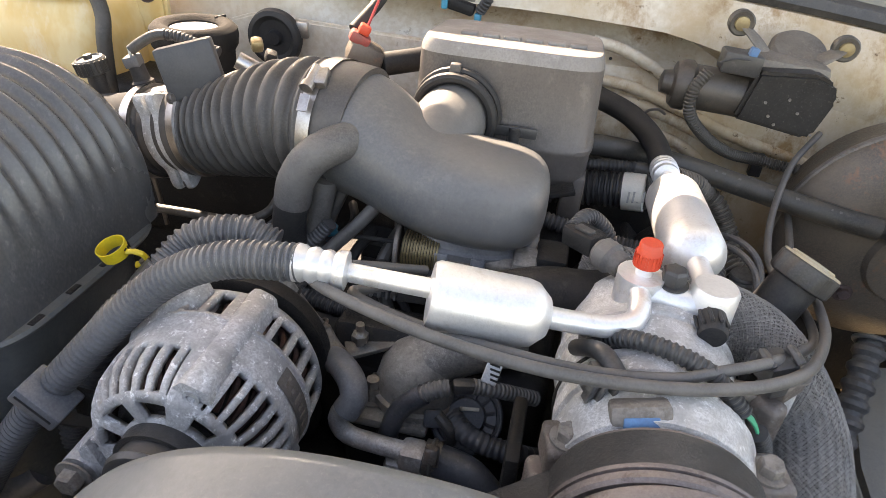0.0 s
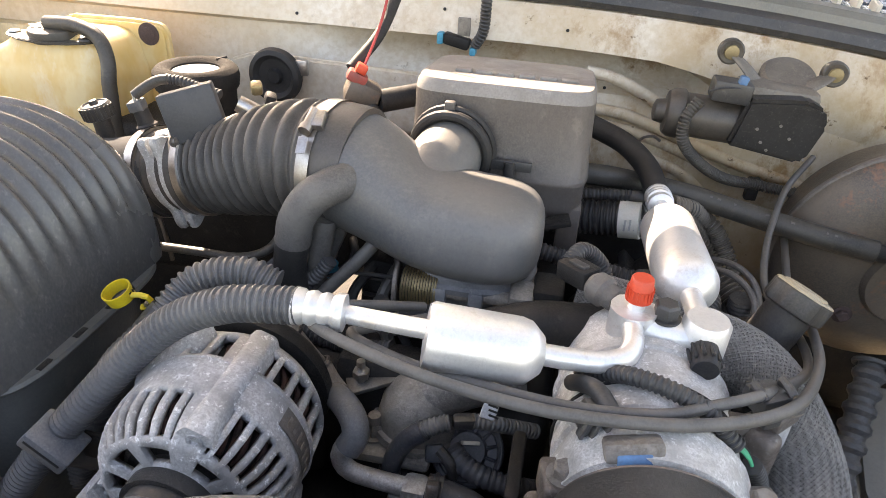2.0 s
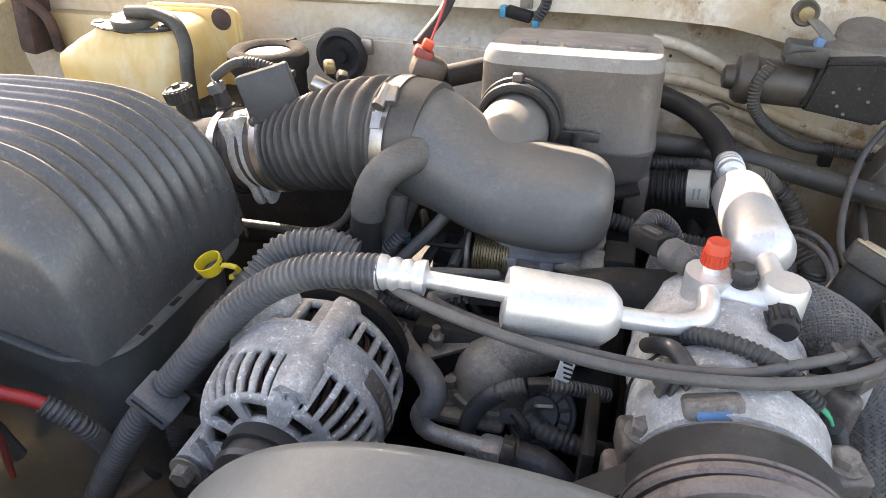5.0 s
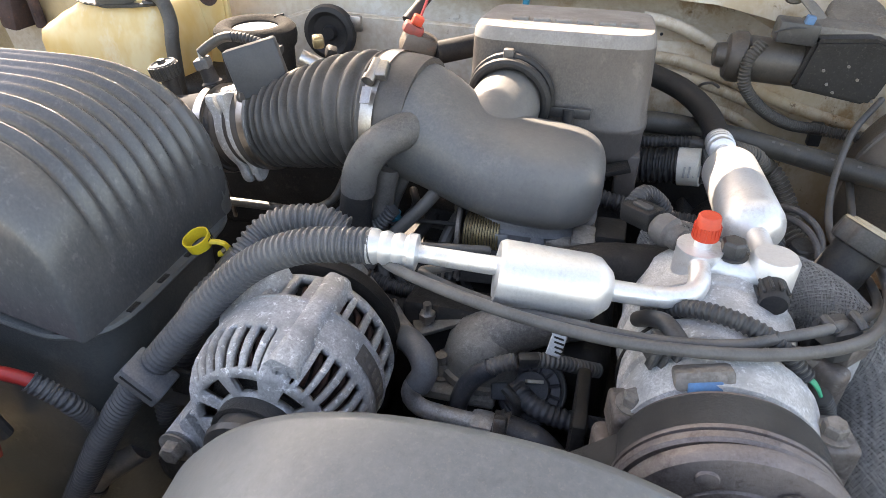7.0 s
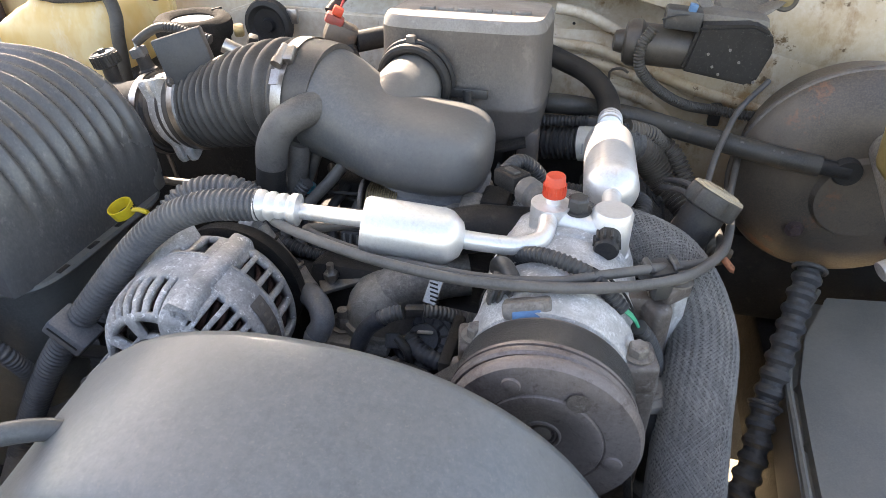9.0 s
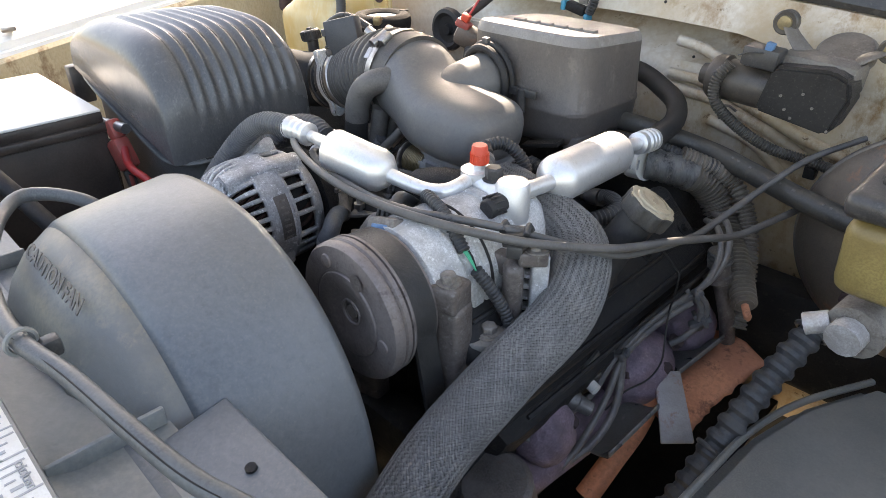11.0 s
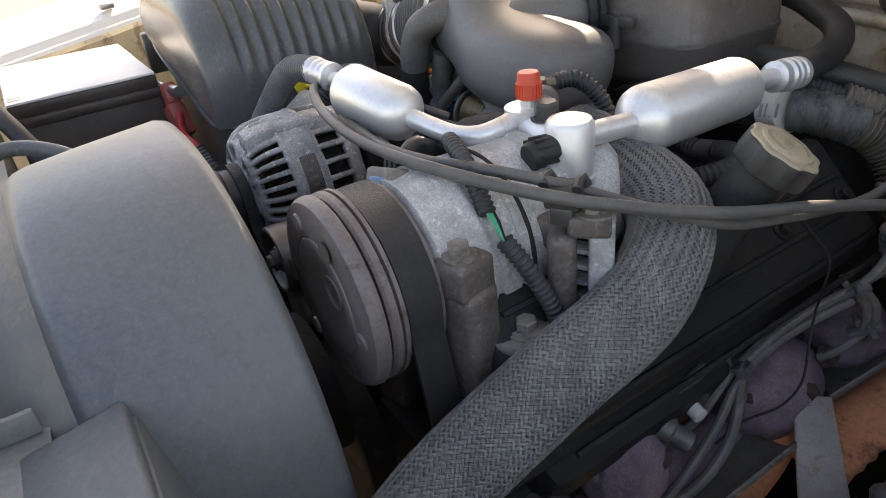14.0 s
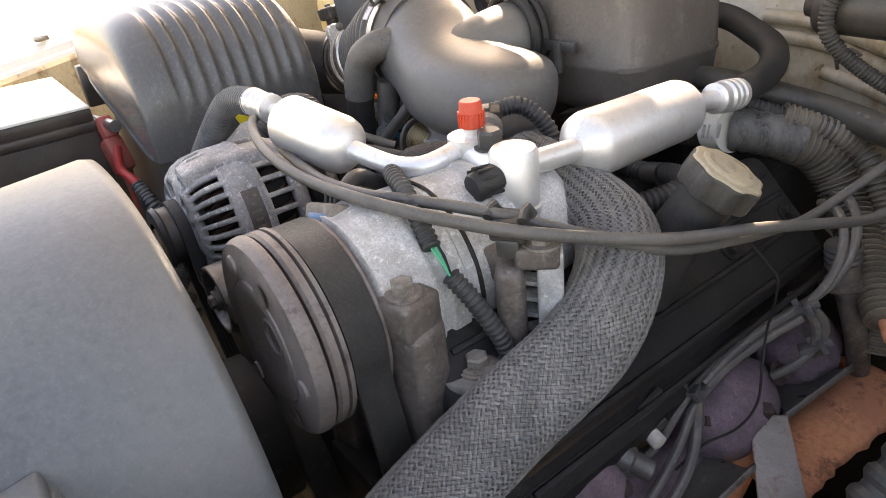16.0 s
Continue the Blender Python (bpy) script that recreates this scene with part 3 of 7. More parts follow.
# unseen plate added to the hood, its outline cut to shape the sun patches
part("sun_block_plate", plate([(0.03, 0.825), (0.02, 0.88), (-0.04, 0.902), (-0.27, 0.902), (-0.27, 1.13), (0.64, 1.15), (0.64, 0.825)], 0.02, "z", 1.465, 0.004), "white_paint", hood)
solid = hp.modifiers.new("thick", "SOLIDIFY")
solid.thickness = 0.02
# front cross panel over the radiator, with the label
pan = tagged(new("radiator_panel"), "grey plastic radiator support panel with bolts and an oval boss", "radiator panel", kind="structure")
bm = bmesh.new()
prof = [(-0.20, 0.80), (-0.125, 1.03), (-0.075, 1.095), (-0.066, 1.112), (-0.058, 1.1195), (0.004, 1.1215), (0.011, 1.1195), (0.013, 1.092), (0.030, 1.086), (0.085, 1.083), (0.088, 0.80)]
rows = []
for k in range(41):
    x = -0.47 + 1.17 * k / 40
    rows.append([bm.verts.new((x, y - 0.02 * max(0.0, -0.2 - x), z)) for y, z in prof])
skin(bm, rows, closed=False)
part("panel", bm, "panel_grey", pan)
for x in (-0.244, 0.092, -0.36):
    part("bolt", hexbolt((x, -0.030, 1.1205), (0, 0, 1), 0.0055, 0.006, 1.9), "dark_steel", pan)
bm = loft([superring((0.022, -0.022, 1.1200), (1, 0, 0), (0, 1, 0), 0.042, 0.026), superring((0.022, -0.022, 1.127), (1, 0, 0), (0, 1, 0), 0.038, 0.022)])
bm = loft([superring((0.016, -0.024, 1.1268), (1, 0, 0), (0, 1, 0), 0.022, 0.010), superring((0.016, -0.024, 1.1295), (1, 0, 0), (0, 1, 0), 0.019, 0.008)], bm)
part("oval_boss", bm, "panel_grey", pan)
for x in (-0.075, 0.21):
    part("rib", rbox((x, 0.048, 1.091), (0.004, 0.070, 0.014), 0.0015), "panel_grey", pan)
part("front_lip", rbox((0.1, -0.070, 1.10), (1.1, 0.010, 0.045), 0.003, (25, 0, 0)), "panel_grey", pan)
# white colour here stands in for full sun on the panel's end
part("sunlit_end", rbox((-0.50, 0.0, 1.112), (0.20, 0.15, 0.03), 0.008), "white_paint", pan, "panel end painted white for the sun on it")
# near-black sheets and blocks below the engine, standing in for deep shade
under = tagged(new("frame_floor"), "dark frame rails and added dark filler blocks below the engine", "frame", kind="structure")
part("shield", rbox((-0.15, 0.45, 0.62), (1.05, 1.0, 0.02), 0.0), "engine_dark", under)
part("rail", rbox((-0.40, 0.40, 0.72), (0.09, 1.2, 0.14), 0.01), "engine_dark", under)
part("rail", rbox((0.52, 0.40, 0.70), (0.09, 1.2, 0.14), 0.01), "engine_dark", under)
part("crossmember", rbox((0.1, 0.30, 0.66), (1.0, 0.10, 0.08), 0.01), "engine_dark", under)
# added blocks that hide pale wall and ground, painting the gaps as shade
part("dark_hump", rbox((0.02, 0.775, 0.93), (0.46, 0.12, 0.26), 0.03, (0, 0, 0), 3), "engine_dark", under)
part("dark_filler", rbox((-0.46, 0.76, 0.90), (0.50, 0.10, 0.34), 0.02, (0, 0, 0), 3), "engine_dark", under)
part("dark_filler", rbox((-0.70, 0.50, 0.80), (0.08, 0.60, 0.36), 0.02), "engine_dark", under)
part("dark_filler", rbox((0.47, 0.815, 0.850), (0.46, 0.05, 0.14), 0.01), "engine_dark", under)

# ---- air cleaner canister ----
can = thing("air_cleaner", (-0.40, 0.41, 1.0), "ribbed black plastic air cleaner canister, dusty and shiny", "air cleaner")
def seam_z(x):
    """Height of the seam between cover and lower half: it climbs towards the fender."""
    return 1.059 + 0.27 * max(0.0, -0.285 - x)


def smooth_step(v, a, b):
    v = min(1.0, max(0.0, (v - a) / (b - a)))
    return v * v * (3 - 2 * v)


def canister():
    bm = bmesh.new()
    rings = []
    cx, hx, y0, yn, n, m = -0.403, 0.159, 0.299, 0.512, 150, 64
    for i in range(n + 1):
        y = y0 + (yn - y0) * i / n
        e0, e1 = min(1.0, (y - y0) / 0.052), min(1.0, (yn - y) / 0.024)
        k = min(math.sqrt(1 - (1 - e0) ** 2) * 0.32 + 0.68, math.sqrt(1 - (1 - e1) ** 2) * 0.16 + 0.84)
        along = smooth_step(y, 0.334, 0.344) * smooth_step(-y, -0.502, -0.492)
        wave = 0.5 - 0.5 * math.cos(2 * math.pi * (y - 0.337) / 0.0178)
        top = 1.2150 - 0.06 * max(0.0, y - 0.42)
        ring_ = []
        for j in range(m + 1):
            t = math.pi * j / m
            c, s = math.cos(t), abs(math.sin(t))
            x = cx + hx * (0.86 + 0.14 * k) * math.copysign(abs(c) ** (2 / 3.3), c)
            zb = seam_z(x)
            z = zb + (top - zb) * k * s ** (2 / 3.1)
            fade = along * smooth_step(s, 0.12, 0.50) * smooth_step(x, -0.530, -0.490)
            g = 0.0052 * fade * wave ** 0.8
            ring_.append(bm.verts.new((x - g * c, y, z - g * s)))
        rings.append(ring_)
    skin(bm, rings, closed=False)
    bm.faces.new(rings[0])
    bm.faces.new(rings[-1][::-1])
    return bm


def seam_rings(rows):
    """Rounded outlines that follow the climbing seam; rows of (offset, half width, half depth)."""
    return [[V((p.x, p.y, seam_z(p.x) + dz)) for p in superring((-0.402, 0.406, 0), (1, 0, 0), (0, 1, 0), a, b, 6.0, 88)] for dz, a, b in rows]


part("cover", canister(), "canister_plastic", can, "ribbed glossy black cover")
part("base", loft([superring((-0.415, 0.405, 0.74), (1, 0, 0), (0, 1, 0), 0.150, 0.100, 5.0, 88)] + seam_rings([(-0.030, 0.150, 0.096), (-0.004, 0.152, 0.098)])), "base_black", can, "dull black lower half")
part("rim", loft(seam_rings([(-0.005, 0.150, 0.098), (-0.005, 0.1660, 0.1088), (-0.002, 0.1675, 0.1100), (0.001, 0.1660, 0.1088), (0.0018, 0.150, 0.098)])), "base_black", can, "turned-out black rim")
for y in (0.345, 0.385, 0.425):
    part("slot", rbox((-0.2400, y, 1.0600), (0.005, 0.013, 0.002), 0.0005), "engine_dark", can)
part("outlet", tube([(-0.372, 0.490, 1.128), (-0.352, 0.535, 1.112), (-0.322, 0.572, 1.103), (-0.284, 0.589, 1.108)], 0.042, 28), "neck_rubber", can)
part("hinge_bracket", rbox((-0.585, 0.31, 1.10), (0.02, 0.03, 0.06), 0.003), "black_plastic", can)

# ---- intake sensor, bellows, duct, resonator ----
maf = thing("air_flow_sensor", (-0.225, 0.557, 1.09), "grey cast air flow sensor ring between rubber duct and canister", "air sensor")
ax = V((1, -0.13, 0.26)).normalized()
def on_duct(d):
    return V((-0.288, 0.590, 1.107)) + ax * d
part("ring", lathe([(-0.006, 0.044), (0, 0.0470), (0.010, 0.0470), (0.010, 0.0440), (0.014, 0.0425), (0.018, 0.0440), (0.022, 0.0425), (0.046, 0.0430), (0.048, 0.0465), (0.060, 0.0465)], on_duct(0.0), ax, 40), "bellows_rubber", maf, "dark ribbed ring")
part("clamp_band", lathe([(-0.002, 0.0480), (0.009, 0.0480)], on_duct(0.0), ax, 40, caps=False), "steel", maf)
def wavy_flange(h0, h1):
    bm_ = bmesh.new()
    u_ = ax.cross(V((0, 1, 0))).normalized()
    s_ = u_.cross(ax).normalized()
    rings_ = []
    for h, k_ in ((h0, 0.975), (h0 + 0.002, 1.0), (h1 - 0.002, 1.0), (h1, 0.975)):
        row = []
        for k in range(96):
            t = 2 * math.pi * k / 96
            ear = sum(0.0155 * math.exp(-((((math.degrees(t) - c + 180) % 360 - 180) / 11.0) ** 2)) for c in (60, 128, 240, 308))
            row.append(bm_.verts.new(on_duct(h) + k_ * (0.0440 + ear) * (math.cos(t) * s_ + math.sin(t) * u_)))
        rings_.append(row)
    skin(bm_, rings_)
    return bm_
part("flange", wavy_flange(0.024, 0.034), "cast_aluminium", maf)
part("flange", wavy_flange(0.039, 0.048), "cast_aluminium", maf)
for c in (60, 128, 240, 308):
    t = math.radians(c)
    part("screw", hexbolt(on_duct(0.0485) + 0.0535 * (math.cos(t) * V((0, 1, 0)) + math.sin(t) * V((0, 0, 1))), ax, 0.0042, 0.004, 1.3), "dark_steel", maf)
sbx = part("sensor_box", rbox((-0.229, 0.572, 1.184), (0.052, 0.020, 0.048), 0.0025, (-10, -14, 26)), "box_plastic", maf, "dark plastic electronics box")
plug_ = part("plug", lathe([(0, 0.0105), (0.004, 0.0110), (0.006, 0.0085), (0.010, 0.0080), (0.020, 0.0078), (0.021, 0.006)], (-0.3010, 0.600, 1.1500), (-0.25, -0.02, 1), 20), "dark_rubber", maf)
part("plug_cap", rbox((-0.3080, 0.599, 1.1740), (0.0155, 0.0150, 0.0110), 0.002, (0, -14, 14)), "loom", plug_, "grey plastic plug housing")
part("wire", tube([(-0.3100, 0.599, 1.179), (-0.3105, 0.599, 1.188)], 0.0016, 6, straight=True), "label_paper", plug_)
part("wire_sleeve", tube([(-0.3090, 0.599, 1.1840), (-0.300, 0.604, 1.1915), (-0.288, 0.610, 1.1985), (-0.278, 0.613, 1.2000)], 0.0052, 12), "hose_black", maf)
part("wire_loom", tube([(-0.279, 0.613, 1.2000), (-0.265, 0.616, 1.1985), (-0.248, 0.618, 1.1935), (-0.225, 0.618, 1.188)], 0.0056, 12, pitch=0.0036, depth=0.0009), "loom_dark", maf)
for k in range(3):
    part("connector", rbox((-0.168 + 0.006 * k, 0.585 + 0.014 * k, 1.211 - 0.014 * k), (0.011, 0.014, 0.011), 0.003, (10, 20 * k, 30)), ("brass", "engine_dark", "steel")[k], maf)
part("valve_stub", tube([(-0.186, 0.580, 1.196), (-0.168, 0.585, 1.186)], 0.008, 14, straight=True), "steel", maf)

bellows = thing("air_intake_bellows", (-0.14, 0.557, 1.09), "black ribbed rubber intake bellows with a steel hose clamp", "air duct")
def bellows_mesh(path, r0, r1, folds, depth):
    """A widening rubber sleeve whose folds grow wider towards the far cuff."""
    run = curve_points(path, 0.0009)
    bm_ = bmesh.new()
    rings_ = []
    n = len(run) - 1
    for i, (p, s_, u_) in enumerate(frames_along(run)):
        f = i / n
        r = r0 + (r1 - r0) * smooth_step(f, 0.0, 0.9)
        if 0.07 < f < 0.80:
            g = (f - 0.07) / 0.73
            ph = folds * (g * 1.25 - 0.25 * g * g) % 1.0
            r += 0.0012 - depth * (0.5 - 0.5 * math.cos(2 * math.pi * ph)) ** 1.6
        elif f <= 0.07:
            r += 0.0015
        rings_.append([bm_.verts.new(p + r * (math.cos(a) * s_ + math.sin(a) * u_)) for a in (2 * math.pi * k / 52 for k in range(52))])
    skin(bm_, rings_)
    return bm_
BELLOWS = [on_duct(0.052), on_duct(0.075), (-0.186, 0.574, 1.1345), (-0.150, 0.568, 1.1470), (-0.115, 0.562, 1.1550), (-0.075, 0.556, 1.1575), (-0.055, 0.553, 1.1560)]
part("hose", bellows_mesh(BELLOWS, 0.0445, 0.0570, 11, 0.0062), "bellows_rubber", bellows, "ribbed black rubber", smooth=60)
part("start_ring", lathe([(0, 0.0452), (0.001, 0.0478), (0.009, 0.0480), (0.010, 0.0455)], on_duct(0.056), ax, 48, caps=False), "steel", bellows, "pale clamp ring")
part("clamp_ring", lathe([(-0.0062, 0.0585), (0.0062, 0.0590)], (-0.084, 0.5575, 1.1572), (1, -0.16, -0.01), 56, caps=False), "steel", bellows, "bright steel clamp band")
part("clamp_housing", rbox((-0.086, 0.527, 1.2085), (0.015, 0.018, 0.010), 0.002, (32, -4, 0)), "steel", bellows)
part("clamp_screw", lathe([(-0.002, 0.003), (-0.002, 0.0055), (0.004, 0.0055), (0.005, 0.004), (0.022, 0.004)], (-0.092, 0.514, 1.2045), (0.1, 0.85, 0.5), 14), "steel", bellows)
tail_ = part("clamp_strap", rbox((-0.092, 0.5055, 1.194), (0.0085, 0.0010, 0.015), 0.0004, (-42, 0, 0), 1), "steel", bellows)
for k in range(5):
    part("strap_slot", rbox((-0.092, 0.5013 + 0.0022 * k, 1.1890 + 0.0024 * k), (0.0060, 0.0012, 0.0014), 0, (-42, 0, 0)), "engine_dark", tail_)

duct = thing("throttle_duct", (0.03, 0.54, 1.08), "smooth grey rubber intake duct over the throttle body", "air duct")
def duct_body():
    # centre x, y, z, half depth, half height, squareness, backward lean
    rows = [(-0.082, 0.5565, 1.1570, 0.0560, 0.0560, 2.0, 0.0), (-0.066, 0.5540, 1.1565, 0.0560, 0.0550, 2.0, 0.03), (-0.048, 0.5500, 1.1540, 0.0570, 0.0535, 2.05, 0.07), (-0.028, 0.5440, 1.1480, 0.0580, 0.0500, 2.15, 0.13),
            (-0.010, 0.5370, 1.1410, 0.0590, 0.0455, 2.3, 0.19), (0.008, 0.5310, 1.1360, 0.0600, 0.0415, 2.5, 0.24), (0.030, 0.5280, 1.1330, 0.0605, 0.0395, 2.8, 0.26), (0.055, 0.5270, 1.1315, 0.0600, 0.0380, 3.1, 0.26),
            (0.078, 0.5270, 1.1305, 0.0590, 0.0370, 3.2, 0.25), (0.094, 0.5275, 1.1300, 0.0540, 0.0345, 3.0, 0.22), (0.105, 0.5280, 1.1290, 0.0450, 0.0295, 2.8, 0.20), (0.1115, 0.5280, 1.1280, 0.0310, 0.0220, 2.5, 0.2), (0.1135, 0.5280, 1.1280, 0.0130, 0.0100, 2.2, 0.2)]
    secs = []
    for x, y, z, a, b, pw, lean in rows:
        yaw = 0.16 * max(0.0, -x / 0.08)
        secs.append([p + V((yaw * (p.y - y), 0, 0)) for p in superring((x, y, z), (0, math.cos(lean), -math.sin(lean) * 0.4), (0, math.sin(lean), math.cos(lean)), a, b, pw, 44)])
    return loft(secs)
db = part("body", duct_body(), "duct_rubber", duct)
db.modifiers.new("soft", "SUBSURF").render_levels = 1
db.modifiers["soft"].levels = 1
part("collar", loft([superring((0.052, 0.530, z), (1, 0, 0), (0, 1, 0), a, b, 2.5, 48) for z, a, b in ((1.066, 0.046, 0.046), (1.084, 0.053, 0.050), (1.090, 0.054, 0.051), (1.0905, 0.0585, 0.0555), (1.096, 0.0595, 0.0565), (1.098, 0.056, 0.053), (1.110, 0.054, 0.050))]), "dusty_blue", duct, "dark rolled collar")
for x in (0.035, 0.066):
    part("tab", rbox((x, 0.475, 1.089), (0.012, 0.008, 0.013), 0.0015, (-10, 0, 0)), "dusty_blue", duct)
nk = part("neck", tube([(0.002, 0.530, 1.140), (0.006, 0.560, 1.150), (0.012, 0.590, 1.159), (0.016, 0.622, 1.164)], lambda s: 0.036 - 0.004 * s, 32), "duct_rubber", duct, "round neck to the resonator")
part("neck_ring", ring((0.015, 0.603, 1.165), (0.1, 1, 0.1), 0.036, 0.005), "dark_rubber", duct)
part("neck_ring", ring((0.016, 0.612, 1.166), (0.1, 1, 0.1), 0.039, 0.004), "dark_rubber", duct)

box = thing("air_resonator", (0.06, 0.70, 1.08), "dusty dark grey plastic air resonator box with rounded corners", "air box")
bm = bmesh.new()
rows = [(1.098, 0.90, 0.84), (1.104, 0.955, 0.92), (1.115, 0.975, 0.96), (1.135, 0.985, 0.97), (1.137, 1.0, 0.985), (1.141, 1.0, 0.985), (1.143, 0.985, 0.97), (1.195, 0.965, 0.94), (1.213, 0.960, 0.937), (1.2195, 0.945, 0.922), (1.2245, 0.915, 0.890)]
secs = [superring((0.057, 0.692 + 0.02 * (z - 1.1), 1.094 + (z - 1.098) * 1.115), (1, 0, 0), (0, 1, 0), 0.091 * a, 0.080 * b, 6.0, 112) for z, a, b in rows]
secs = [[V((p.x, p.y, p.z - (p.z - 1.094) / 0.141 * (0.008 + 0.085 * (p.y - 0.618)))) for p in sec] for sec in secs]
loft(secs[:9], bm)
part("body", bm, "airbox_plastic", box)
# shoulder, top and marks carry painted-in sunlight along with the dust
part("shoulder", loft(secs[8:], caps=False), "airbox_edge", box, "rounded shoulder painted paler for sun and dust")
part("top", loft([secs[10], [p + (V((0.057, 0.702, p.z)) - p) * 0.08 - V((0, 0, 0.001)) for p in secs[10]]]), "airbox_edge", box, "flat top painted paler for dust and sun")
for k in range(6):
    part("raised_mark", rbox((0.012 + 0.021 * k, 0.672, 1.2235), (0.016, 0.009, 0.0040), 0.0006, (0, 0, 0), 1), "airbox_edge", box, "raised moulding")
part("latch", tube([(0.072, 0.606, 1.132), (0.072, 0.606, 1.160)], 0.0055, 12, straight=True), "black_plastic", box)
part("latch_bar", rbox((0.072, 0.607, 1.156), (0.042, 0.004, 0.010), 0.001), "black_plastic", box)
part("edge_lug", rbox((0.012, 0.607, 1.205), (0.010, 0.008, 0.014), 0.002), "airbox_plastic", box)
part("foot", rbox((0.135, 0.64, 1.085), (0.022, 0.03, 0.05), 0.003), "airbox_plastic", box)
part("support", rbox((0.06, 0.70, 1.06), (0.10, 0.12, 0.085), 0.008), "engine_dark", box)
part("bracket", rbox((0.112, 0.60, 1.103), (0.05, 0.02, 0.005), 0.001, (0, -14, 10)), "engine_dark", box)

# ---- breather elbow ----
el = thing("breather_hose", (-0.10, 0.48, 1.0), "grey rubber breather hose elbow below the intake duct", "hose")
part("hose", tube([(-0.046, 0.522, 1.166), (-0.058, 0.498, 1.168), (-0.077, 0.486, 1.158), (-0.091, 0.483, 1.137), (-0.096, 0.483, 1.114)], 0.0155, 18), "grey_rubber", el)
part("lower_hose", tube([(-0.096, 0.483, 1.118), (-0.101, 0.484, 1.085), (-0.100, 0.490, 1.05), (-0.088, 0.50, 1.01)], 0.0145, 16), "dark_rubber", el)
part("twin_hose", tube([(-0.076, 0.508, 1.128), (-0.084, 0.506, 1.085), (-0.086, 0.508, 1.04), (-0.080, 0.51, 1.0)], 0.0115, 16), "grey_rubber", el)

# ---- fan shroud ----
shroud = thing("fan_shroud", (0.07, 0.15, 0.80), "grey plastic fan shroud with a dusty rounded drum", "fan shroud")
def drum(first, last):
    bm = bmesh.new()
    # (y, shrink, drop): sections of the arch from the rear edge forward
    rows = [(0.207, 0.0, 0.0), (0.200, -0.002, 0.0), (0.150, 0.002, 0.0), (0.112, 0.006, 0.0), (0.104, 0.008, 0.0), (0.097, 0.012, 0.0), (0.076, 0.024, 0.0), (0.060, 0.040, 0.0), (0.046, 0.062, 0.0)]
    rings = []
    for y, sh, _ in rows[first:last]:
        r = []
        for k in range(65):
            t = math.radians(-8 + 196 * k / 64)
            c, s = math.cos(t), math.sin(t)
            a, b = 0.195 - sh, 0.202 - sh
            r.append(bm.verts.new((0.068 + a * math.copysign(abs(c) ** (2 / 2.3), c), y, 0.960 + b * math.copysign(abs(s) ** (2 / 2.3), s))))
        rings.append(r)
    skin(bm, rings, closed=False)
    return bm
sd = part("drum", drum(0, 6), "shroud", shroud)
slope_ = part("front_slope", drum(5, 9), "shroud_tan", shroud, "tan dusty front slope")
slope_.modifiers.new("thick", "SOLIDIFY").thickness = 0.004
slope_.modifiers["thick"].offset = -1
md = sd.modifiers.new("thick", "SOLIDIFY")
md.thickness, md.offset = 0.004, -1
part("front_wall", rbox((0.10, 0.058, 0.95), (0.86, 0.014, 0.27), 0.004), "shroud", shroud)
part("side_shelf", rbox((0.372, 0.080, 1.0800), (0.30, 0.080, 0.010), 0.003, (9, 0, 0), 3), "shroud", shroud)
part("side_skirt", rbox((0.372, 0.137, 0.992), (0.30, 0.008, 0.185), 0.003, (12, 0, 0)), "shroud", shroud)
part("hole", lathe([(0, 0.0036), (0.004, 0.0036)], (0.286, 0.100, 1.0862), (0, -0.16, 1), 16), "engine_dark", shroud)
# flat near-black disc closing the drum; no fan blades are built
part("dark_disc", lathe([(0, 0.175), (0.01, 0.175)], (0.07, 0.11, 0.96), (0, 1, 0), 40), "engine_dark", shroud)

# ---- alternator ----
AX, AZ = -0.092, 1.040
alt = thing("alternator", (AX, 0.33, 0.95), "corroded grey cast aluminium alternator with cooling slots", "alternator")
prof = [(0.000, 0.026), (0.000, 0.033), (0.000, 0.048), (0.003, 0.054), (0.010, 0.0605), (0.020, 0.0650), (0.032, 0.0668), (0.036, 0.0672), (0.060, 0.0672), (0.064, 0.0675), (0.067, 0.0668), (0.078, 0.0665), (0.092, 0.0655), (0.098, 0.062), (0.108, 0.054), (0.112, 0.040), (0.112, 0.002)]
SEG = 180
PADS = ((72, 11), (192, 9), (312, 9))
def slots(k, i):
    a = (i / SEG) * 360.0
    if any(abs((a - c + 180) % 360 - 180) < w for c, w in PADS):
        return False
    if k == 1:
        return (i % 20) < 14
    if k in (3, 4, 5):
        return (i % 5) < 3
    if k in (10, 11):
        return (i % 7) < 5
    return False
housing = part("housing", lathe(prof, (AX, 0.272, AZ), (0, 1, 0), SEG, skip=slots, caps=False), "alternator_cast", alt)
hs = housing.modifiers.new("thick", "SOLIDIFY")
hs.thickness, hs.offset = 0.0055, -1
part("core", lathe([(0.010, 0.02), (0.010, 0.040), (0.020, 0.050), (0.09, 0.054), (0.104, 0.045), (0.104, 0.01)], (AX, 0.272, AZ), (0, 1, 0), 48), "engine_dark", alt)
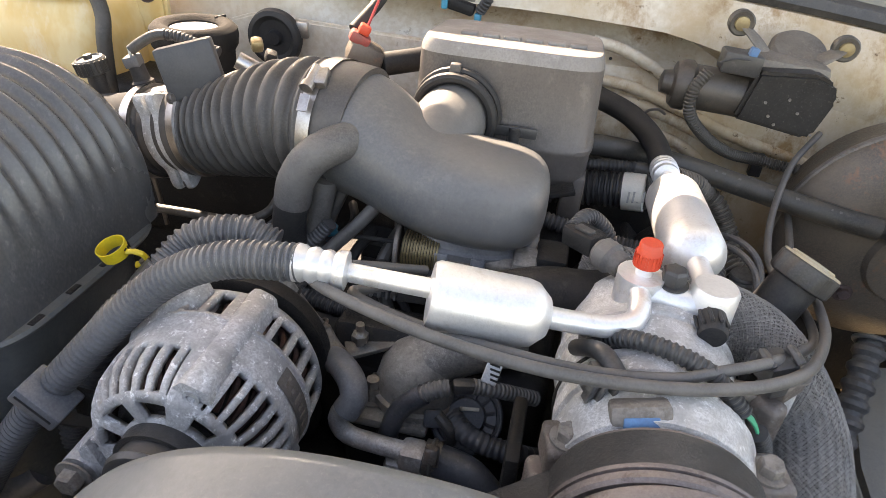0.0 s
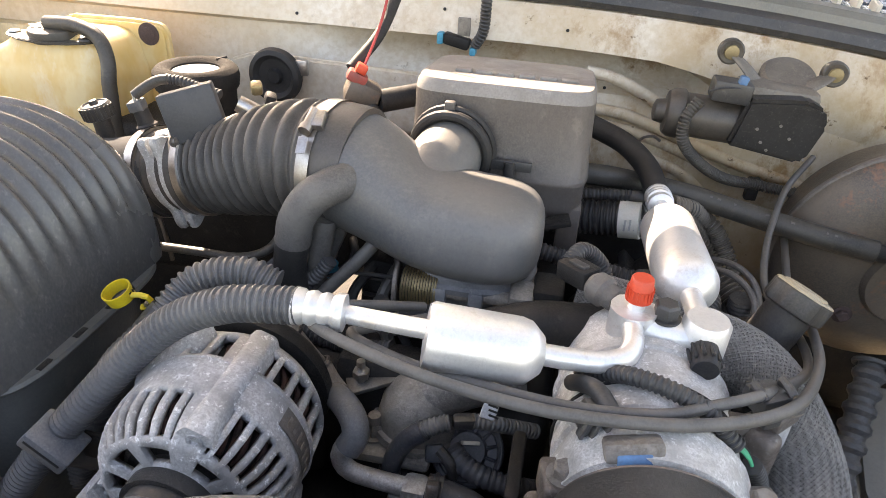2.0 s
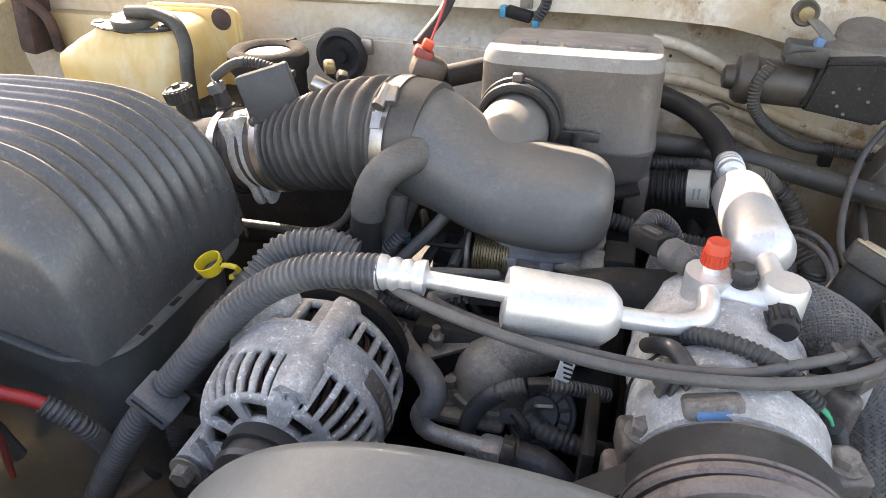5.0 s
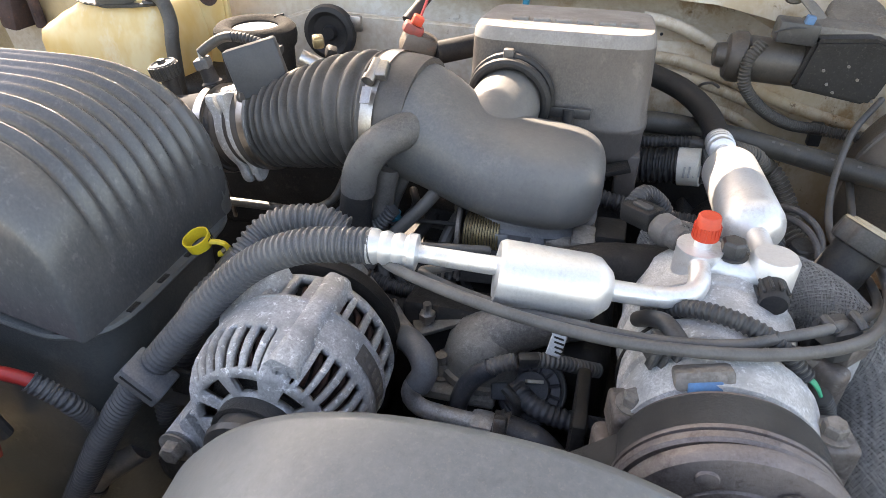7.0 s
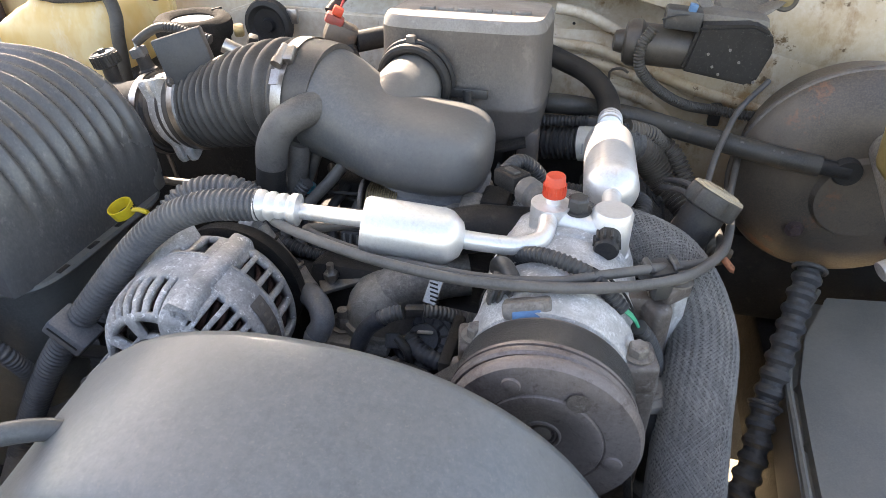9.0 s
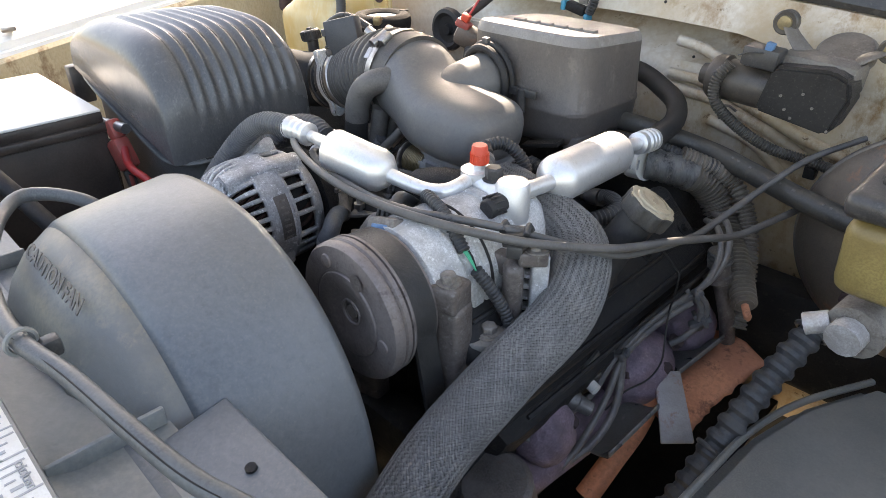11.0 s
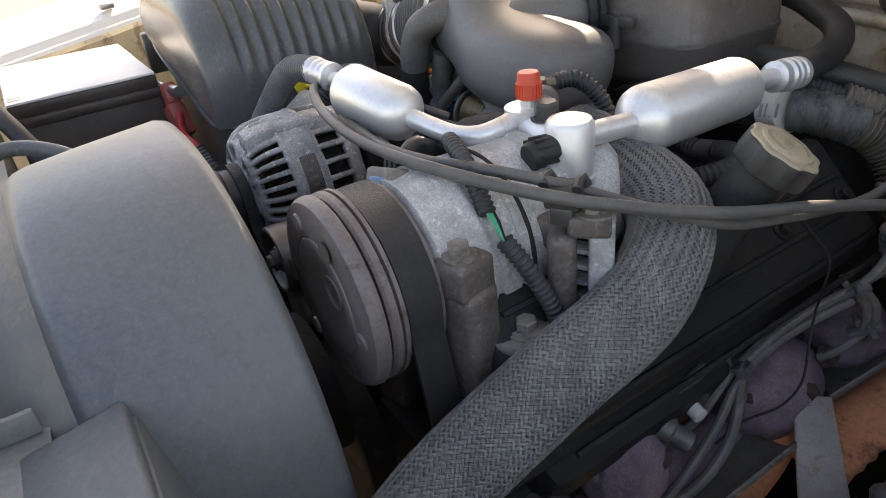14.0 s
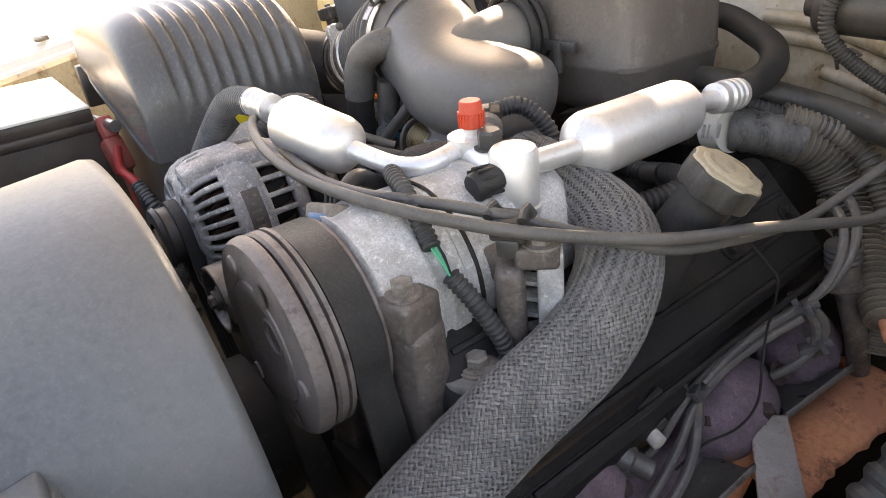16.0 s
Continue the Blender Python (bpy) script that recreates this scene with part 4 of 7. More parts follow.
for k in range(48):
    a = 2 * math.pi * k / 48
    def at(r, da, y):
        return (AX + r * math.cos(a + da), y, AZ + r * math.sin(a + da))
    part("winding", tube([at(0.046, 0, 0.286), at(0.0540, 0.06, 0.292), at(0.0575, 0.14, 0.303), at(0.0575, 0.22, 0.316)], 0.0024, 6), "copper", alt)
    if k % 2:
        part("winding", tube([at(0.052, 0.2, 0.366), at(0.0575, 0.1, 0.355), at(0.057, 0, 0.336)], 0.0024, 6), "copper", alt)
def lug(angle, y0, y1, reach, w, tip=0.45):
    a = math.radians(angle)
    d, t = V((math.cos(a), 0, math.sin(a))), V((-math.sin(a), 0, math.cos(a)))
    c = V((AX, 0, AZ))
    secs = []
    for y, k in ((y0, 0.2), (y0 + 0.008, 0.85), (y0 + 0.014, 1.0), (y1 - 0.006, 1.0), (y1, 0.8)):
        o = [c + d * 0.058 + t * w * 1.5, c + d * (0.066 + reach * k * 0.4) + t * w, c + d * (0.066 + reach * k) + t * w * tip, c + d * (0.066 + reach * k) - t * w * tip, c + d * (0.066 + reach * k * 0.4) - t * w, c + d * 0.058 - t * w * 1.5]
        secs.append([V((p.x, y, p.z)) for p in o])
    return loft(secs)
part("rear_cover", lathe([(0, 0.062), (0.012, 0.061), (0.020, 0.055), (0.022, 0.003)], (AX, 0.383, AZ), (0, 1, 0), 48), "engine_dark", alt)
part("ear", loft([superring(V((-0.116, 0.344, 1.066)).lerp(V((-0.112, 0.360, 1.113)), k / 6), (0.9, 0, -0.43), (0, 1, 0.2), 0.040 - 0.0056 * k, 0.034 - 0.0046 * k, 2.4, 28) for k in range(7)]), "alternator_cast", alt, "pointed cast mounting ear", smooth=50)
part("lug", lug(70, 0.277, 0.372, 0.0040, 0.0085, 0.6), "alternator_cast", alt, smooth=60)
part("lug", lug(200, 0.272, 0.305, 0.016, 0.011), "alternator_cast", alt)
part("lug", lug(318, 0.278, 0.330, 0.010, 0.014), "alternator_cast", alt)
part("seam", ring((AX, 0.3350, AZ), (0, 1, 0), 0.0672, 0.0011, 72, 6), "alternator_cast", alt)
for ang in (70, 190, 310):
    a = math.radians(ang)
    part("through_bolt", lathe([(0.001, 0.0025), (-0.002, 0.0030), (-0.002, 0.0055), (0.004, 0.0065)], (AX + 0.058 * math.cos(a), 0.278, AZ + 0.058 * math.sin(a)), (0, 1, 0), 18), "alternator_cast", alt)
strip = part("label_plate", lathe([(0, 0.0680), (0.016, 0.0680)], (AX, 0.315, AZ), (0, 1, 0), SEG, caps=False, skip=lambda k, i: not (i * 2.0 < 36 or i * 2.0 > 350)), "dark_steel", alt, "worn dark data strip")
for k in range(7):
    a = math.radians(-6 + 6 * k)
    part("data_bar", rbox((AX + 0.0682 * math.cos(a), 0.323, AZ + 0.0682 * math.sin(a)), (0.0006, 0.009 - 0.003 * (k % 2), 0.0025), 0, (0, -math.degrees(a), 0)), "dirty_cast", strip)
part("pulley", lathe([(-0.034, 0.016), (-0.034, 0.026), (-0.033, 0.0285), (-0.029, 0.030), (-0.027, 0.0275), (-0.008, 0.0275), (-0.006, 0.030), (-0.002, 0.030), (0.0, 0.026)], (AX, 0.280, AZ), (0, 1, 0), 40, caps=False), "black_plastic", alt, "black steel pulley")
part("pulley_hub", lathe([(-0.022, 0.004), (-0.022, 0.014), (-0.018, 0.024), (0.0, 0.026)], (AX, 0.280, AZ), (0, 1, 0), 24), "black_plastic", alt)
part("pulley_nut", lathe([(-0.034, 0.010), (-0.034, 0.011), (-0.02, 0.011)], (AX, 0.280, AZ), (0, 1, 0), 6), "steel", alt)
part("mount_bolt", hexbolt((-0.162, 0.266, 1.008), (0, -1, 0), 0.009, 0.010), "dirty_cast", alt)
part("mount_boss", tube([(-0.162, 0.270, 1.006), (-0.162, 0.31, 1.006)], 0.014, 16, straight=True), "alternator_cast", alt)

# ---- air conditioning compressor ----
def rough_cast(bm_, amount, scale):
    """A sand-cast skin: verts pushed in and out along their normals."""
    bm_.normal_update()
    for v in bm_.verts:
        v.co += v.normal * amount * (noise.noise(v.co * scale) + 0.5 * noise.noise(v.co * scale * 2.7))
    return bm_


def dense(profile, step=0.0035):
    out = [profile[0]]
    for (h0, r0), (h1, r1) in zip(profile, profile[1:]):
        n = max(1, round(math.hypot(h1 - h0, r1 - r0) / step))
        out += [(h0 + (h1 - h0) * k / n, r0 + (r1 - r0) * k / n) for k in range(1, n + 1)]
    return out



CX, CZ = 0.195, 1.081
comp = thing("ac_compressor", (CX, 0.34, 0.98), "grey cast aluminium air conditioning compressor with a rusty clutch", "compressor")
clutch = part("clutch_plate", lathe([(0.0105, 0.002), (0.0105, 0.0095), (0.006, 0.0105), (0.005, 0.0125), (0.004, 0.020), (0.0015, 0.0245), (0.0005, 0.030), (-0.0005, 0.034), (0.0, 0.0365), (0.0015, 0.0375), (0.0005, 0.0385), (0.001, 0.054), (0.002, 0.0580), (0.005, 0.0600), (0.009, 0.0605), (0.0105, 0.060), (0.011, 0.02)], (CX + 0.003, 0.236, CZ + 0.002), (0, 1, 0), 56), "clutch_steel", comp, "rusty brown steel clutch plate")
part("hub_rim", ring((CX + 0.003, 0.2412, CZ + 0.002), (0, 1, 0), 0.0108, 0.0012, 28, 8), "clutch_steel", clutch)
part("hub_bolt", lathe([(0, 0.0062), (0.004, 0.0068), (0.008, 0.0068)], (CX + 0.003, 0.2415, CZ + 0.002), (0, 1, 0), 18), "dark_steel", clutch)
for k in range(5):
    part("thread", ring((CX + 0.003, 0.2420 + 0.0011 * k, CZ + 0.002), (0, 1, 0), 0.0085, 0.0006, 24, 6), "clutch_steel", clutch)
for k in range(3):
    a = math.radians(62 + 120 * k)
    part("rivet_recess", lathe([(0, 0.0070), (0.0010, 0.0060), (0.0014, 0.002)], (CX + 0.046 * math.cos(a), 0.2345, CZ + 0.046 * math.sin(a)), (0, 1, 0), 16), "bracket_brown", clutch)
    a = math.radians(112 + 120 * k)
    part("rivet", lathe([(0.0, 0.002), (0.001, 0.0055), (0.004, 0.0065)], (CX + 0.047 * math.cos(a), 0.2343, CZ + 0.047 * math.sin(a)), (0, 1, 0), 16), "clutch_steel", clutch)
part("rotor", lathe([(0.0, 0.050), (0.0, 0.0590), (0.002, 0.0605), (0.006, 0.0605), (0.007, 0.0560), (0.008, 0.0605), (0.0105, 0.0605), (0.0115, 0.0540), (0.034, 0.0540), (0.0345, 0.0568), (0.0365, 0.0568), (0.037, 0.045)], (CX, 0.2495, CZ), (0, 1, 0), 64), "clutch_steel", comp)
part("nose", rough_cast(lathe(dense([(0.0, 0.030), (0.002, 0.050), (0.004, 0.0560), (0.028, 0.0590), (0.034, 0.0585), (0.036, 0.0570)]), (CX, 0.287, CZ), (0, 1, 0), 112), 0.0011, 70), "cast_aluminium", comp, "white-corroded cast front head")
part("body", rough_cast(lathe(dense([(0.0, 0.0545), (0.006, 0.0545), (0.008, 0.0568), (0.02, 0.0568), (0.022, 0.0550), (0.024, 0.0568), (0.060, 0.0568), (0.062, 0.0590), (0.070, 0.0590), (0.072, 0.0565), (0.110, 0.0555), (0.122, 0.050), (0.124, 0.02)]), (CX, 0.323, CZ), (0, 1, 0), 112), 0.0008, 60), "cast_aluminium", comp, "blotchy grey cast body")
part("seam_ring", ring((CX, 0.352, CZ), (0, 1, 0), 0.0568, 0.0016, 64, 6), "engine_dark", comp)
for x, z, lean in ((0.145, 1.100, 0), (0.251, 1.106, 0)):
    part("mount_ear", rbox((x, 0.301, z - 0.010), (0.025, 0.028, 0.024), 0.004, (0, 0, 12), 3), "bracket_brown", comp)
    part("mount_bolt", hexbolt((x, 0.299, z + 0.002), (0, 0, 1), 0.0068, 0.009), "dirty_cast", comp)
part("clutch_plug", rbox((0.178, 0.299, 1.133), (0.032, 0.016, 0.012), 0.003, (-25, -12, 6)), "dirty_cast", comp)
part("clutch_plug_window", rbox((0.179, 0.2915, 1.1315), (0.019, 0.006, 0.009), 0.0015, (-30, -12, 6)), "pale_blue", comp, "faded blue connector")
part("plug_wire", tube([(0.166, 0.318, 1.138), (0.158, 0.332, 1.140), (0.150, 0.35, 1.128), (0.146, 0.37, 1.11)], 0.0055, 12), "loom_dark", comp)
part("grey_plug", rbox((0.158, 0.322, 1.128), (0.016, 0.016, 0.018), 0.002, (0, 15, 25)), "boot_metal", comp)
for k in range(3):
    part("plug_fin", rbox((0.152 + 0.006 * k, 0.312, 1.130), (0.0022, 0.006, 0.016), 0.0005, (0, 15, 25)), "boot_metal", comp)

bracket = thing("compressor_bracket", (0.21, 0.34, 0.85), "dirty brown cast bracket holding the compressor", "bracket")
for x, y, z0, z1 in ((0.252, 0.302, 0.90, 1.090), (0.140, 0.303, 0.90, 1.070)):
    part("post", rbox((x, y, (z0 + z1) / 2), (0.027, 0.027, z1 - z0), 0.006, (0, 0, 12), 3), "bracket_brown", bracket)
    part("post_rib", rbox((x - 0.011, y - 0.011, (z0 + z1) / 2 - 0.03), (0.007, 0.012, z1 - z0 - 0.04), 0.002, (0, 0, 12)), "bracket_brown", bracket)
part("rear_post", rbox((0.2655, 0.3617, 1.036), (0.017, 0.022, 0.140), 0.006, (0, 0, 45), 3), "bracket_brown", bracket)
part("rear_flange", rbox((0.244, 0.366, 1.098), (0.030, 0.014, 0.020), 0.003, (0, 6, 10)), "bracket_brown", bracket)
part("flange_screw", tube([(0.236, 0.352, 1.083), (0.248, 0.352, 1.087)], 0.005, 10, straight=True), "bracket_brown", bracket)
part("web", rbox((0.262, 0.345, 1.005), (0.012, 0.10, 0.05), 0.004), "bracket_brown", bracket)
part("web", rbox((0.262, 0.345, 0.94), (0.016, 0.13, 0.05), 0.006), "bracket_brown", bracket)
part("foot", rbox((0.268, 0.331, 1.0445), (0.042, 0.036, 0.010), 0.004, (0, 0, 30)), "thermo_cast", bracket, "grey cast foot")
part("foot_washer", lathe([(0, 0.0125), (0.002, 0.0125), (0.0025, 0.006)], (0.267, 0.331, 1.0490), (0, 0, 1), 24), "dirty_cast", bracket)
part("foot_bolt", hexbolt((0.267, 0.331, 1.0505), (0, 0, 1), 0.007, 0.008), "dirty_cast", bracket)
part("left_plate", rbox((0.118, 0.345, 0.965), (0.010, 0.06, 0.18), 0.003), "engine_dark", bracket)
part("rear_block", rbox((0.2620, 0.3880, 1.050), (0.028, 0.006, 0.130), 0.002, (0, 0, 45)), "engine_dark", bracket)
part("rear_rail", rbox((0.2785, 0.3809, 1.048), (0.0150, 0.016, 0.130), 0.003, (0, 0, 45), 3), "cast_aluminium", bracket)
part("rail_cap", rbox((0.2740, 0.3755, 1.110), (0.0250, 0.020, 0.014), 0.003, (0, 0, 45), 3), "bracket_brown", bracket)
part("cap_bolt", hexbolt((0.2775, 0.3760, 1.117), (0, 0, 1), 0.0075, 0.005), "dirty_cast", bracket)
for k in range(8):
    part("fin", rbox((0.2635, 0.3788, 1.0980 - 0.0112 * k), (0.018, 0.012, 0.0038), 0.001, (0, 12, 45)), "cast_aluminium", bracket)
part("cross_bar", rbox((0.20, 0.33, 0.90), (0.15, 0.10, 0.05), 0.008), "engine_dark", bracket)

# ---- belt and pulleys ----
def belt_mesh(path, y0, y1, thick, start=0.0):
    bm = bmesh.new()
    pts = [V((a, 0, b)) for a, b in path]
    n = len(pts)
    rings = []
    for i, p in enumerate(pts):
        t = (pts[(i + 1) % n] - pts[i - 1]).normalized()
        nrm = V((-t.z, 0, t.x))
        p = p - nrm * start
        rings.append([bm.verts.new(q) for q in (V((p.x, y0, p.z)), V((p.x, y1, p.z)), V((p.x, y1, p.z)) - nrm * thick, V((p.x, y0, p.z)) - nrm * thick)])
    rings.append(rings[0])
    for a, b in zip(rings, rings[1:]):
        for i in range(4):
            j = (i + 1) % 4
            bm.faces.new((a[i], a[j], b[j], b[i]))
    return bm
loop = arc_points(AX, AZ, 0.0315, 190, 20, 24) + [(-0.052, 1.005)] + arc_points(0.021, 1.020, 0.0310, 225, 330, 16) + arc_points(CX, CZ, 0.0583, 168, -12, 48) + arc_points(0.245, 0.84, 0.05, -5, -90, 12) + arc_points(0.07, 0.84, 0.075, 270, 180, 16)
belt = thing("serpentine_belt", (0.1, 0.27, 0.80), "dusty black ribbed serpentine belt running over pulleys", "belt")
part("strap", belt_mesh(loop, 0.2615, 0.2830, 0.0035), "dark_belt", belt, smooth=30)
for k in range(6):
    part("rib", belt_mesh(loop, 0.2624 + 0.0034 * k, 0.2644 + 0.0034 * k, 0.0022, 0.0032), "dark_belt", belt, smooth=30)
idler = thing("idler_pulley", (0.021, 0.268, 0.99), "worn grey steel idler pulley beside the compressor clutch", "pulley")
part("wheel", lathe([(-0.012, 0.008), (-0.012, 0.011), (-0.007, 0.013), (-0.004, 0.020), (-0.006, 0.0245), (-0.0150, 0.0265), (-0.0155, 0.0285), (-0.0145, 0.0298), (0.0140, 0.0298), (0.0145, 0.0285), (0.0145, 0.005)], (0.021, 0.270, 1.020), (0, 1, 0), 48), "idler_steel", idler)
part("hub", lathe([(-0.016, 0.004), (-0.016, 0.0085), (-0.010, 0.0090)], (0.021, 0.270, 1.020), (0, 1, 0), 24), "dark_steel", idler)
part("bolt", hexbolt((0.021, 0.255, 1.020), (0, -1, 0), 0.006, 0.006), "dark_steel", idler)
part("arm", lathe([(0, 0.010), (0.002, 0.024), (0.030, 0.026), (0.034, 0.020), (0.035, 0.004)], (0.018, 0.262, 0.970), (0, 1, 0), 32), "thermo_cast", idler, "dirty cast tensioner body")
part("arm_web", rbox((0.020, 0.292, 0.995), (0.024, 0.016, 0.050), 0.005), "thermo_cast", idler)
for nm, x, z, r, lab in (("crank_pulley", 0.07, 0.86, 0.078, "large black crankshaft pulley low in front of the engine"), ("water_pump_pulley", 0.076, 0.926, 0.062, "black water pump pulley behind the fan shroud"), ("steering_pump_pulley", 0.245, 0.84, 0.052, "black power steering pulley low beside the belt")):
    p = thing(nm, (x, 0.268, z - r), lab, "pulley")
    y = 0.229 if nm == "water_pump_pulley" else 0.255
    part("wheel", lathe([(0.012, 0.01), (0.012, r * 0.7), (0.0, r * 0.9), (0.0, r), (0.024, r), (0.024, 0.01)], (x, y, z), (0, 1, 0), 44), "engine_dark", p)
    part("bolt", hexbolt((x, y + 0.012, z), (0, -1, 0), 0.008, 0.008), "dark_steel", p)

# ---- refrigerant line with two mufflers ----
line = thing("refrigerant_manifold", (0.20, 0.405, 1.10), "bright aluminium refrigerant manifold with two silencer cans", "refrigerant line")
def drum_can(a, b, r, neck):
    a, b = V(a), V(b)
    L = (b - a).length
    return lathe([(0, neck), (0.002, neck + 0.003), (0.006, r * 0.72), (0.012, r * 0.95), (0.017, r), (L - 0.017, r), (L - 0.012, r * 0.95), (L - 0.006, r * 0.72), (L - 0.002, neck + 0.003), (L, neck)], a, b - a, 40)
def drum_left(a, b, r, neck):
    a, b = V(a), V(b)
    L = (b - a).length
    return lathe([(0, neck), (0.001, r * 0.92), (0.004, r), (L - 0.016, r), (L - 0.010, r * 0.93), (L - 0.002, neck + 0.006), (L, neck)], a, b - a, 40)
part("left_silencer", drum_left((0.0525, 0.338, 1.1548), (0.1245, 0.351, 1.1440), 0.0210, 0.0065), "aluminium", line, "satin aluminium can")
part("right_silencer", drum_can((0.226, 0.458, 1.134), (0.2195, 0.594, 1.1265), 0.0235, 0.0075), "aluminium", line, "satin aluminium can, half in sun")
part("left_pipe", tube([(-0.002, 0.3500, 1.1510), (0.025, 0.3445, 1.1545), (0.056, 0.338, 1.1590)], 0.0062, 16), "aluminium", line)
part("left_crimp", lathe([(0, 0.0105), (0.001, 0.0122), (0.006, 0.0120), (0.0085, 0.0104), (0.0115, 0.0116), (0.014, 0.0116), (0.017, 0.0101), (0.020, 0.0113), (0.0225, 0.0113), (0.025, 0.0099), (0.028, 0.0122), (0.033, 0.0122), (0.0345, 0.0065)], (-0.034, 0.3455, 1.1545), (1, 0.10, -0.06), 32), "aluminium", line, "crimped hose end")
part("elbow", tube([(0.122, 0.3505, 1.1448), (0.140, 0.354, 1.142), (0.162, 0.360, 1.139), (0.176, 0.370, 1.139), (0.180, 0.385, 1.141), (0.179, 0.400, 1.143)], 0.0070, 16), "aluminium", line)
part("block", rbox((0.202, 0.4065, 1.134), (0.062, 0.026, 0.026), 0.010, (0, 4, -6), 4), "aluminium", line)
part("boss", tube([(0.180, 0.409, 1.112), (0.180, 0.409, 1.150)], 0.0155, 24, straight=True), "aluminium", line)
part("boss", lathe([(0, 0.017), (0.006, 0.017), (0.007, 0.0155), (0.040, 0.0155), (0.043, 0.0135)], (0.2265, 0.4045, 1.110), (0, 0, 1), 28), "aluminium", line)
part("right_pipe", tube([(0.2265, 0.418, 1.138), (0.2265, 0.440, 1.136), (0.226, 0.462, 1.134)], 0.0080, 16), "aluminium", line)
part("right_stub", tube([(0.2195, 0.592, 1.1265), (0.2195, 0.612, 1.125), (0.220, 0.630, 1.1235)], 0.0075, 16), "aluminium", line)
part("right_crimp", lathe([(0, 0.009), (0.002, 0.0125), (0.010, 0.0125), (0.012, 0.0112), (0.014, 0.0135), (0.018, 0.0135), (0.020, 0.0118), (0.022, 0.0135), (0.026, 0.0135), (0.028, 0.0118), (0.030, 0.0135), (0.036, 0.013)], (0.220, 0.628, 1.1238), (0.0, 1, -0.13), 28), "aluminium", line, "crimped hose end")
part("port_neck", lathe([(0, 0.006), (0.010, 0.006)], (0.1815, 0.410, 1.148), (0, 0, 1), 16), "aluminium", line)
rc = part("port_cap", lathe([(0, 0.0072), (0.001, 0.0088), (0.010, 0.0082), (0.011, 0.0078), (0.017, 0.0074), (0.018, 0.0066), (0.018, 0.001)], (0.1815, 0.410, 1.1555), (0, 0, 1), 28), "red_plastic", line, "red plastic port cap")
for k in range(20):
    a = 2 * math.pi * k / 20
    part("ridge", rbox((0.1815 + 0.0084 * math.cos(a), 0.410 + 0.0084 * math.sin(a), 1.1615), (0.0012, 0.0012, 0.009), 0.0, (0, 0, math.degrees(a))), "red_plastic", rc)
part("bolt", hexbolt((0.2005, 0.4085, 1.1460), (0, 0, 1), 0.0085, 0.012, 1.25), "black_plastic", line, "dark capped bolt")
kn = part("valve_cap", lathe([(0, 0.006), (0.003, 0.0085), (0.020, 0.0092), (0.022, 0.008), (0.022, 0.001)], (0.226, 0.394, 1.1385), (-0.08, -1, -0.12), 24), "dark_rubber", line, "black ribbed plastic cap")
for k in range(10):
    a = 2 * math.pi * k / 10
    part("ridge", rbox((0.2245 + 0.009 * math.cos(a), 0.383, 1.1372 + 0.009 * math.sin(a)), (0.0022, 0.016, 0.0022), 0.0005, (-7, 0, 0), 1), "dark_rubber", kn)
part("cap_collar", tube([(0.2265, 0.405, 1.139), (0.226, 0.390, 1.138)], 0.0065, 14, straight=True), "aluminium", line)

# hoses of the refrigerant line
hl = thing("refrigerant_hose", (-0.25, 0.33, 0.85), "dusty corrugated sleeve over the refrigerant hose", "hose")
part("sleeve", tube([(-0.030, 0.346, 1.1545), (-0.082, 0.343, 1.1470), (-0.130, 0.339, 1.119), (-0.183, 0.322, 1.062), (-0.243, 0.303, 0.987), (-0.300, 0.292, 0.895), (-0.355, 0.288, 0.797), (-0.39, 0.29, 0.72)], 0.0125, 18, pitch=0.0048, depth=0.0016), "loom", hl)
part("clip", rbox((-0.208, 0.305, 1.029), (0.037, 0.028, 0.017), 0.002, (0, 42, 0)), "dusty_blue", hl, "grey plastic hose clip")
part("clip_slot", rbox((-0.2075, 0.2912, 1.0305), (0.030, 0.002, 0.0022), 0.0005, (0, 42, 0)), "engine_dark", hl)
part("clip_plate", rbox((-0.176, 0.322, 1.010), (0.054, 0.004, 0.026), 0.001, (0, 4, 0)), "engine_dark", hl, "dark bracket plate")
part("clip_strap", rbox((-0.205, 0.335, 0.975), (0.09, 0.016, 0.003), 0.001, (0, -8, 0)), "black_plastic", hl)
h2 = thing("wiring_sleeve", (-0.17, 0.39, 0.95), "black corrugated wiring sleeve behind the alternator", "wiring sleeve")
part("sleeve", tube([(-0.085, 0.425, 1.108), (-0.111, 0.424, 1.116), (-0.148, 0.414, 1.108), (-0.170, 0.384, 1.080), (-0.200, 0.364, 1.045), (-0.235, 0.36, 0.97), (-0.28, 0.36, 0.88)], 0.0135, 16, pitch=0.0055, depth=0.002), "loom", h2)
part("tape_band", tube([(-0.163, 0.3945, 1.0895), (-0.172, 0.3815, 1.0775)], 0.0143, 18, straight=True), "black_plastic", h2)
hr = thing("refrigerant_hose", (0.17, 0.76, 1.0), "black rubber refrigerant hose curving to the firewall", "hose")
part("rubber", tube([(0.2205, 0.660, 1.1195), (0.213, 0.725, 1.123), (0.190, 0.772, 1.130), (0.154, 0.802, 1.136), (0.108, 0.821, 1.146), (0.04, 0.83, 1.15)], 0.0125, 18), "dark_rubber", hr)

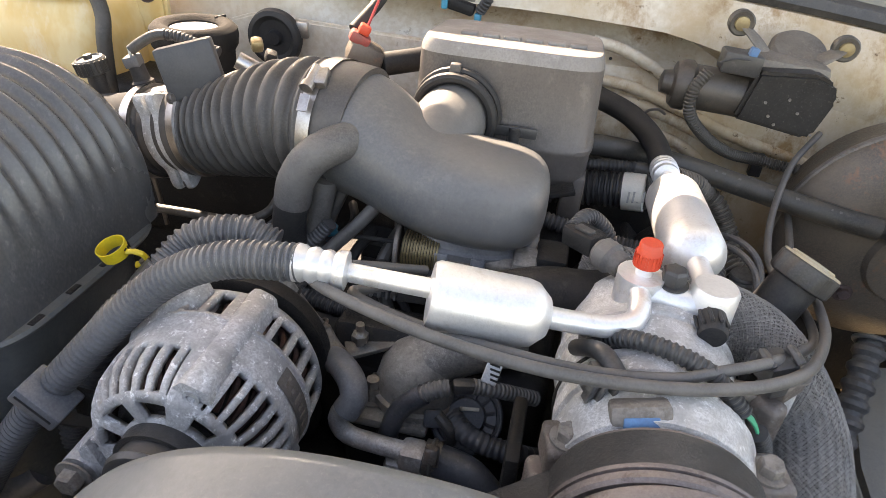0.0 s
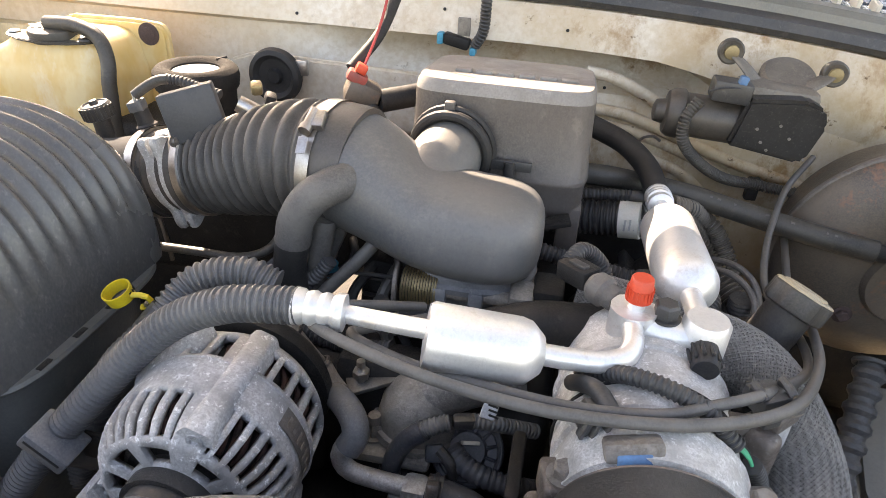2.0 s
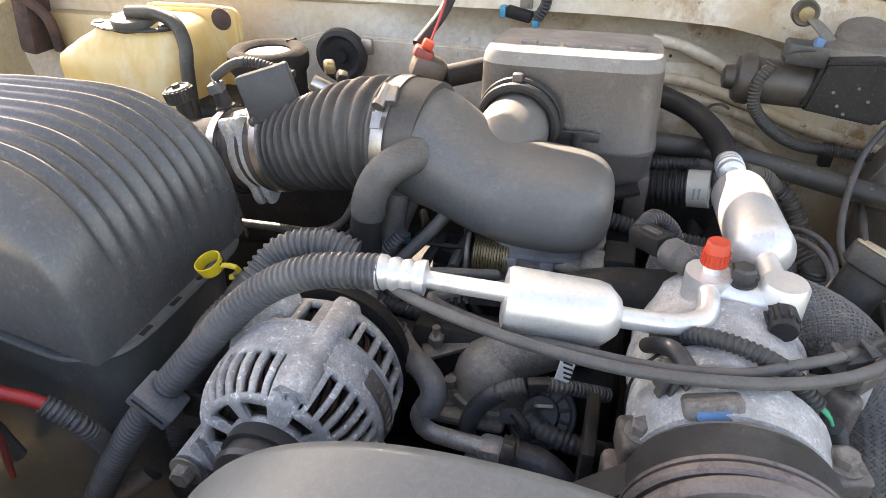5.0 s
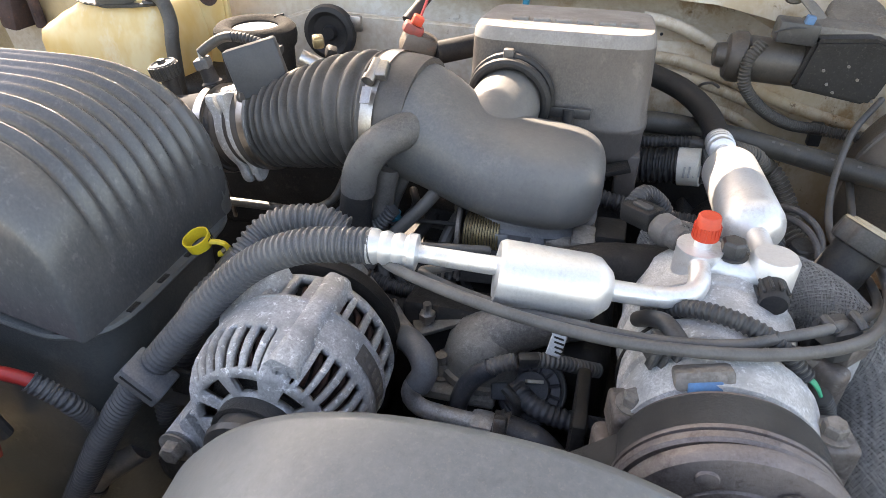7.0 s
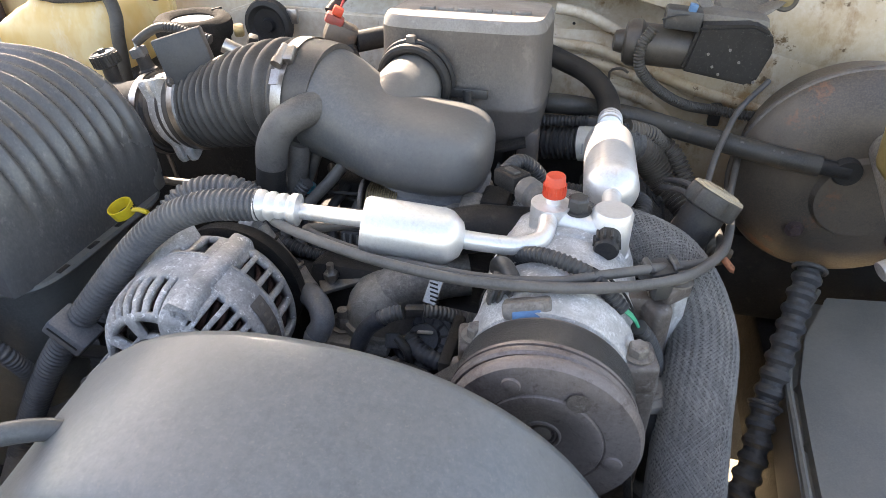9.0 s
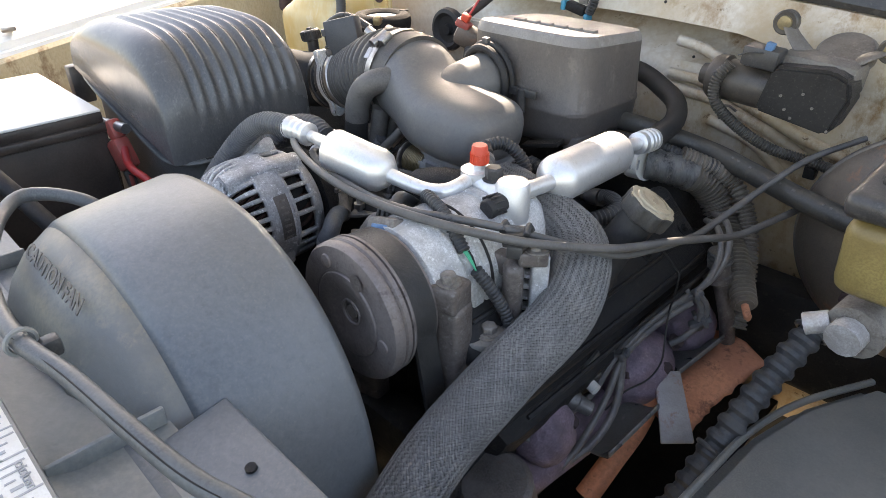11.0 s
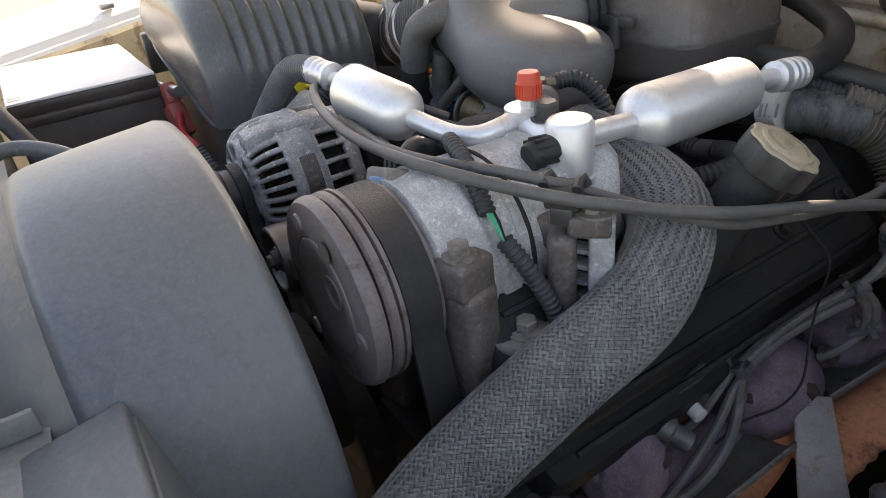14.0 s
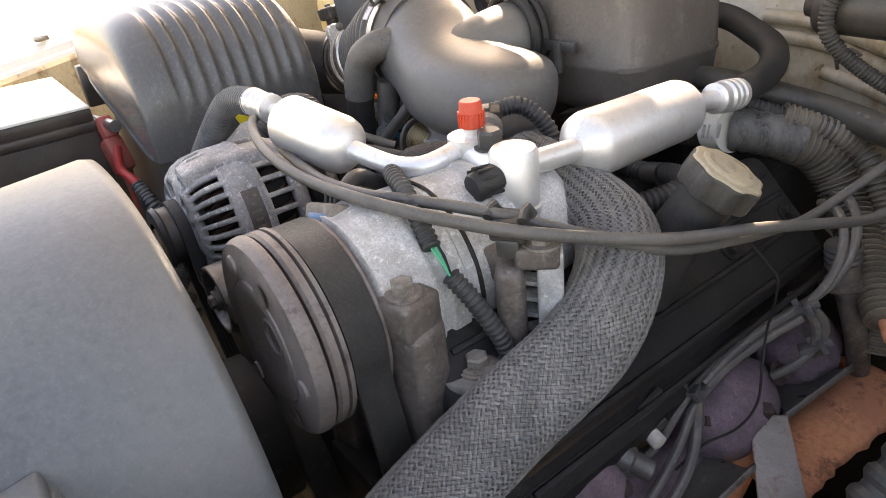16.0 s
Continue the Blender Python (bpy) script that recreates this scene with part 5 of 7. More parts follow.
# ---- radiator hose with woven sleeve ----
rh = thing("radiator_hose", (0.30, 0.30, 0.90), "upper radiator hose in a grey woven mesh sleeve", "hose")
RH = [(0.150, 0.485, 1.098), (0.218, 0.465, 1.098), (0.278, 0.441, 1.090), (0.305, 0.387, 1.064), (0.300, 0.316, 1.034), (0.295, 0.238, 0.996), (0.300, 0.162, 0.943), (0.31, 0.09, 0.88)]
part("rubber", tube(RH, 0.0245, 24), "engine_dark", rh)
def braid_mesh(path, r, bundles, turns, width):
    """Bundles of three fine filaments, each bundle going over two and under two of the other sense."""
    run = curve_points(path, 0.0013)
    fr_ = frames_along(run)
    bm = bmesh.new()
    n = len(run) - 1
    rnd = random.Random(5)
    for sense in (1, -1):
        for k in range(bundles):
            for wire in (-1, 0, 1):
                prev = None
                loose = rnd.uniform(-0.0002, 0.0003)
                stray = rnd.uniform(-0.25, 0.25)
                for i, (p, s, u) in enumerate(fr_):
                    a = 2 * math.pi * ((k + (wire + stray * math.sin(i * 0.05 + k)) * 0.27) / bundles + sense * turns * i / n)
                    weave = 0.0008 * math.sin(math.pi / 2 * (sense * i * bundles * turns * 2 / n + 2 * k) + (0.25 if sense > 0 else 1.25) * math.pi)
                    nrm = math.cos(a) * s + math.sin(a) * u
                    tan = -math.sin(a) * s + math.cos(a) * u
                    nxt = run[min(i + 1, n)] - run[max(i - 1, 0)]
                    cross = (nxt.normalized() * 0.6 - tan * sense * 0.8) * width / 2
                    c = p + nrm * (r + loose + weave)
                    row = (bm.verts.new(c - cross), bm.verts.new(c + nrm * width * 0.35), bm.verts.new(c + cross))
                    if prev:
                        bm.faces.new((prev[0], prev[1], row[1], row[0]))
                        bm.faces.new((prev[1], prev[2], row[2], row[1]))
                    prev = row
    return bm
part("woven_sleeve", braid_mesh(RH, 0.0256, 54, 2.9, 0.00052), "braid", rh, "grey woven nylon mesh", smooth=0)["kind"] = "stuff"

# ---- control cables ----
cab = thing("throttle_cable", (0.12, 0.33, 1.1), "grey sheathed throttle cable looping across the compressor", "cable", "control cables")
part("sheath", tube([(0.03, 0.44, 1.10), (-0.018, 0.385, 1.130), (-0.026, 0.350, 1.143), (0.010, 0.325, 1.148), (0.076, 0.307, 1.147), (0.143, 0.304, 1.144), (0.215, 0.316, 1.143), (0.274, 0.358, 1.1305), (0.314, 0.430, 1.110), (0.332, 0.500, 1.095), (0.342, 0.560, 1.078), (0.352, 0.620, 1.062), (0.366, 0.690, 1.060), (0.38, 0.76, 1.06)], 0.0038, 12), "cable_grey", cab)
cab2 = thing("cruise_cable", (0.12, 0.34, 1.1), "dark sheathed cruise control cable beside the throttle cable", "cable", "control cables")
part("sheath", tube([(0.05, 0.45, 1.09), (0.008, 0.38, 1.120), (0.004, 0.348, 1.136), (0.053, 0.328, 1.1375), (0.120, 0.318, 1.1380), (0.160, 0.315, 1.1405), (0.195, 0.320, 1.1420), (0.217, 0.331, 1.1420), (0.258, 0.362, 1.134), (0.310, 0.434, 1.101), (0.324, 0.490, 1.088), (0.325, 0.540, 1.076), (0.325, 0.582, 1.067), (0.327, 0.615, 1.068), (0.334, 0.655, 1.077), (0.345, 0.694, 1.091), (0.365, 0.745, 1.112), (0.40, 0.80, 1.13)], 0.0035, 12), "cable_grey", cab2)
cc = thing("cable_clip", (0.268, 0.362, 1.11), "dark plastic clip holding two control cables", "clip")
part("body", rbox((0.262, 0.368, 1.126), (0.022, 0.020, 0.014), 0.003, (0, 0, 30)), "black_plastic", cc)
part("tab", rbox((0.266, 0.362, 1.116), (0.014, 0.008, 0.012), 0.002, (0, 0, 30)), "black_plastic", cc)
for dx in (-0.009, 0.009):
    part("hook", tube([(0.262 + dx, 0.372 + 0.5 * dx, 1.132), (0.261 + dx, 0.368 + 0.5 * dx, 1.138), (0.266 + dx, 0.360 + 0.5 * dx, 1.134)], 0.003, 8), "black_plastic", cc)

# compressor wiring
w = thing("compressor_wiring", (0.25, 0.34, 1.0), "black corrugated sleeve with a bare green wire", "wiring sleeve")
part("sleeve", tube([(0.150, 0.372, 1.118), (0.180, 0.345, 1.144), (0.215, 0.333, 1.141), (0.240, 0.328, 1.120)], 0.0058, 12, pitch=0.0038, depth=0.0009), "loom_dark", w)
part("sleeve", tube([(0.252, 0.330, 1.106), (0.262, 0.338, 1.088), (0.272, 0.348, 1.06), (0.280, 0.355, 1.02)], 0.0058, 12, pitch=0.0038, depth=0.0009), "loom_dark", w)
for k in range(3):
    part("wire", tube([(0.240 + 0.001 * k, 0.328 + 0.0015 * k, 1.120), (0.247, 0.3285 + 0.001 * k, 1.114 + 0.001 * k), (0.252, 0.330, 1.106)], 0.0012, 6), ("green_wire", "green_wire", "engine_dark")[k], w)

# ---- oil filler and valve cover ----
vc = thing("valve_cover", (0.34, 0.50, 0.95), "black valve cover with bolts, oily and dusty", "valve cover")
part("cover", rbox((0.2605, 0.4875, 1.0185), (0.104, 0.365, 0.055), 0.014, (0, 45, 0), 4), "valve_black", vc)
part("flange", rbox((0.243, 0.4875, 0.997), (0.128, 0.385, 0.010), 0.003, (0, 45, 0)), "valve_black", vc)
for off in (-0.034, -0.022, -0.004, 0.016, 0.030):
    part("rib", rbox((0.2875 - off, 0.4875, 1.0305 + off), (0.0045, 0.335, 0.005), 0.0018, (0, 45, 0)), "valve_black", vc)
for y in (0.491, 0.565, 0.645):
    part("bolt", hexbolt((0.283, y, 1.0345), (0.7, 0, 0.7), 0.0050, 0.007, 1.7), "engine_dark", vc)
oil = thing("oil_filler", (0.265, 0.505, 1.05), "black oil filler tube with a worn grey octagonal cap", "oil filler")
d = V((0.425, 0.260, 0.867)).normalized()
base = V((0.3157, 0.4953, 1.1324)) - d * 0.090
part("neck", lathe([(-0.012, 0.025), (0.004, 0.0235), (0.010, 0.0205), (0.030, 0.0180), (0.074, 0.0180)], base, d, 32), "dark_rubber", oil)
cap_bm = lathe([(0.070, 0.021), (0.071, 0.0228), (0.073, 0.0236), (0.086, 0.0234), (0.0872, 0.0222), (0.0872, 0.0190), (0.0870, 0.002)], base, d, 96)
sa = d.cross(V((0, 1, 0))).normalized()
sb = d.cross(sa)
def scallop(bm_):
    """Eight soft lobes round the rim."""
    for v in bm_.verts:
        rel = v.co - base
        h = rel.dot(d)
        rad = rel - d * h
        if rad.length > 0.0195:
            ang = math.atan2(rad.dot(sb), rad.dot(sa))
            v.co = base + d * h + rad * (0.985 + 0.045 * math.tanh(2.2 * math.cos(8 * ang)))
    return bm_
cap = part("cap", scallop(cap_bm), "cap_side", oil, "grey plastic cap with a worn tan face")
part("face", scallop(lathe([(0.0872, 0.0229), (0.0886, 0.0222), (0.0890, 0.0208), (0.0889, 0.0176), (0.0903, 0.0170), (0.0908, 0.0158), (0.0903, 0.001)], base, d, 96)), "cap_grey", cap, "worn tan face with moulded letters")
for k in range(22):
    a = 2 * math.pi * k / 22
    if 5 <= k % 11 <= 10:
        w_ = rbox((0, 0, 0), (0.0022, 0.0040, 0.0008), 0, (0, 0, math.degrees(a)))
        w_.transform(Matrix.Translation(base + d * 0.0907) @ d.to_track_quat("Z", "Y").to_matrix().to_4x4() @ Matrix.Translation((0.0130 * math.cos(a), 0.0130 * math.sin(a), 0)))
        part("letter_bar", w_, "cap_letter", cap)
w_ = rbox((0, 0, 0), (0.010, 0.006, 0.0010), 0.0004)
w_.transform(Matrix.Translation(base + d * 0.0906) @ d.to_track_quat("Z", "Y").to_matrix().to_4x4())
part("symbol", w_, "cap_letter", cap)

# ---- throttle body and dark intake parts ----
tb = thing("throttle_housing", (0.05, 0.53, 0.98), "dirty metal throttle body with a coil return spring", "throttle body")
part("body", rbox((0.058, 0.526, 1.060), (0.108, 0.080, 0.050), 0.008), "dirty_cast", tb)
part("rod", tube([(0.032, 0.481, 1.088), (0.100, 0.481, 1.091)], 0.0062, 16, straight=True), "dirty_cast", tb)
for k in range(13):
    part("spring_coil", ring((0.003 + 0.0024 * k, 0.487, 1.086), (1, 0, 0), 0.0165, 0.0010, 28, 6), "brass", tb)
part("spring_core", tube([(0.001, 0.487, 1.086), (0.035, 0.487, 1.086)], 0.0142, 18, straight=True), "engine_dark", tb)
for x, y_, z in ((0.060, 0.487, 1.084), (0.072, 0.487, 1.083)):
    part("screw", hexbolt((x, y_, z), (0, -0.5, 0.9), 0.0035, 0.003, 1.2), "steel", tb)
part("shaft_block", rbox((0.103, 0.484, 1.088), (0.020, 0.026, 0.030), 0.004, (10, 0, 0)), "thermo_cast", tb)
part("lever_plate", rbox((0.036, 0.466, 1.066), (0.066, 0.004, 0.030), 0.001, (-25, 0, 4)), "engine_dark", tb)
part("lever", lathe([(-0.002, 0.004), (-0.002, 0.0205), (0.001, 0.0215), (0.002, 0.0205), (0.002, 0.004)], (-0.004, 0.487, 1.085), (1, 0.1, 0), 28), "dark_steel", tb)
part("lever", rbox((0.000, 0.482, 1.060), (0.005, 0.026, 0.034), 0.002, (0, 12, 0)), "dark_steel", tb)
part("sensor", rbox((0.124, 0.495, 1.082), (0.026, 0.035, 0.045), 0.004), "engine_dark", tb)
part("label", rbox((0.043, 0.4895, 1.064), (0.026, 0.002, 0.016), 0.0003, (-20, 0, 0)), "label_paper", tb, "small white printed label")
for k in range(3):
    part("label_bar", rbox((0.043, 0.4880, 1.069 - 0.004 * k), (0.018, 0.0015, 0.0015), 0, (-20, 0, 0)), "ink", tb)
pl = thing("intake_plenum", (0.02, 0.52, 0.88), "black plastic intake manifold under the throttle body", "intake manifold")
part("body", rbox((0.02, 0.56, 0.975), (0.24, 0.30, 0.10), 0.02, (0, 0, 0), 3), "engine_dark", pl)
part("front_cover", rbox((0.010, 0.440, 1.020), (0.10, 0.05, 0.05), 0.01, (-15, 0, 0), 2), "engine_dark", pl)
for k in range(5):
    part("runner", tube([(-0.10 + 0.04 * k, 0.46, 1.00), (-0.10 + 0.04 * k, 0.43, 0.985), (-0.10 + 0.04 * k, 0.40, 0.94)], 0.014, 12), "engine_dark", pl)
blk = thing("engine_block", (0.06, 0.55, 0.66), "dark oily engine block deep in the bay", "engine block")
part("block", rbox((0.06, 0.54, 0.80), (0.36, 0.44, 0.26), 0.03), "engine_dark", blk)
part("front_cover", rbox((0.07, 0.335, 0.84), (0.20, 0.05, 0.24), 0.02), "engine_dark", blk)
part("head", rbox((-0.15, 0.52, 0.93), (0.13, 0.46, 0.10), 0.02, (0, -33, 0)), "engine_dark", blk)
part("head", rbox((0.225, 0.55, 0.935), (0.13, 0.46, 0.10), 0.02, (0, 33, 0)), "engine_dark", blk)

# sensors on the manifold
se = thing("pressure_sensor", (0.15, 0.45, 1.10), "grey refrigerant pressure switch with a black plug", "sensor")
part("stem", tube([(0.184, 0.417, 1.138), (0.168, 0.433, 1.139)], 0.006, 14, straight=True), "aluminium", se)
part("body", lathe([(0, 0.0085), (0.002, 0.0092), (0.008, 0.0092), (0.011, 0.0118), (0.020, 0.0118), (0.024, 0.0085)], (0.171, 0.430, 1.1390), (-0.72, 0.66, 0.06), 28), "grey_rubber", se)
part("plug", rbox((0.143, 0.457, 1.1415), (0.028, 0.019, 0.015), 0.002, (0, -4, -42)), "engine_dark", se)
part("latch", rbox((0.1425, 0.4545, 1.1500), (0.015, 0.007, 0.003), 0.001, (0, -4, -42)), "black_plastic", se)
part("lead", tube([(0.134, 0.464, 1.142), (0.146, 0.488, 1.143), (0.165, 0.50, 1.120), (0.172, 0.49, 1.08)], 0.007, 12, pitch=0.004, depth=0.001), "loom_dark", se)

# ---- thermostat housing, valve, heater pipe ----
th = thing("thermostat_housing", (0.045, 0.39, 0.97), "stained cast thermostat housing with studs", "thermostat housing")
part("dome", lathe([(0, 0.036), (0.006, 0.036), (0.008, 0.033), (0.026, 0.0315), (0.040, 0.025), (0.050, 0.014), (0.053, 0.003)], (0.033, 0.410, 1.000), (0.15, 0.1, 1), 36), "thermo_cast", th)
part("spout", tube([(0.035, 0.412, 1.028), (0.058, 0.420, 1.042), (0.085, 0.430, 1.050), (0.11, 0.44, 1.052)], 0.0225, 22), "thermo_cast", th)
part("stud", hexbolt((0.004, 0.392, 1.004), (0, 0, 1), 0.0075, 0.012), "dirty_cast", th)
part("stud_end", tube([(0.004, 0.392, 1.014), (0.004, 0.392, 1.024)], 0.005, 12, straight=True), "dirty_cast", th)
part("flange", rbox((0.020, 0.395, 0.998), (0.066, 0.050, 0.010), 0.004), "thermo_cast", th)
part("lower_body", rbox((0.015, 0.400, 0.970), (0.064, 0.050, 0.050), 0.008), "engine_dark", th)
part("hose_clamp", rbox((0.096, 0.372, 1.079), (0.011, 0.0015, 0.026), 0.0006, (-35, 14, 0), 1), "steel", th, "slotted steel clamp tail")
for k in range(6):
    part("clamp_slot", rbox((0.0950 + 0.0006 * k, 0.3755 - 0.0020 * k, 1.0860 - 0.0029 * k), (0.007, 0.0032, 0.0013), 0, (-35, 14, 0)), "engine_dark", th)
eg = thing("vacuum_valve", (0.078, 0.40, 0.95), "round black vacuum valve with hoses", "valve")
vd = V((0.0, -0.66, 0.75)).normalized()
vo = V((0.079, 0.396, 1.000))
part("dome", lathe([(-0.045, 0.022), (-0.030, 0.028), (-0.002, 0.029), (0.002, 0.0285), (0.003, 0.0245), (0.000, 0.0235), (-0.001, 0.016), (0.003, 0.014), (0.004, 0.001)], vo, vd, 44), "navy_plastic", eg)
part("rim", ring(vo + vd * 0.001, vd, 0.0275, 0.0018, 44, 8), "navy_plastic", eg)
for k in range(7):
    a = math.radians(-10 + 28 * k)
    s_ = V((1, 0, 0)) * math.cos(a) + V((1, 0, 0)).cross(vd) * -math.sin(a)
    part("rib", tube([vo + s_ * 0.013, vo + s_ * 0.0235], 0.0016, 6, straight=True), "navy_plastic", eg)
part("foil", rbox(vo + V((0.002, -0.001, 0.010)), (0.014, 0.008, 0.003), 0.0008, (-45, 10, 20)), "label_paper", eg, "scrap of pale label")
part("spout", tube([vo + V((-0.012, -0.006, 0.004)), vo + V((0.002, -0.016, 0.000)), vo + V((0.020, -0.020, -0.004)), vo + V((0.045, -0.018, -0.010)), vo + V((0.075, 0.0, -0.03))], 0.0088, 14, pitch=0.005, depth=0.0009), "navy_plastic", eg)
part("connector", rbox(vo + V((-0.024, -0.014, 0.006)), (0.014, 0.010, 0.014), 0.002, (-40, 0, 12)), "navy_plastic", eg)
part("elbow", tube([vo + V((-0.020, -0.014, 0.010)), vo + V((-0.010, -0.020, 0.004)), vo + V((-0.008, -0.020, -0.010)), vo + V((-0.020, -0.022, -0.020))], 0.0045, 10), "black_plastic", eg)
vh = thing("vacuum_hose", (0.02, 0.37, 0.97), "black vacuum hose bending into a plastic elbow", "hose")
part("hose", tube([(0.022, 0.374, 0.986), (0.027, 0.372, 1.008), (0.036, 0.372, 1.026), (0.048, 0.374, 1.037)], 0.0080, 14), "navy_plastic", vh)
part("sleeve", tube([(0.044, 0.3735, 1.034), (0.054, 0.376, 1.040), (0.066, 0.380, 1.043)], 0.0070, 14, pitch=0.0036, depth=0.0009), "loom", vh)
part("tee", rbox((0.076, 0.384, 1.043), (0.018, 0.010, 0.010), 0.003, (0, 0, 15)), "black_plastic", vh)
part("tail", tube([(0.082, 0.386, 1.043), (0.100, 0.392, 1.038), (0.13, 0.41, 1.02)], 0.0062, 12, pitch=0.0036, depth=0.0008), "loom", vh)
part("elbow", lathe([(0, 0.0125), (0.006, 0.0125), (0.007, 0.0095), (0.014, 0.009)], (0.021, 0.374, 0.974), (0.05, 0, 1), 20), "black_plastic", vh)
part("foot", rbox((0.018, 0.385, 0.955), (0.060, 0.045, 0.060), 0.012, (0, 0, 0), 3), "engine_dark", vh)
hp_ = thing("heater_pipe", (0.02, 0.36, 0.92), "corroded steel heater pipe joined to rubber hoses", "pipe")
part("pipe", tube([(-0.004, 0.358, 1.030), (-0.011, 0.356, 1.018), (-0.011, 0.356, 1.007), (-0.003, 0.356, 0.998), (0.015, 0.356, 0.995), (0.045, 0.356, 0.993)], 0.0074, 18), "pipe_steel", hp_)
part("fitting", rbox((0.047, 0.356, 0.991), (0.022, 0.022, 0.020), 0.006), "pipe_steel", hp_)
part("fitting_foot", rbox((0.040, 0.358, 0.974), (0.030, 0.022, 0.022), 0.006), "pipe_steel", hp_)
part("hose", tube([(-0.034, 0.400, 1.030), (-0.020, 0.386, 1.038), (-0.006, 0.370, 1.040), (-0.001, 0.361, 1.032), (-0.006, 0.357, 1.022)], 0.0105, 18), "dusty_blue", hp_)
part("lower_hose", tube([(0.056, 0.355, 0.994), (0.075, 0.353, 0.993), (0.095, 0.349, 0.988), (0.12, 0.34, 0.96), (0.13, 0.34, 0.90)], 0.0125, 18), "navy_plastic", hp_)
part("clamp", lathe([(-0.006, 0.0132), (0.006, 0.0132)], (0.062, 0.355, 0.994), (1, 0, 0), 28), "dark_steel", hp_)
part("clamp", ring((0.062, 0.355, 0.994), (1, 0, 0), 0.0132, 0.002, 28, 6), "boot_metal", hp_)
part("clamp_ears", rbox((0.062, 0.346, 1.008), (0.010, 0.012, 0.012), 0.002, (-30, 0, 0)), "dark_steel", hp_)
part("bolt", hexbolt((-0.012, 0.335, 0.955), (0, -0.4, 1), 0.010, 0.008), "dirty_cast", hp_)
hv = thing("heater_valve", (-0.05, 0.40, 1.05), "small metal heater valve with a clipped hose", "valve")
part("pipe", tube([(-0.080, 0.412, 1.086), (-0.064, 0.410, 1.064), (-0.047, 0.408, 1.044), (-0.042, 0.406, 1.036)], 0.0098, 18), "thermo_cast", hv)
part("end", lathe([(0, 0.009), (0.004, 0.0125), (0.010, 0.0130), (0.014, 0.008)], (-0.094, 0.416, 1.090), (0.9, -0.2, -0.1), 20), "pipe_steel", hv, "white-corroded tee")
part("branch", tube([(-0.086, 0.414, 1.086), (-0.094, 0.405, 1.070), (-0.100, 0.400, 1.050)], 0.0075, 14), "dirty_cast", hv)
part("joint", ring((-0.070, 0.411, 1.0725), (0.6, 0, -0.8), 0.0102, 0.0013, 28, 6), "engine_dark", hv)
part("sleeve", tube([(-0.048, 0.408, 1.0455), (-0.040, 0.405, 1.034), (-0.030, 0.398, 1.030)], 0.0122, 18), "dirty_cast", hv)
part("clamp", ring((-0.0495, 0.4083, 1.0475), (0.62, -0.08, -0.78), 0.0120, 0.0016, 28, 6), "dark_steel", hv)
for dx in (-0.005, 0.005):
    part("clamp_ear", rbox((-0.043 + dx, 0.398, 1.058), (0.004, 0.007, 0.011), 0.001, (-20, 30, 0)), "dark_steel", hv)
st = thing("bracket_stud", (-0.02, 0.43, 1.0), "small stud on a folded steel bracket", "bracket")
part("plate", rbox((-0.002, 0.420, 1.036), (0.05, 0.022, 0.004), 0.001, (0, -12, 25)), "boot_metal", st)
part("leg", rbox((-0.004, 0.425, 1.00), (0.03, 0.012, 0.07), 0.003), "engine_dark", st)
part("stud", tube([(-0.014, 0.415, 1.030), (-0.014, 0.415, 1.056)], 0.0035, 10, straight=True), "steel", st)
part("nut", lathe([(0, 0.007), (0.006, 0.007)], (-0.014, 0.415, 1.040), (0, 0, 1), 6), "steel", st)

# ---- dipstick rings, blue connector ----
dip = thing("dipstick", (-0.21, 0.395, 1.0), "yellow engine oil dipstick ring handle", "dipstick")
dn = V((-0.20, -0.28, 0.94)).normalized()
dc = V((-0.203, 0.394, 1.099))
hd = part("handle", lathe([(-0.005, 0.0098), (-0.005, 0.0108), (0.005, 0.0116), (0.005, 0.0104), (-0.005, 0.0098)], dc, dn, 40, caps=False), "yellow_plastic", dip, "yellow band with moulded words")
s_ = dn.cross(V((0, 1, 0))).normalized()
for k, ch in enumerate("ENGINE OIL"):
    if ch == " ":
        continue
    a = math.radians(180 + 21 * k)
    out = (math.cos(a) * s_ + math.sin(a) * dn.cross(s_)).normalized()
    mw = Matrix((dn.cross(out), dn, out)).transposed().to_4x4()
    mw.translation = dc + out * 0.0114 - dn * 0.0026 - dn.cross(out) * 0.0018
    words(ch, 0.0058, mw, "letter", "engine_dark", hd, "")
part("hook", tube([(-0.192, 0.394, 1.100), (-0.183, 0.396, 1.100), (-0.179, 0.399, 1.093), (-0.184, 0.402, 1.086), (-0.192, 0.402, 1.083)], 0.0028, 10, flat=0.7), "yellow_plastic", dip)
part("rod", tube([(-0.185, 0.40, 1.09), (-0.17, 0.41, 1.05), (-0.15, 0.42, 0.98)], 0.003, 8), "dark_steel", dip)
dip2 = thing("dipstick", (-0.385, 0.672, 0.95), "orange transmission dipstick handle in the shade behind the canister", "dipstick")
part("handle", tube([(-0.424, 0.690, 1.011), (-0.412, 0.676, 1.020), (-0.395, 0.668, 1.022), (-0.380, 0.676, 1.018), (-0.375, 0.690, 1.009)], 0.0062, 10, flat=0.6), "orange_plastic", dip2)
part("rod", tube([(-0.380, 0.688, 1.011), (-0.37, 0.684, 0.98), (-0.365, 0.684, 0.93)], 0.003, 8), "dark_steel", dip2)
bc = thing("sensor_plug", (-0.067, 0.508, 1.05), "blue plastic wiring plug on a dark loom", "plug")
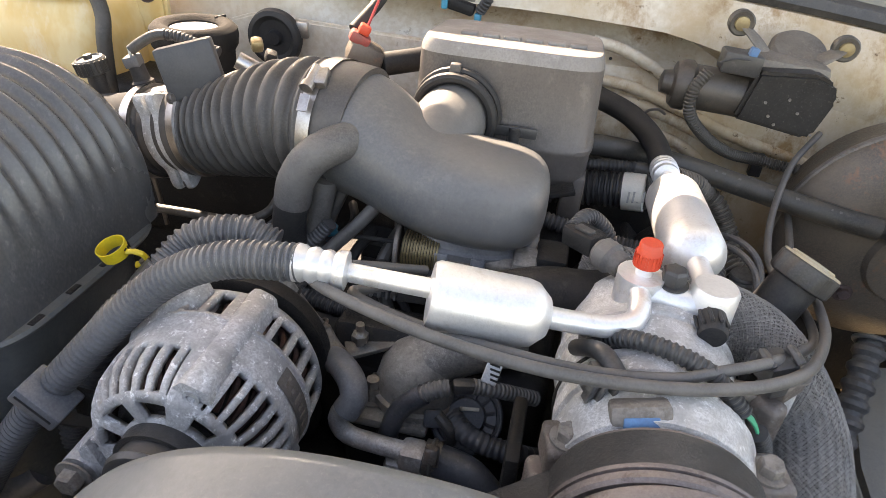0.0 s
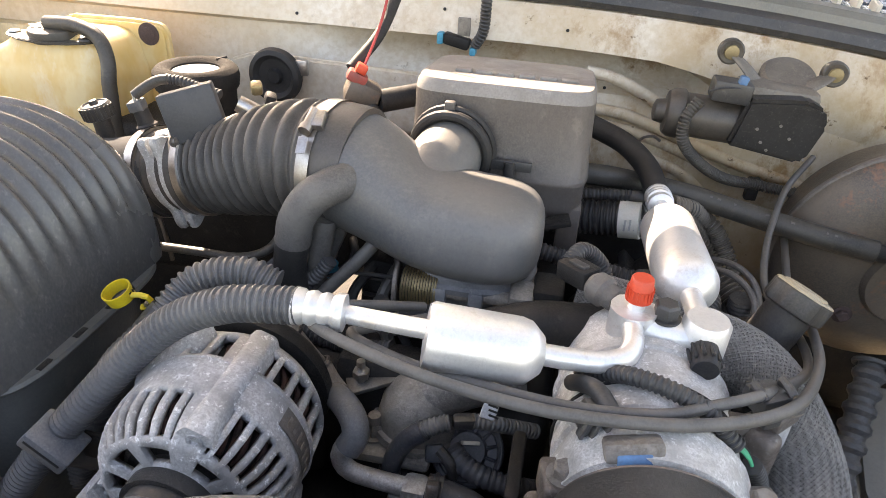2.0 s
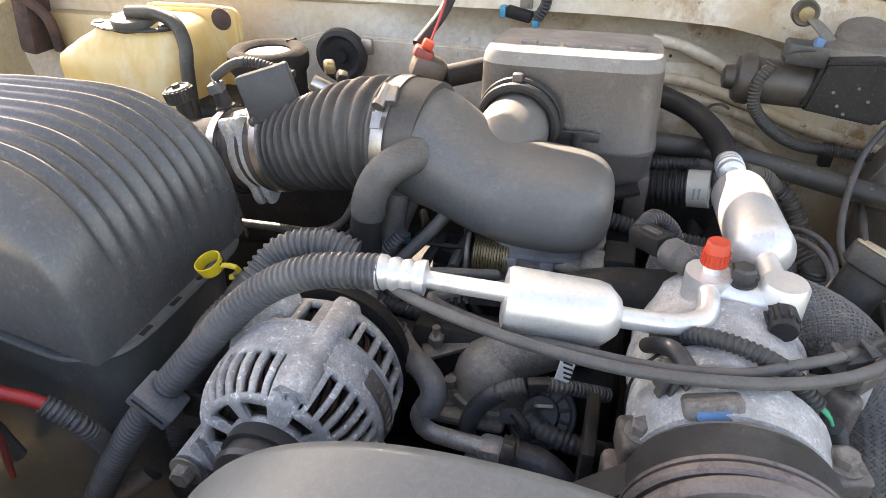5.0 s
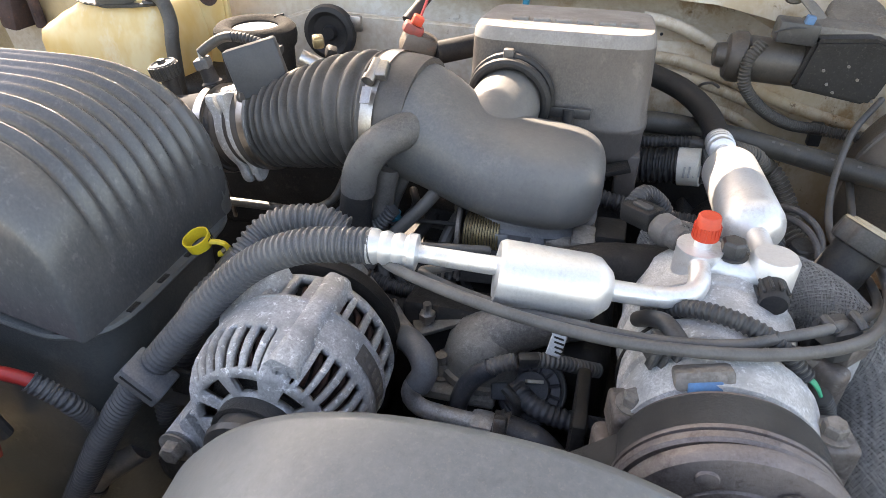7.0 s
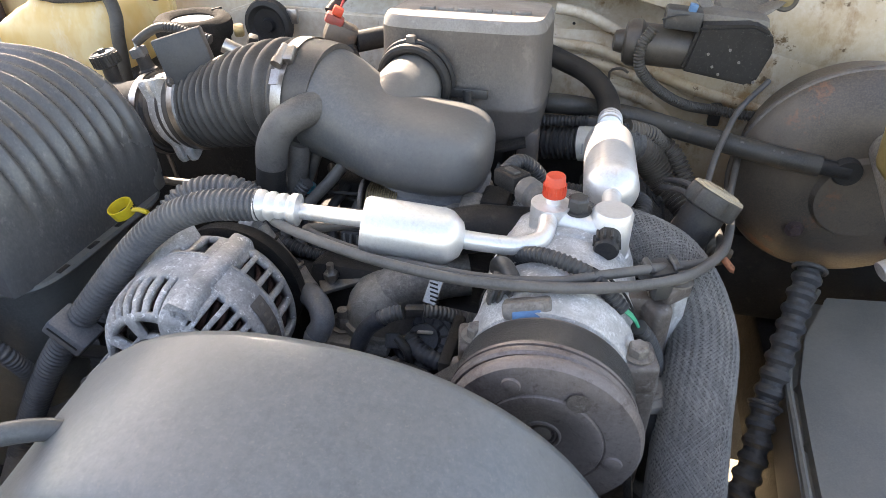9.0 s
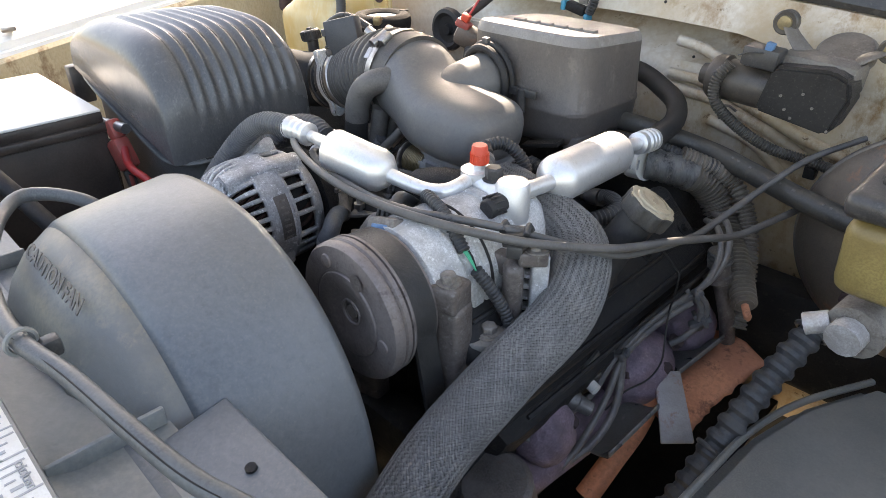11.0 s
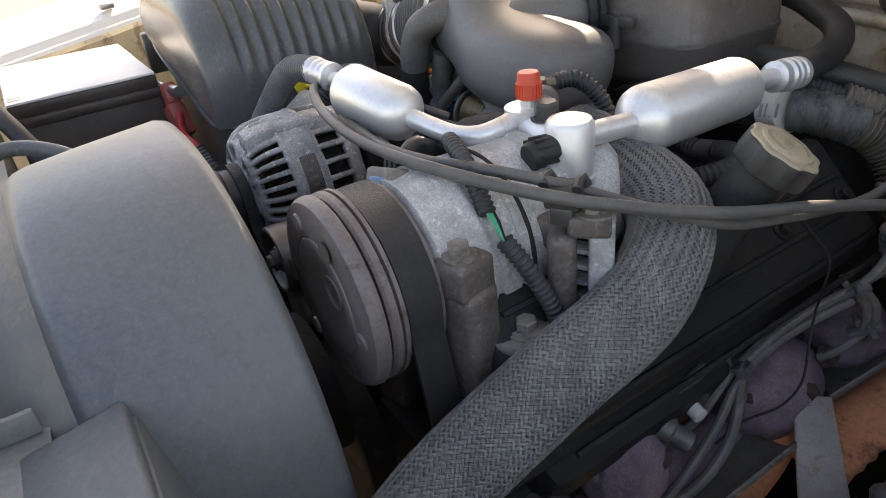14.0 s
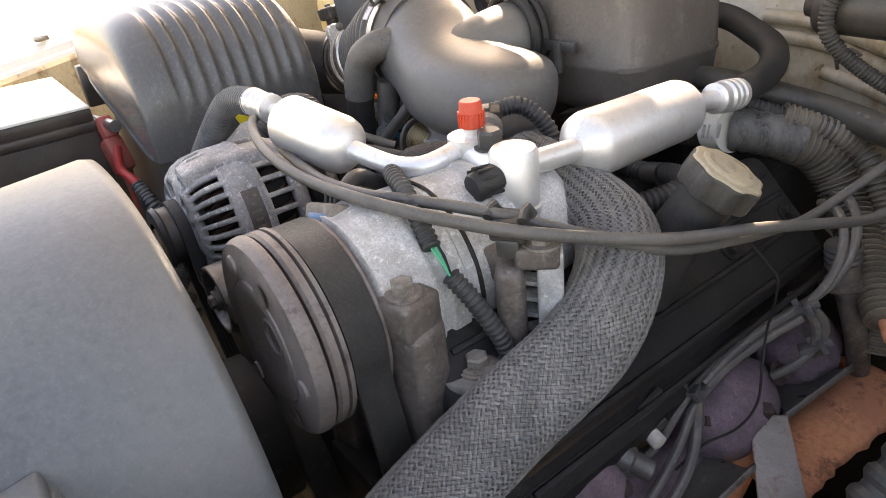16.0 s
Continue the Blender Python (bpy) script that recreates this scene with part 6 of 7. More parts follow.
bp_ = part("plug", lathe([(0, 0.006), (0.001, 0.0078), (0.011, 0.0078), (0.012, 0.0060), (0.016, 0.0055)], (-0.078, 0.510, 1.066), (0.35, 0.25, 0.9), 20), "blue_plastic", bc)
for k in range(3):
    part("rib", ring((-0.0775 + 0.0012 * k, 0.5105 + 0.001 * k, 1.0685 + 0.003 * k), (0.35, 0.25, 0.9), 0.0078, 0.0007, 20, 6), "blue_plastic", bp_)
part("loom", tube([(-0.070, 0.500, 1.090), (-0.080, 0.498, 1.077), (-0.096, 0.494, 1.058), (-0.108, 0.488, 1.020)], 0.0075, 12, pitch=0.004, depth=0.0012), "loom", bc)
part("tube", tube([(-0.018, 0.510, 1.127), (-0.041, 0.496, 1.098), (-0.075, 0.482, 1.060), (-0.100, 0.462, 1.020)], 0.0060, 14), "cable_grey", bc)

# ---- far left corner: washer tank, vacuum pot, horn ----
tk = thing("washer_tank", (-0.50, 0.75, 1.0), "yellowed plastic washer and coolant tank with a black cap", "fluid tank")
bm = bmesh.new()
secs = [superring((cx, 0.768, z), (1, 0, 0), (0, 1, 0), a, b, 4.0, 64) for z, cx, a, b in ((1.00, -0.535, 0.100, 0.055), (1.10, -0.534, 0.106, 0.060), (1.140, -0.534, 0.108, 0.061), (1.152, -0.532, 0.106, 0.060), (1.160, -0.527, 0.099, 0.058), (1.166, -0.522, 0.092, 0.056), (1.174, -0.516, 0.085, 0.055), (1.182, -0.508, 0.075, 0.053), (1.190, -0.503, 0.066, 0.050), (1.197, -0.500, 0.056, 0.046), (1.201, -0.499, 0.040, 0.038))]
loft(secs, bm)
part("body", bm, "tank", tk)
outline = [(-0.575, 1.06), (-0.394, 1.03), (-0.394, 1.185)] + arc_points(-0.410, 1.192, 0.016, 0, 90) + [(-0.44, 1.210), (-0.53, 1.209), (-0.555, 1.195)]
part("flange", plate(outline, 0.014, "y", 0.796, 0.004), "tank", tk)
part("flange_bolt", hexbolt((-0.4185, 0.796, 1.194), (0, -1, 0), 0.0095, 0.003), "rust_dark", tk)
capt = part("cap", lathe([(-0.004, 0.024), (-0.003, 0.0295), (0.007, 0.0305), (0.010, 0.029), (0.0115, 0.024), (0.012, 0.004)], (-0.502, 0.735, 1.198), (0, -0.1, 1), 40), "hose_black", tk, "flat black snap cap")
part("cap_flange", plate([(-0.571, 0.733), (-0.562, 0.722), (-0.535, 0.708), (-0.50, 0.701), (-0.468, 0.708), (-0.452, 0.718), (-0.443, 0.730), (-0.450, 0.742), (-0.470, 0.756), (-0.50, 0.768), (-0.535, 0.762), (-0.56, 0.745)], 0.003, "z", 1.194, 0.001), "hose_black", capt)
part("cap_eye", ring((-0.559, 0.733, 1.198), (0, 0, 1), 0.0055, 0.0016, 20, 8), "steel", capt)
part("cap_hook", ring((-0.452, 0.726, 1.1985), (0, 0, 1), 0.0085, 0.0026, 20, 8), "hose_black", capt)
for k in range(3):
    part("cap_mark", rbox((-0.522 + 0.008 * k, 0.722 + 0.002 * k, 1.2112), (0.005, 0.005, 0.001), 0.0003, (0, 0, 20)), "label_paper", capt)
part("hose", tube([(-0.505, 0.728, 1.213), (-0.485, 0.726, 1.2145), (-0.4626, 0.724, 1.2145), (-0.4327, 0.718, 1.2055), (-0.4190, 0.710, 1.182), (-0.4160, 0.700, 1.154), (-0.4160, 0.695, 1.10), (-0.414, 0.69, 1.03)], 0.0085, 16), "hose_black", tk)
wc = thing("filler_stub", (-0.362, 0.600, 1.11), "black ridged screw cap on a stub pipe behind the canister", "cap")
fcap_ = part("cap", lathe([(-0.016, 0.0130), (-0.015, 0.0150), (-0.002, 0.0152), (0, 0.0135), (0.0005, 0.0115), (-0.001, 0.0105), (-0.0005, 0.0045), (0.0035, 0.0040), (0.004, 0.001)], (-0.3590, 0.600, 1.1700), (-0.20, -0.1, 1), 32), "black_plastic", wc)
for k in range(20):
    a = 2 * math.pi * k / 20
    part("grip_rib", tube([V((-0.3562 + 0.0151 * math.cos(a), 0.6014 + 0.0151 * math.sin(a), 1.1555 + 0.003 * math.cos(a))), V((-0.3586 + 0.0153 * math.cos(a), 0.6002 + 0.0153 * math.sin(a), 1.1675 + 0.003 * math.cos(a)))], 0.0011, 6, straight=True), "hose_black", fcap_)
part("stem", tube([(-0.350, 0.602, 1.09), (-0.3560, 0.6015, 1.158)], 0.009, 12, straight=True), "black_plastic", wc)
vp = thing("vacuum_canister", (-0.303, 0.705, 1.05), "black foam ring round a grey vacuum canister", "canister")
part("can", lathe([(0, 0.036), (0.056, 0.036), (0.060, 0.034), (0.061, 0.002)], (-0.303, 0.705, 1.115), (0, 0, 1), 36), "hose_black", vp)
part("lid", lathe([(0, 0.030), (0.003, 0.029), (0.004, 0.002)], (-0.303, 0.705, 1.180), (0, 0, 1), 36), "lid_grey", vp, "pale grey lid")
part("foam_ring", loft([superring((-0.303, 0.705, z), (1, 0, 0), (0, 1, 0), a, a, 2.0, 48) for z, a in ((1.120, 0.041), (1.160, 0.0425), (1.166, 0.0465), (1.176, 0.0480), (1.184, 0.0470), (1.1885, 0.0425), (1.1895, 0.037), (1.1885, 0.031), (1.185, 0.0265), (1.178, 0.026))], caps=False), "foam_black", vp, "black foam ring")
part("foam_seam", rbox((-0.290, 0.742, 1.1888), (0.002, 0.016, 0.003), 0.0005, (0, 0, -20)), "engine_dark", vp)
hn = thing("firewall_grommet", (-0.255, 0.80, 1.12), "round black grommet cup on the firewall", "grommet")
part("cup", lathe([(0, 0.034), (-0.006, 0.036), (-0.014, 0.034), (-0.016, 0.028), (-0.010, 0.022), (-0.008, 0.010), (-0.014, 0.008), (-0.014, 0.001)], (-0.258, 0.822, 1.152), (0, 1, 0), 36), "dark_rubber", hn)
rcn = thing("jump_terminal", (-0.11, 0.70, 1.12), "red plastic terminal cap on a dark cable junction", "terminal")
part("cap", rbox((-0.106, 0.692, 1.199), (0.022, 0.017, 0.012), 0.003, (0, 28, 20)), "red_boot", rcn)
part("cap_lug", rbox((-0.100, 0.690, 1.209), (0.012, 0.012, 0.010), 0.002, (0, 28, 20)), "red_plastic", rcn)
part("boot", rbox((-0.103, 0.70, 1.180), (0.040, 0.034, 0.030), 0.009, (0, 25, 20)), "booster_paint", rcn)
part("cable", tube([(-0.115, 0.70, 1.205), (-0.095, 0.74, 1.235), (-0.085, 0.78, 1.275), (-0.08, 0.80, 1.31)], 0.0065, 12), "dark_rubber", rcn)
part("red_lead", tube([(-0.10, 0.69, 1.205), (-0.088, 0.72, 1.25), (-0.08, 0.74, 1.30), (-0.075, 0.76, 1.35)], 0.0016, 6), "red_wire", rcn)
part("cable", tube([(-0.085, 0.70, 1.172), (-0.04, 0.74, 1.175), (0.0, 0.78, 1.180), (0.06, 0.81, 1.18)], 0.0125, 16), "dark_rubber", rcn)
part("cable", tube([(-0.09, 0.69, 1.165), (-0.07, 0.66, 1.14), (-0.06, 0.62, 1.10)], 0.010, 12, pitch=0.005, depth=0.001), "loom_dark", rcn)
fwp = thing("cowl_connector", (-0.03, 0.85, 1.2), "small dark connector block with teal plugs on the cowl", "connector")
part("block", rbox((-0.03, 0.858, 1.208), (0.034, 0.016, 0.014), 0.003, (0, 12, 0)), "engine_dark", fwp)
part("plug", rbox((-0.05, 0.855, 1.211), (0.008, 0.014, 0.014), 0.002), "blue_plastic", fwp)
part("plug", rbox((-0.008, 0.855, 1.198), (0.008, 0.014, 0.010), 0.002), "blue_plastic", fwp)
part("bracket", rbox((-0.022, 0.862, 1.225), (0.016, 0.004, 0.022), 0.001), "dirty_cast", fwp)
part("loom", tube([(-0.006, 0.855, 1.205), (0.004, 0.850, 1.225), (0.006, 0.845, 1.26), (0.004, 0.85, 1.32)], 0.007, 12, pitch=0.0045, depth=0.001), "loom_dark", fwp)
single("firewall_stud", rbox((-0.222, 0.818, 1.165), (0.016, 0.008, 0.020), 0.002), "steel", "small square steel nut plate on the firewall", "nut")

# ---- wiper motor ----
wm = thing("wiper_motor", (0.30, 0.80, 1.13), "dusty black wiper motor and gearbox bolted to the firewall", "wiper motor")
part("motor", lathe([(0, 0.006), (0.002, 0.012), (0.012, 0.014), (0.014, 0.023), (0.020, 0.027), (0.030, 0.0275), (0.034, 0.024), (0.095, 0.024)], (0.212, 0.780, 1.172), (1, 0, -0.05), 32), "wiper_dark", wm)
part("gearbox", plate([(0.292, 1.150), (0.303, 1.202), (0.362, 1.206), (0.380, 1.198), (0.386, 1.180), (0.375, 1.142), (0.368, 1.138)], 0.040, "y", 0.750, 0.004), "wiper_cover", wm, "flat black gearbox cover")
part("housing", rbox((0.338, 0.795, 1.190), (0.085, 0.050, 0.042), 0.010, (0, 3, 0)), "wiper_brown", wm)
part("dome", lathe([(0, 0.030), (0.012, 0.030), (0.016, 0.026), (0.017, 0.004)], (0.352, 0.822, 1.204), (0, -0.5, 1), 32), "wiper_brown", wm)
for p, q in (((0.285, 0.815, 1.236), (0.32, 0.80, 1.205)), ((0.396, 0.815, 1.222), (0.365, 0.80, 1.205))):
    part("arm", tube([p, ((p[0] + q[0]) / 2, 0.800, (p[2] + q[2]) / 2 + 0.002), q], lambda f_: 0.0075 + 0.004 * f_, 12, flat=0.28), "wiper_brown", wm)
    part("grommet", lathe([(0, 0.006), (-0.001, 0.0120), (0.001, 0.0138), (0.009, 0.0138), (0.010, 0.004)], V(p) + V((0, -0.008, 0)), (0, 1, 0), 28), "loom_warm", wm)
    part("grommet_bolt", lathe([(-0.004, 0.002), (-0.003, 0.0075), (0.002, 0.0085)], V(p) + V((0, -0.008, 0)), (0, 1, 0), 16), "wiper_brass", wm)
part("connector", rbox((0.285, 0.765, 1.206), (0.040, 0.028, 0.022), 0.003, (0, 4, 0)), "black_plastic", wm)
part("plug", rbox((0.293, 0.756, 1.219), (0.009, 0.008, 0.010), 0.0015, (0, 10, 0)), "pale_blue", wm, "blue connector lock")
for p in ((0.318, 0.7495, 1.172), (0.325, 0.7495, 1.158), (0.352, 0.7495, 1.165), (0.372, 0.7495, 1.144), (0.340, 0.7495, 1.178), (0.333, 0.7495, 1.150)):
    part("screw", hexbolt(p, (0, -1, 0), 0.0012, 0.0012, 1.3), "dirty_cast", wm)
part("loom", tube([(0.255, 0.755, 1.195), (0.244, 0.750, 1.175), (0.248, 0.752, 1.148), (0.275, 0.77, 1.118), (0.31, 0.79, 1.096), (0.352, 0.812, 1.084), (0.40, 0.80, 1.085), (0.44, 0.79, 1.10)], 0.0068, 12, pitch=0.0036, depth=0.0011), "loom_warm", wm)
part("loom_clip", rbox((0.352, 0.818, 1.076), (0.014, 0.012, 0.028), 0.002), "engine_dark", wm)
part("wire", tube([(0.262, 0.752, 1.206), (0.275, 0.748, 1.212), (0.29, 0.748, 1.213)], 0.0009, 6), "loom_dark", wm)

# ---- heater hoses and looms at the firewall ----
hf = thing("heater_hose", (0.28, 0.72, 1.05), "long black rubber heater hose along the firewall", "hose")
HP = [(0.06, 0.745, 1.09), (0.15, 0.725, 1.108), (0.205, 0.735, 1.101), (0.240, 0.748, 1.092), (0.274, 0.745, 1.088), (0.311, 0.734, 1.084), (0.372, 0.712, 1.080), (0.420, 0.702, 1.0755), (0.452, 0.696, 1.0735)]
part("rubber", tube(HP, 0.0120, 16), "hose_black", hf)
for k, p in enumerate(curve_points(HP, 0.0085)):
    if 0.262 < p.x < 0.42 and k % 7 in (0, 1, 3):
        part("print_bar", rbox(p + V((0, -0.0080, 0.0091)), (0.0018 + 0.0010 * (k % 3), 0.0006, 0.0022), 0, (-42, 6, -12)), "pale_print", hf)
hf2 = thing("wiring_sleeve", (0.2, 0.68, 1.08), "thin black corrugated loom beside the heater hose", "wiring sleeve")
part("sleeve", tube([(0.05, 0.68, 1.10), (0.13, 0.69, 1.098), (0.20, 0.69, 1.104), (0.225, 0.696, 1.100), (0.250, 0.710, 1.090)], 0.0065, 12, pitch=0.0042, depth=0.001), "loom_dark", hf2)
part("tape_band", tube([(0.198, 0.690, 1.1038), (0.212, 0.6875, 1.1033)], 0.0072, 14, straight=True), "black_plastic", hf2)
lb = thing("main_harness", (0.25, 0.66, 1.0), "thick black corrugated harness sleeve with a white label", "wiring sleeve")
part("sleeve", tube([(0.06, 0.69, 1.060), (0.127, 0.691, 1.069), (0.192, 0.682, 1.079)], 0.0190, 24, pitch=0.0060, depth=0.0030), "loom_dark", lb)
part("tape_wrap", tube([(0.208, 0.684, 1.0805), (0.225, 0.691, 1.0795), (0.243, 0.704, 1.0740), (0.252, 0.712, 1.0690)], lambda f_: 0.0198 + 0.0007 * math.sin(34 * f_), 24, step=0.0015), "tape_silver", lb, "worn silvery tape wrap")
part("loop", tube([(0.250, 0.710, 1.0700), (0.262, 0.724, 1.0600), (0.278, 0.733, 1.0400), (0.296, 0.728, 1.0160), (0.320, 0.706, 0.998), (0.345, 0.678, 0.983), (0.370, 0.643, 0.970)], lambda f_: 0.0196 - 0.006 * f_ * f_, 24, pitch=0.0058, depth=0.0038), "loom_dusty", lb, "dusty brown corrugated loop")
part("label", tube([(0.190, 0.6825, 1.0785), (0.200, 0.681, 1.080), (0.212, 0.678, 1.082)], 0.0205, 24, straight=True), "label_paper", lb, "white paper label band")
for k in range(4):
    part("label_bar", rbox((0.194 + 0.005 * k, 0.6606, 1.082 + 0.001 * k), (0.002, 0.001, 0.012), 0, (-10, 0, 0)), "ink", lb)
part("frayed_end", tube([(0.368, 0.645, 0.972), (0.380, 0.631, 0.964), (0.381, 0.632, 0.965)], 0.0042, 12), "rust", lb, "orange wire ends at the sleeve mouth")
lc = thing("wiring_sleeve", (0.16, 0.55, 1.05), "black corrugated branch loom behind the silencer can", "wiring sleeve")
part("sleeve", tube([(0.11, 0.58, 1.085), (0.16, 0.575, 1.078), (0.20, 0.57, 1.075), (0.235, 0.56, 1.085), (0.26, 0.53, 1.09), (0.245, 0.49, 1.085)], 0.0085, 14, pitch=0.0045, depth=0.0012), "loom_dark", lc)
part("tape_band", tube([(0.205, 0.5688, 1.0755), (0.222, 0.5645, 1.0800)], 0.0094, 16, straight=True), "black_plastic", lc)
le = thing("wiring_sleeve", (0.30, 0.60, 1.05), "black corrugated loom beside the main harness", "wiring sleeve")
part("sleeve", tube([(0.240, 0.704, 1.094), (0.270, 0.727, 1.079), (0.289, 0.742, 1.062), (0.304, 0.741, 1.050), (0.324, 0.733, 1.020), (0.338, 0.715, 0.993), (0.350, 0.695, 0.965), (0.36, 0.67, 0.92)], 0.0110, 16, pitch=0.0052, depth=0.0019), "loom_dusty", le)
part("tape_band", tube([(0.262, 0.7215, 1.0835), (0.273, 0.7295, 1.0770)], 0.0104, 16, straight=True), "black_plastic", le)

# ---- brake booster and master cylinder ----
bo = thing("brake_booster", (0.525, 0.74, 0.9), "rusty dark round brake booster on the firewall", "brake booster")
part("shell", lathe([(0, 0.030), (0.001, 0.048), (0.008, 0.052), (0.010, 0.080), (0.016, 0.096), (0.028, 0.118), (0.040, 0.128), (0.046, 0.1335), (0.056, 0.1355), (0.066, 0.1335), (0.070, 0.128), (0.11, 0.12)], (0.506, 0.695, 1.036), (0, 1, 0.08), 56), "booster_paint", bo)
part("rim", ring((0.506, 0.748, 1.040), (0, 1, 0.08), 0.1335, 0.0042, 72, 8), "dark_steel", bo)
valve = part("check_valve", lathe([(0, 0.014), (0.004, 0.016), (0.012, 0.016), (0.014, 0.012), (0.024, 0.012)], (0.480, 0.690, 1.070), (0, 1, 0), 28), "dark_rubber", bo, "black vacuum check valve")
part("stub", tube([(0.446, 0.696, 1.074), (0.482, 0.696, 1.070)], 0.009, 16, straight=True), "dark_rubber", valve)
for x_, z_ in ((0.452, 0.985), (0.560, 0.985), (0.505, 1.092)):
    part("shell_bolt", hexbolt((x_, 0.708, z_), (0, -1, 0), 0.007, 0.007), "rust_dark", bo)
mc = thing("master_cylinder", (0.50, 0.53, 1.02), "aluminium brake master cylinder with a yellowed reservoir", "master cylinder")
part("body", tube([(0.495, 0.475, 1.040), (0.505, 0.55, 1.048), (0.520, 0.68, 1.060)], 0.022, 20), "dirty_cast", mc)
part("reservoir", rbox((0.502, 0.530, 1.104), (0.062, 0.135, 0.062), 0.012, (0, 0, 0), 3, None, 1.08), "tank_clear", mc, "yellowed translucent reservoir")
part("lid", rbox((0.502, 0.530, 1.146), (0.076, 0.150, 0.020), 0.008, (0, 0, 0), 3), "black_plastic", mc, "black reservoir lid")
part("lid_top", rbox((0.502, 0.535, 1.159), (0.05, 0.10, 0.010), 0.004), "black_plastic", mc)
part("port", tube([(0.478, 0.48, 1.040), (0.462, 0.475, 1.032)], 0.009, 12, straight=True), "pipe_steel", mc)
part("port", tube([(0.494, 0.475, 1.040), (0.492, 0.462, 1.038)], 0.014, 12, straight=True), "pipe_steel", mc)
mc.location = V(mc.location) + V((-0.004, 0.020, 0.040))

# ---- battery side ----
ba = thing("battery", (-0.43, 0.175, 0.95), "black car battery with a sunlit white lid", "battery")
part("case", rbox((-0.430, 0.176, 1.030), (0.245, 0.158, 0.168), 0.006), "battery_case", ba)
part("rim", rbox((-0.430, 0.176, 1.108), (0.252, 0.165, 0.012), 0.003), "battery_case", ba)
part("lid_skirt", rbox((-0.430, 0.176, 1.1205), (0.244, 0.155, 0.014), 0.002), "battery_case", ba)
part("lid", rbox((-0.430, 0.176, 1.1290), (0.243, 0.154, 0.0034), 0.0012), "white_top", ba, "white lid")
part("side_groove", rbox((-0.430, 0.0958, 1.098), (0.236, 0.003, 0.004), 0.001), "engine_dark", ba)
part("side_rib", rbox((-0.430, 0.0950, 1.090), (0.238, 0.005, 0.004), 0.001), "battery_case", ba)
for k in range(2):
    part("lid_mark", rbox((-0.335 + 0.012 * k, 0.108, 1.1312), (0.008, 0.012, 0.0012), 0.0004, (0, 0, 20), 1), "steel", ba)
bt = thing("battery_terminal", (-0.300, 0.26, 1.06), "red battery cable terminal with a corroded bolt", "battery terminal")
part("boot", rbox((-0.296, 0.262, 1.072), (0.028, 0.022, 0.042), 0.006, (0, -25, 10)), "red_boot", bt)
part("boot", rbox((-0.304, 0.262, 1.103), (0.018, 0.018, 0.026), 0.005, (0, -25, 10)), "red_boot", bt)
part("bolt", tube([(-0.345, 0.256, 1.106), (-0.280, 0.268, 1.108)], 0.0068, 12, straight=True), "steel", bt)
part("lead", tube([(-0.290, 0.262, 1.045), (-0.288, 0.262, 1.0), (-0.298, 0.262, 0.95)], 0.0028, 10), "red_boot", bt)
part("lead", tube([(-0.315, 0.262, 1.085), (-0.312, 0.268, 1.03), (-0.30, 0.275, 0.96)], 0.007, 10), "grey_rubber", bt)
fl2 = thing("positive_cable", (-0.40, 0.30, 0.90), "red positive cable running into a corrugated sleeve", "cable")
part("lead", tube([(-0.362, 0.279, 1.060), (-0.345, 0.273, 1.046), (-0.320, 0.270, 1.042), (-0.303, 0.273, 1.038), (-0.287, 0.276, 1.032), (-0.278, 0.279, 1.020)], 0.0055, 12), "red_wire", fl2)
part("sleeve", tube([(-0.289, 0.2755, 1.0325), (-0.280, 0.2785, 1.022), (-0.268, 0.284, 1.003), (-0.276, 0.300, 0.965), (-0.296, 0.316, 0.930), (-0.310, 0.330, 0.869), (-0.315, 0.328, 0.834), (-0.330, 0.310, 0.815), (-0.36, 0.29, 0.80)], 0.0084, 14, pitch=0.0045, depth=0.0013), "loom", fl2)
ch = thing("coolant_hose", (-0.40, 0.10, 0.85), "fat black coolant hose low beside the battery", "hose")
part("rubber", tube([(-0.36, 0.26, 0.70), (-0.34, 0.27, 0.80), (-0.31, 0.30, 0.87), (-0.27, 0.33, 0.90)], 0.014, 16), "dusty_blue", ch)
part("lower_hose", tube([(-0.50, 0.26, 0.80), (-0.42, 0.25, 0.84), (-0.36, 0.25, 0.82), (-0.33, 0.24, 0.74)], 0.013, 16), "dusty_blue", ch)
part("clamp", ring((-0.31, 0.30, 0.87), (0.5, 0.5, 0.7), 0.0145, 0.0022, 24, 6), "boot_metal", ch)
rp = thing("radiator_filler", (-0.40, 0.045, 1.10), "black pressure cap on the radiator filler neck", "radiator cap")
part("cap", lathe([(0, 0.026), (0.002, 0.0295), (0.012, 0.0295), (0.014, 0.0275), (0.0145, 0.018), (0.017, 0.016), (0.0175, 0.003)], (-0.383, 0.052, 1.122), (0, 0, 1), 36), "dark_rubber", rp)
part("neck", lathe([(0, 0.016), (0.022, 0.016)], (-0.383, 0.052, 1.101), (0, 0, 1), 24), "steel", rp)
part("cover", rbox((-0.325, 0.062, 1.116), (0.12, 0.03, 0.014), 0.004, (0, 0, -8)), "black_plastic", rp)
part("hose", tube([(-0.365, 0.065, 1.128), (-0.33, 0.085, 1.130), (-0.28, 0.10, 1.115), (-0.23, 0.12, 1.08), (-0.19, 0.14, 1.04)], 0.0095, 14), "dark_rubber", rp)

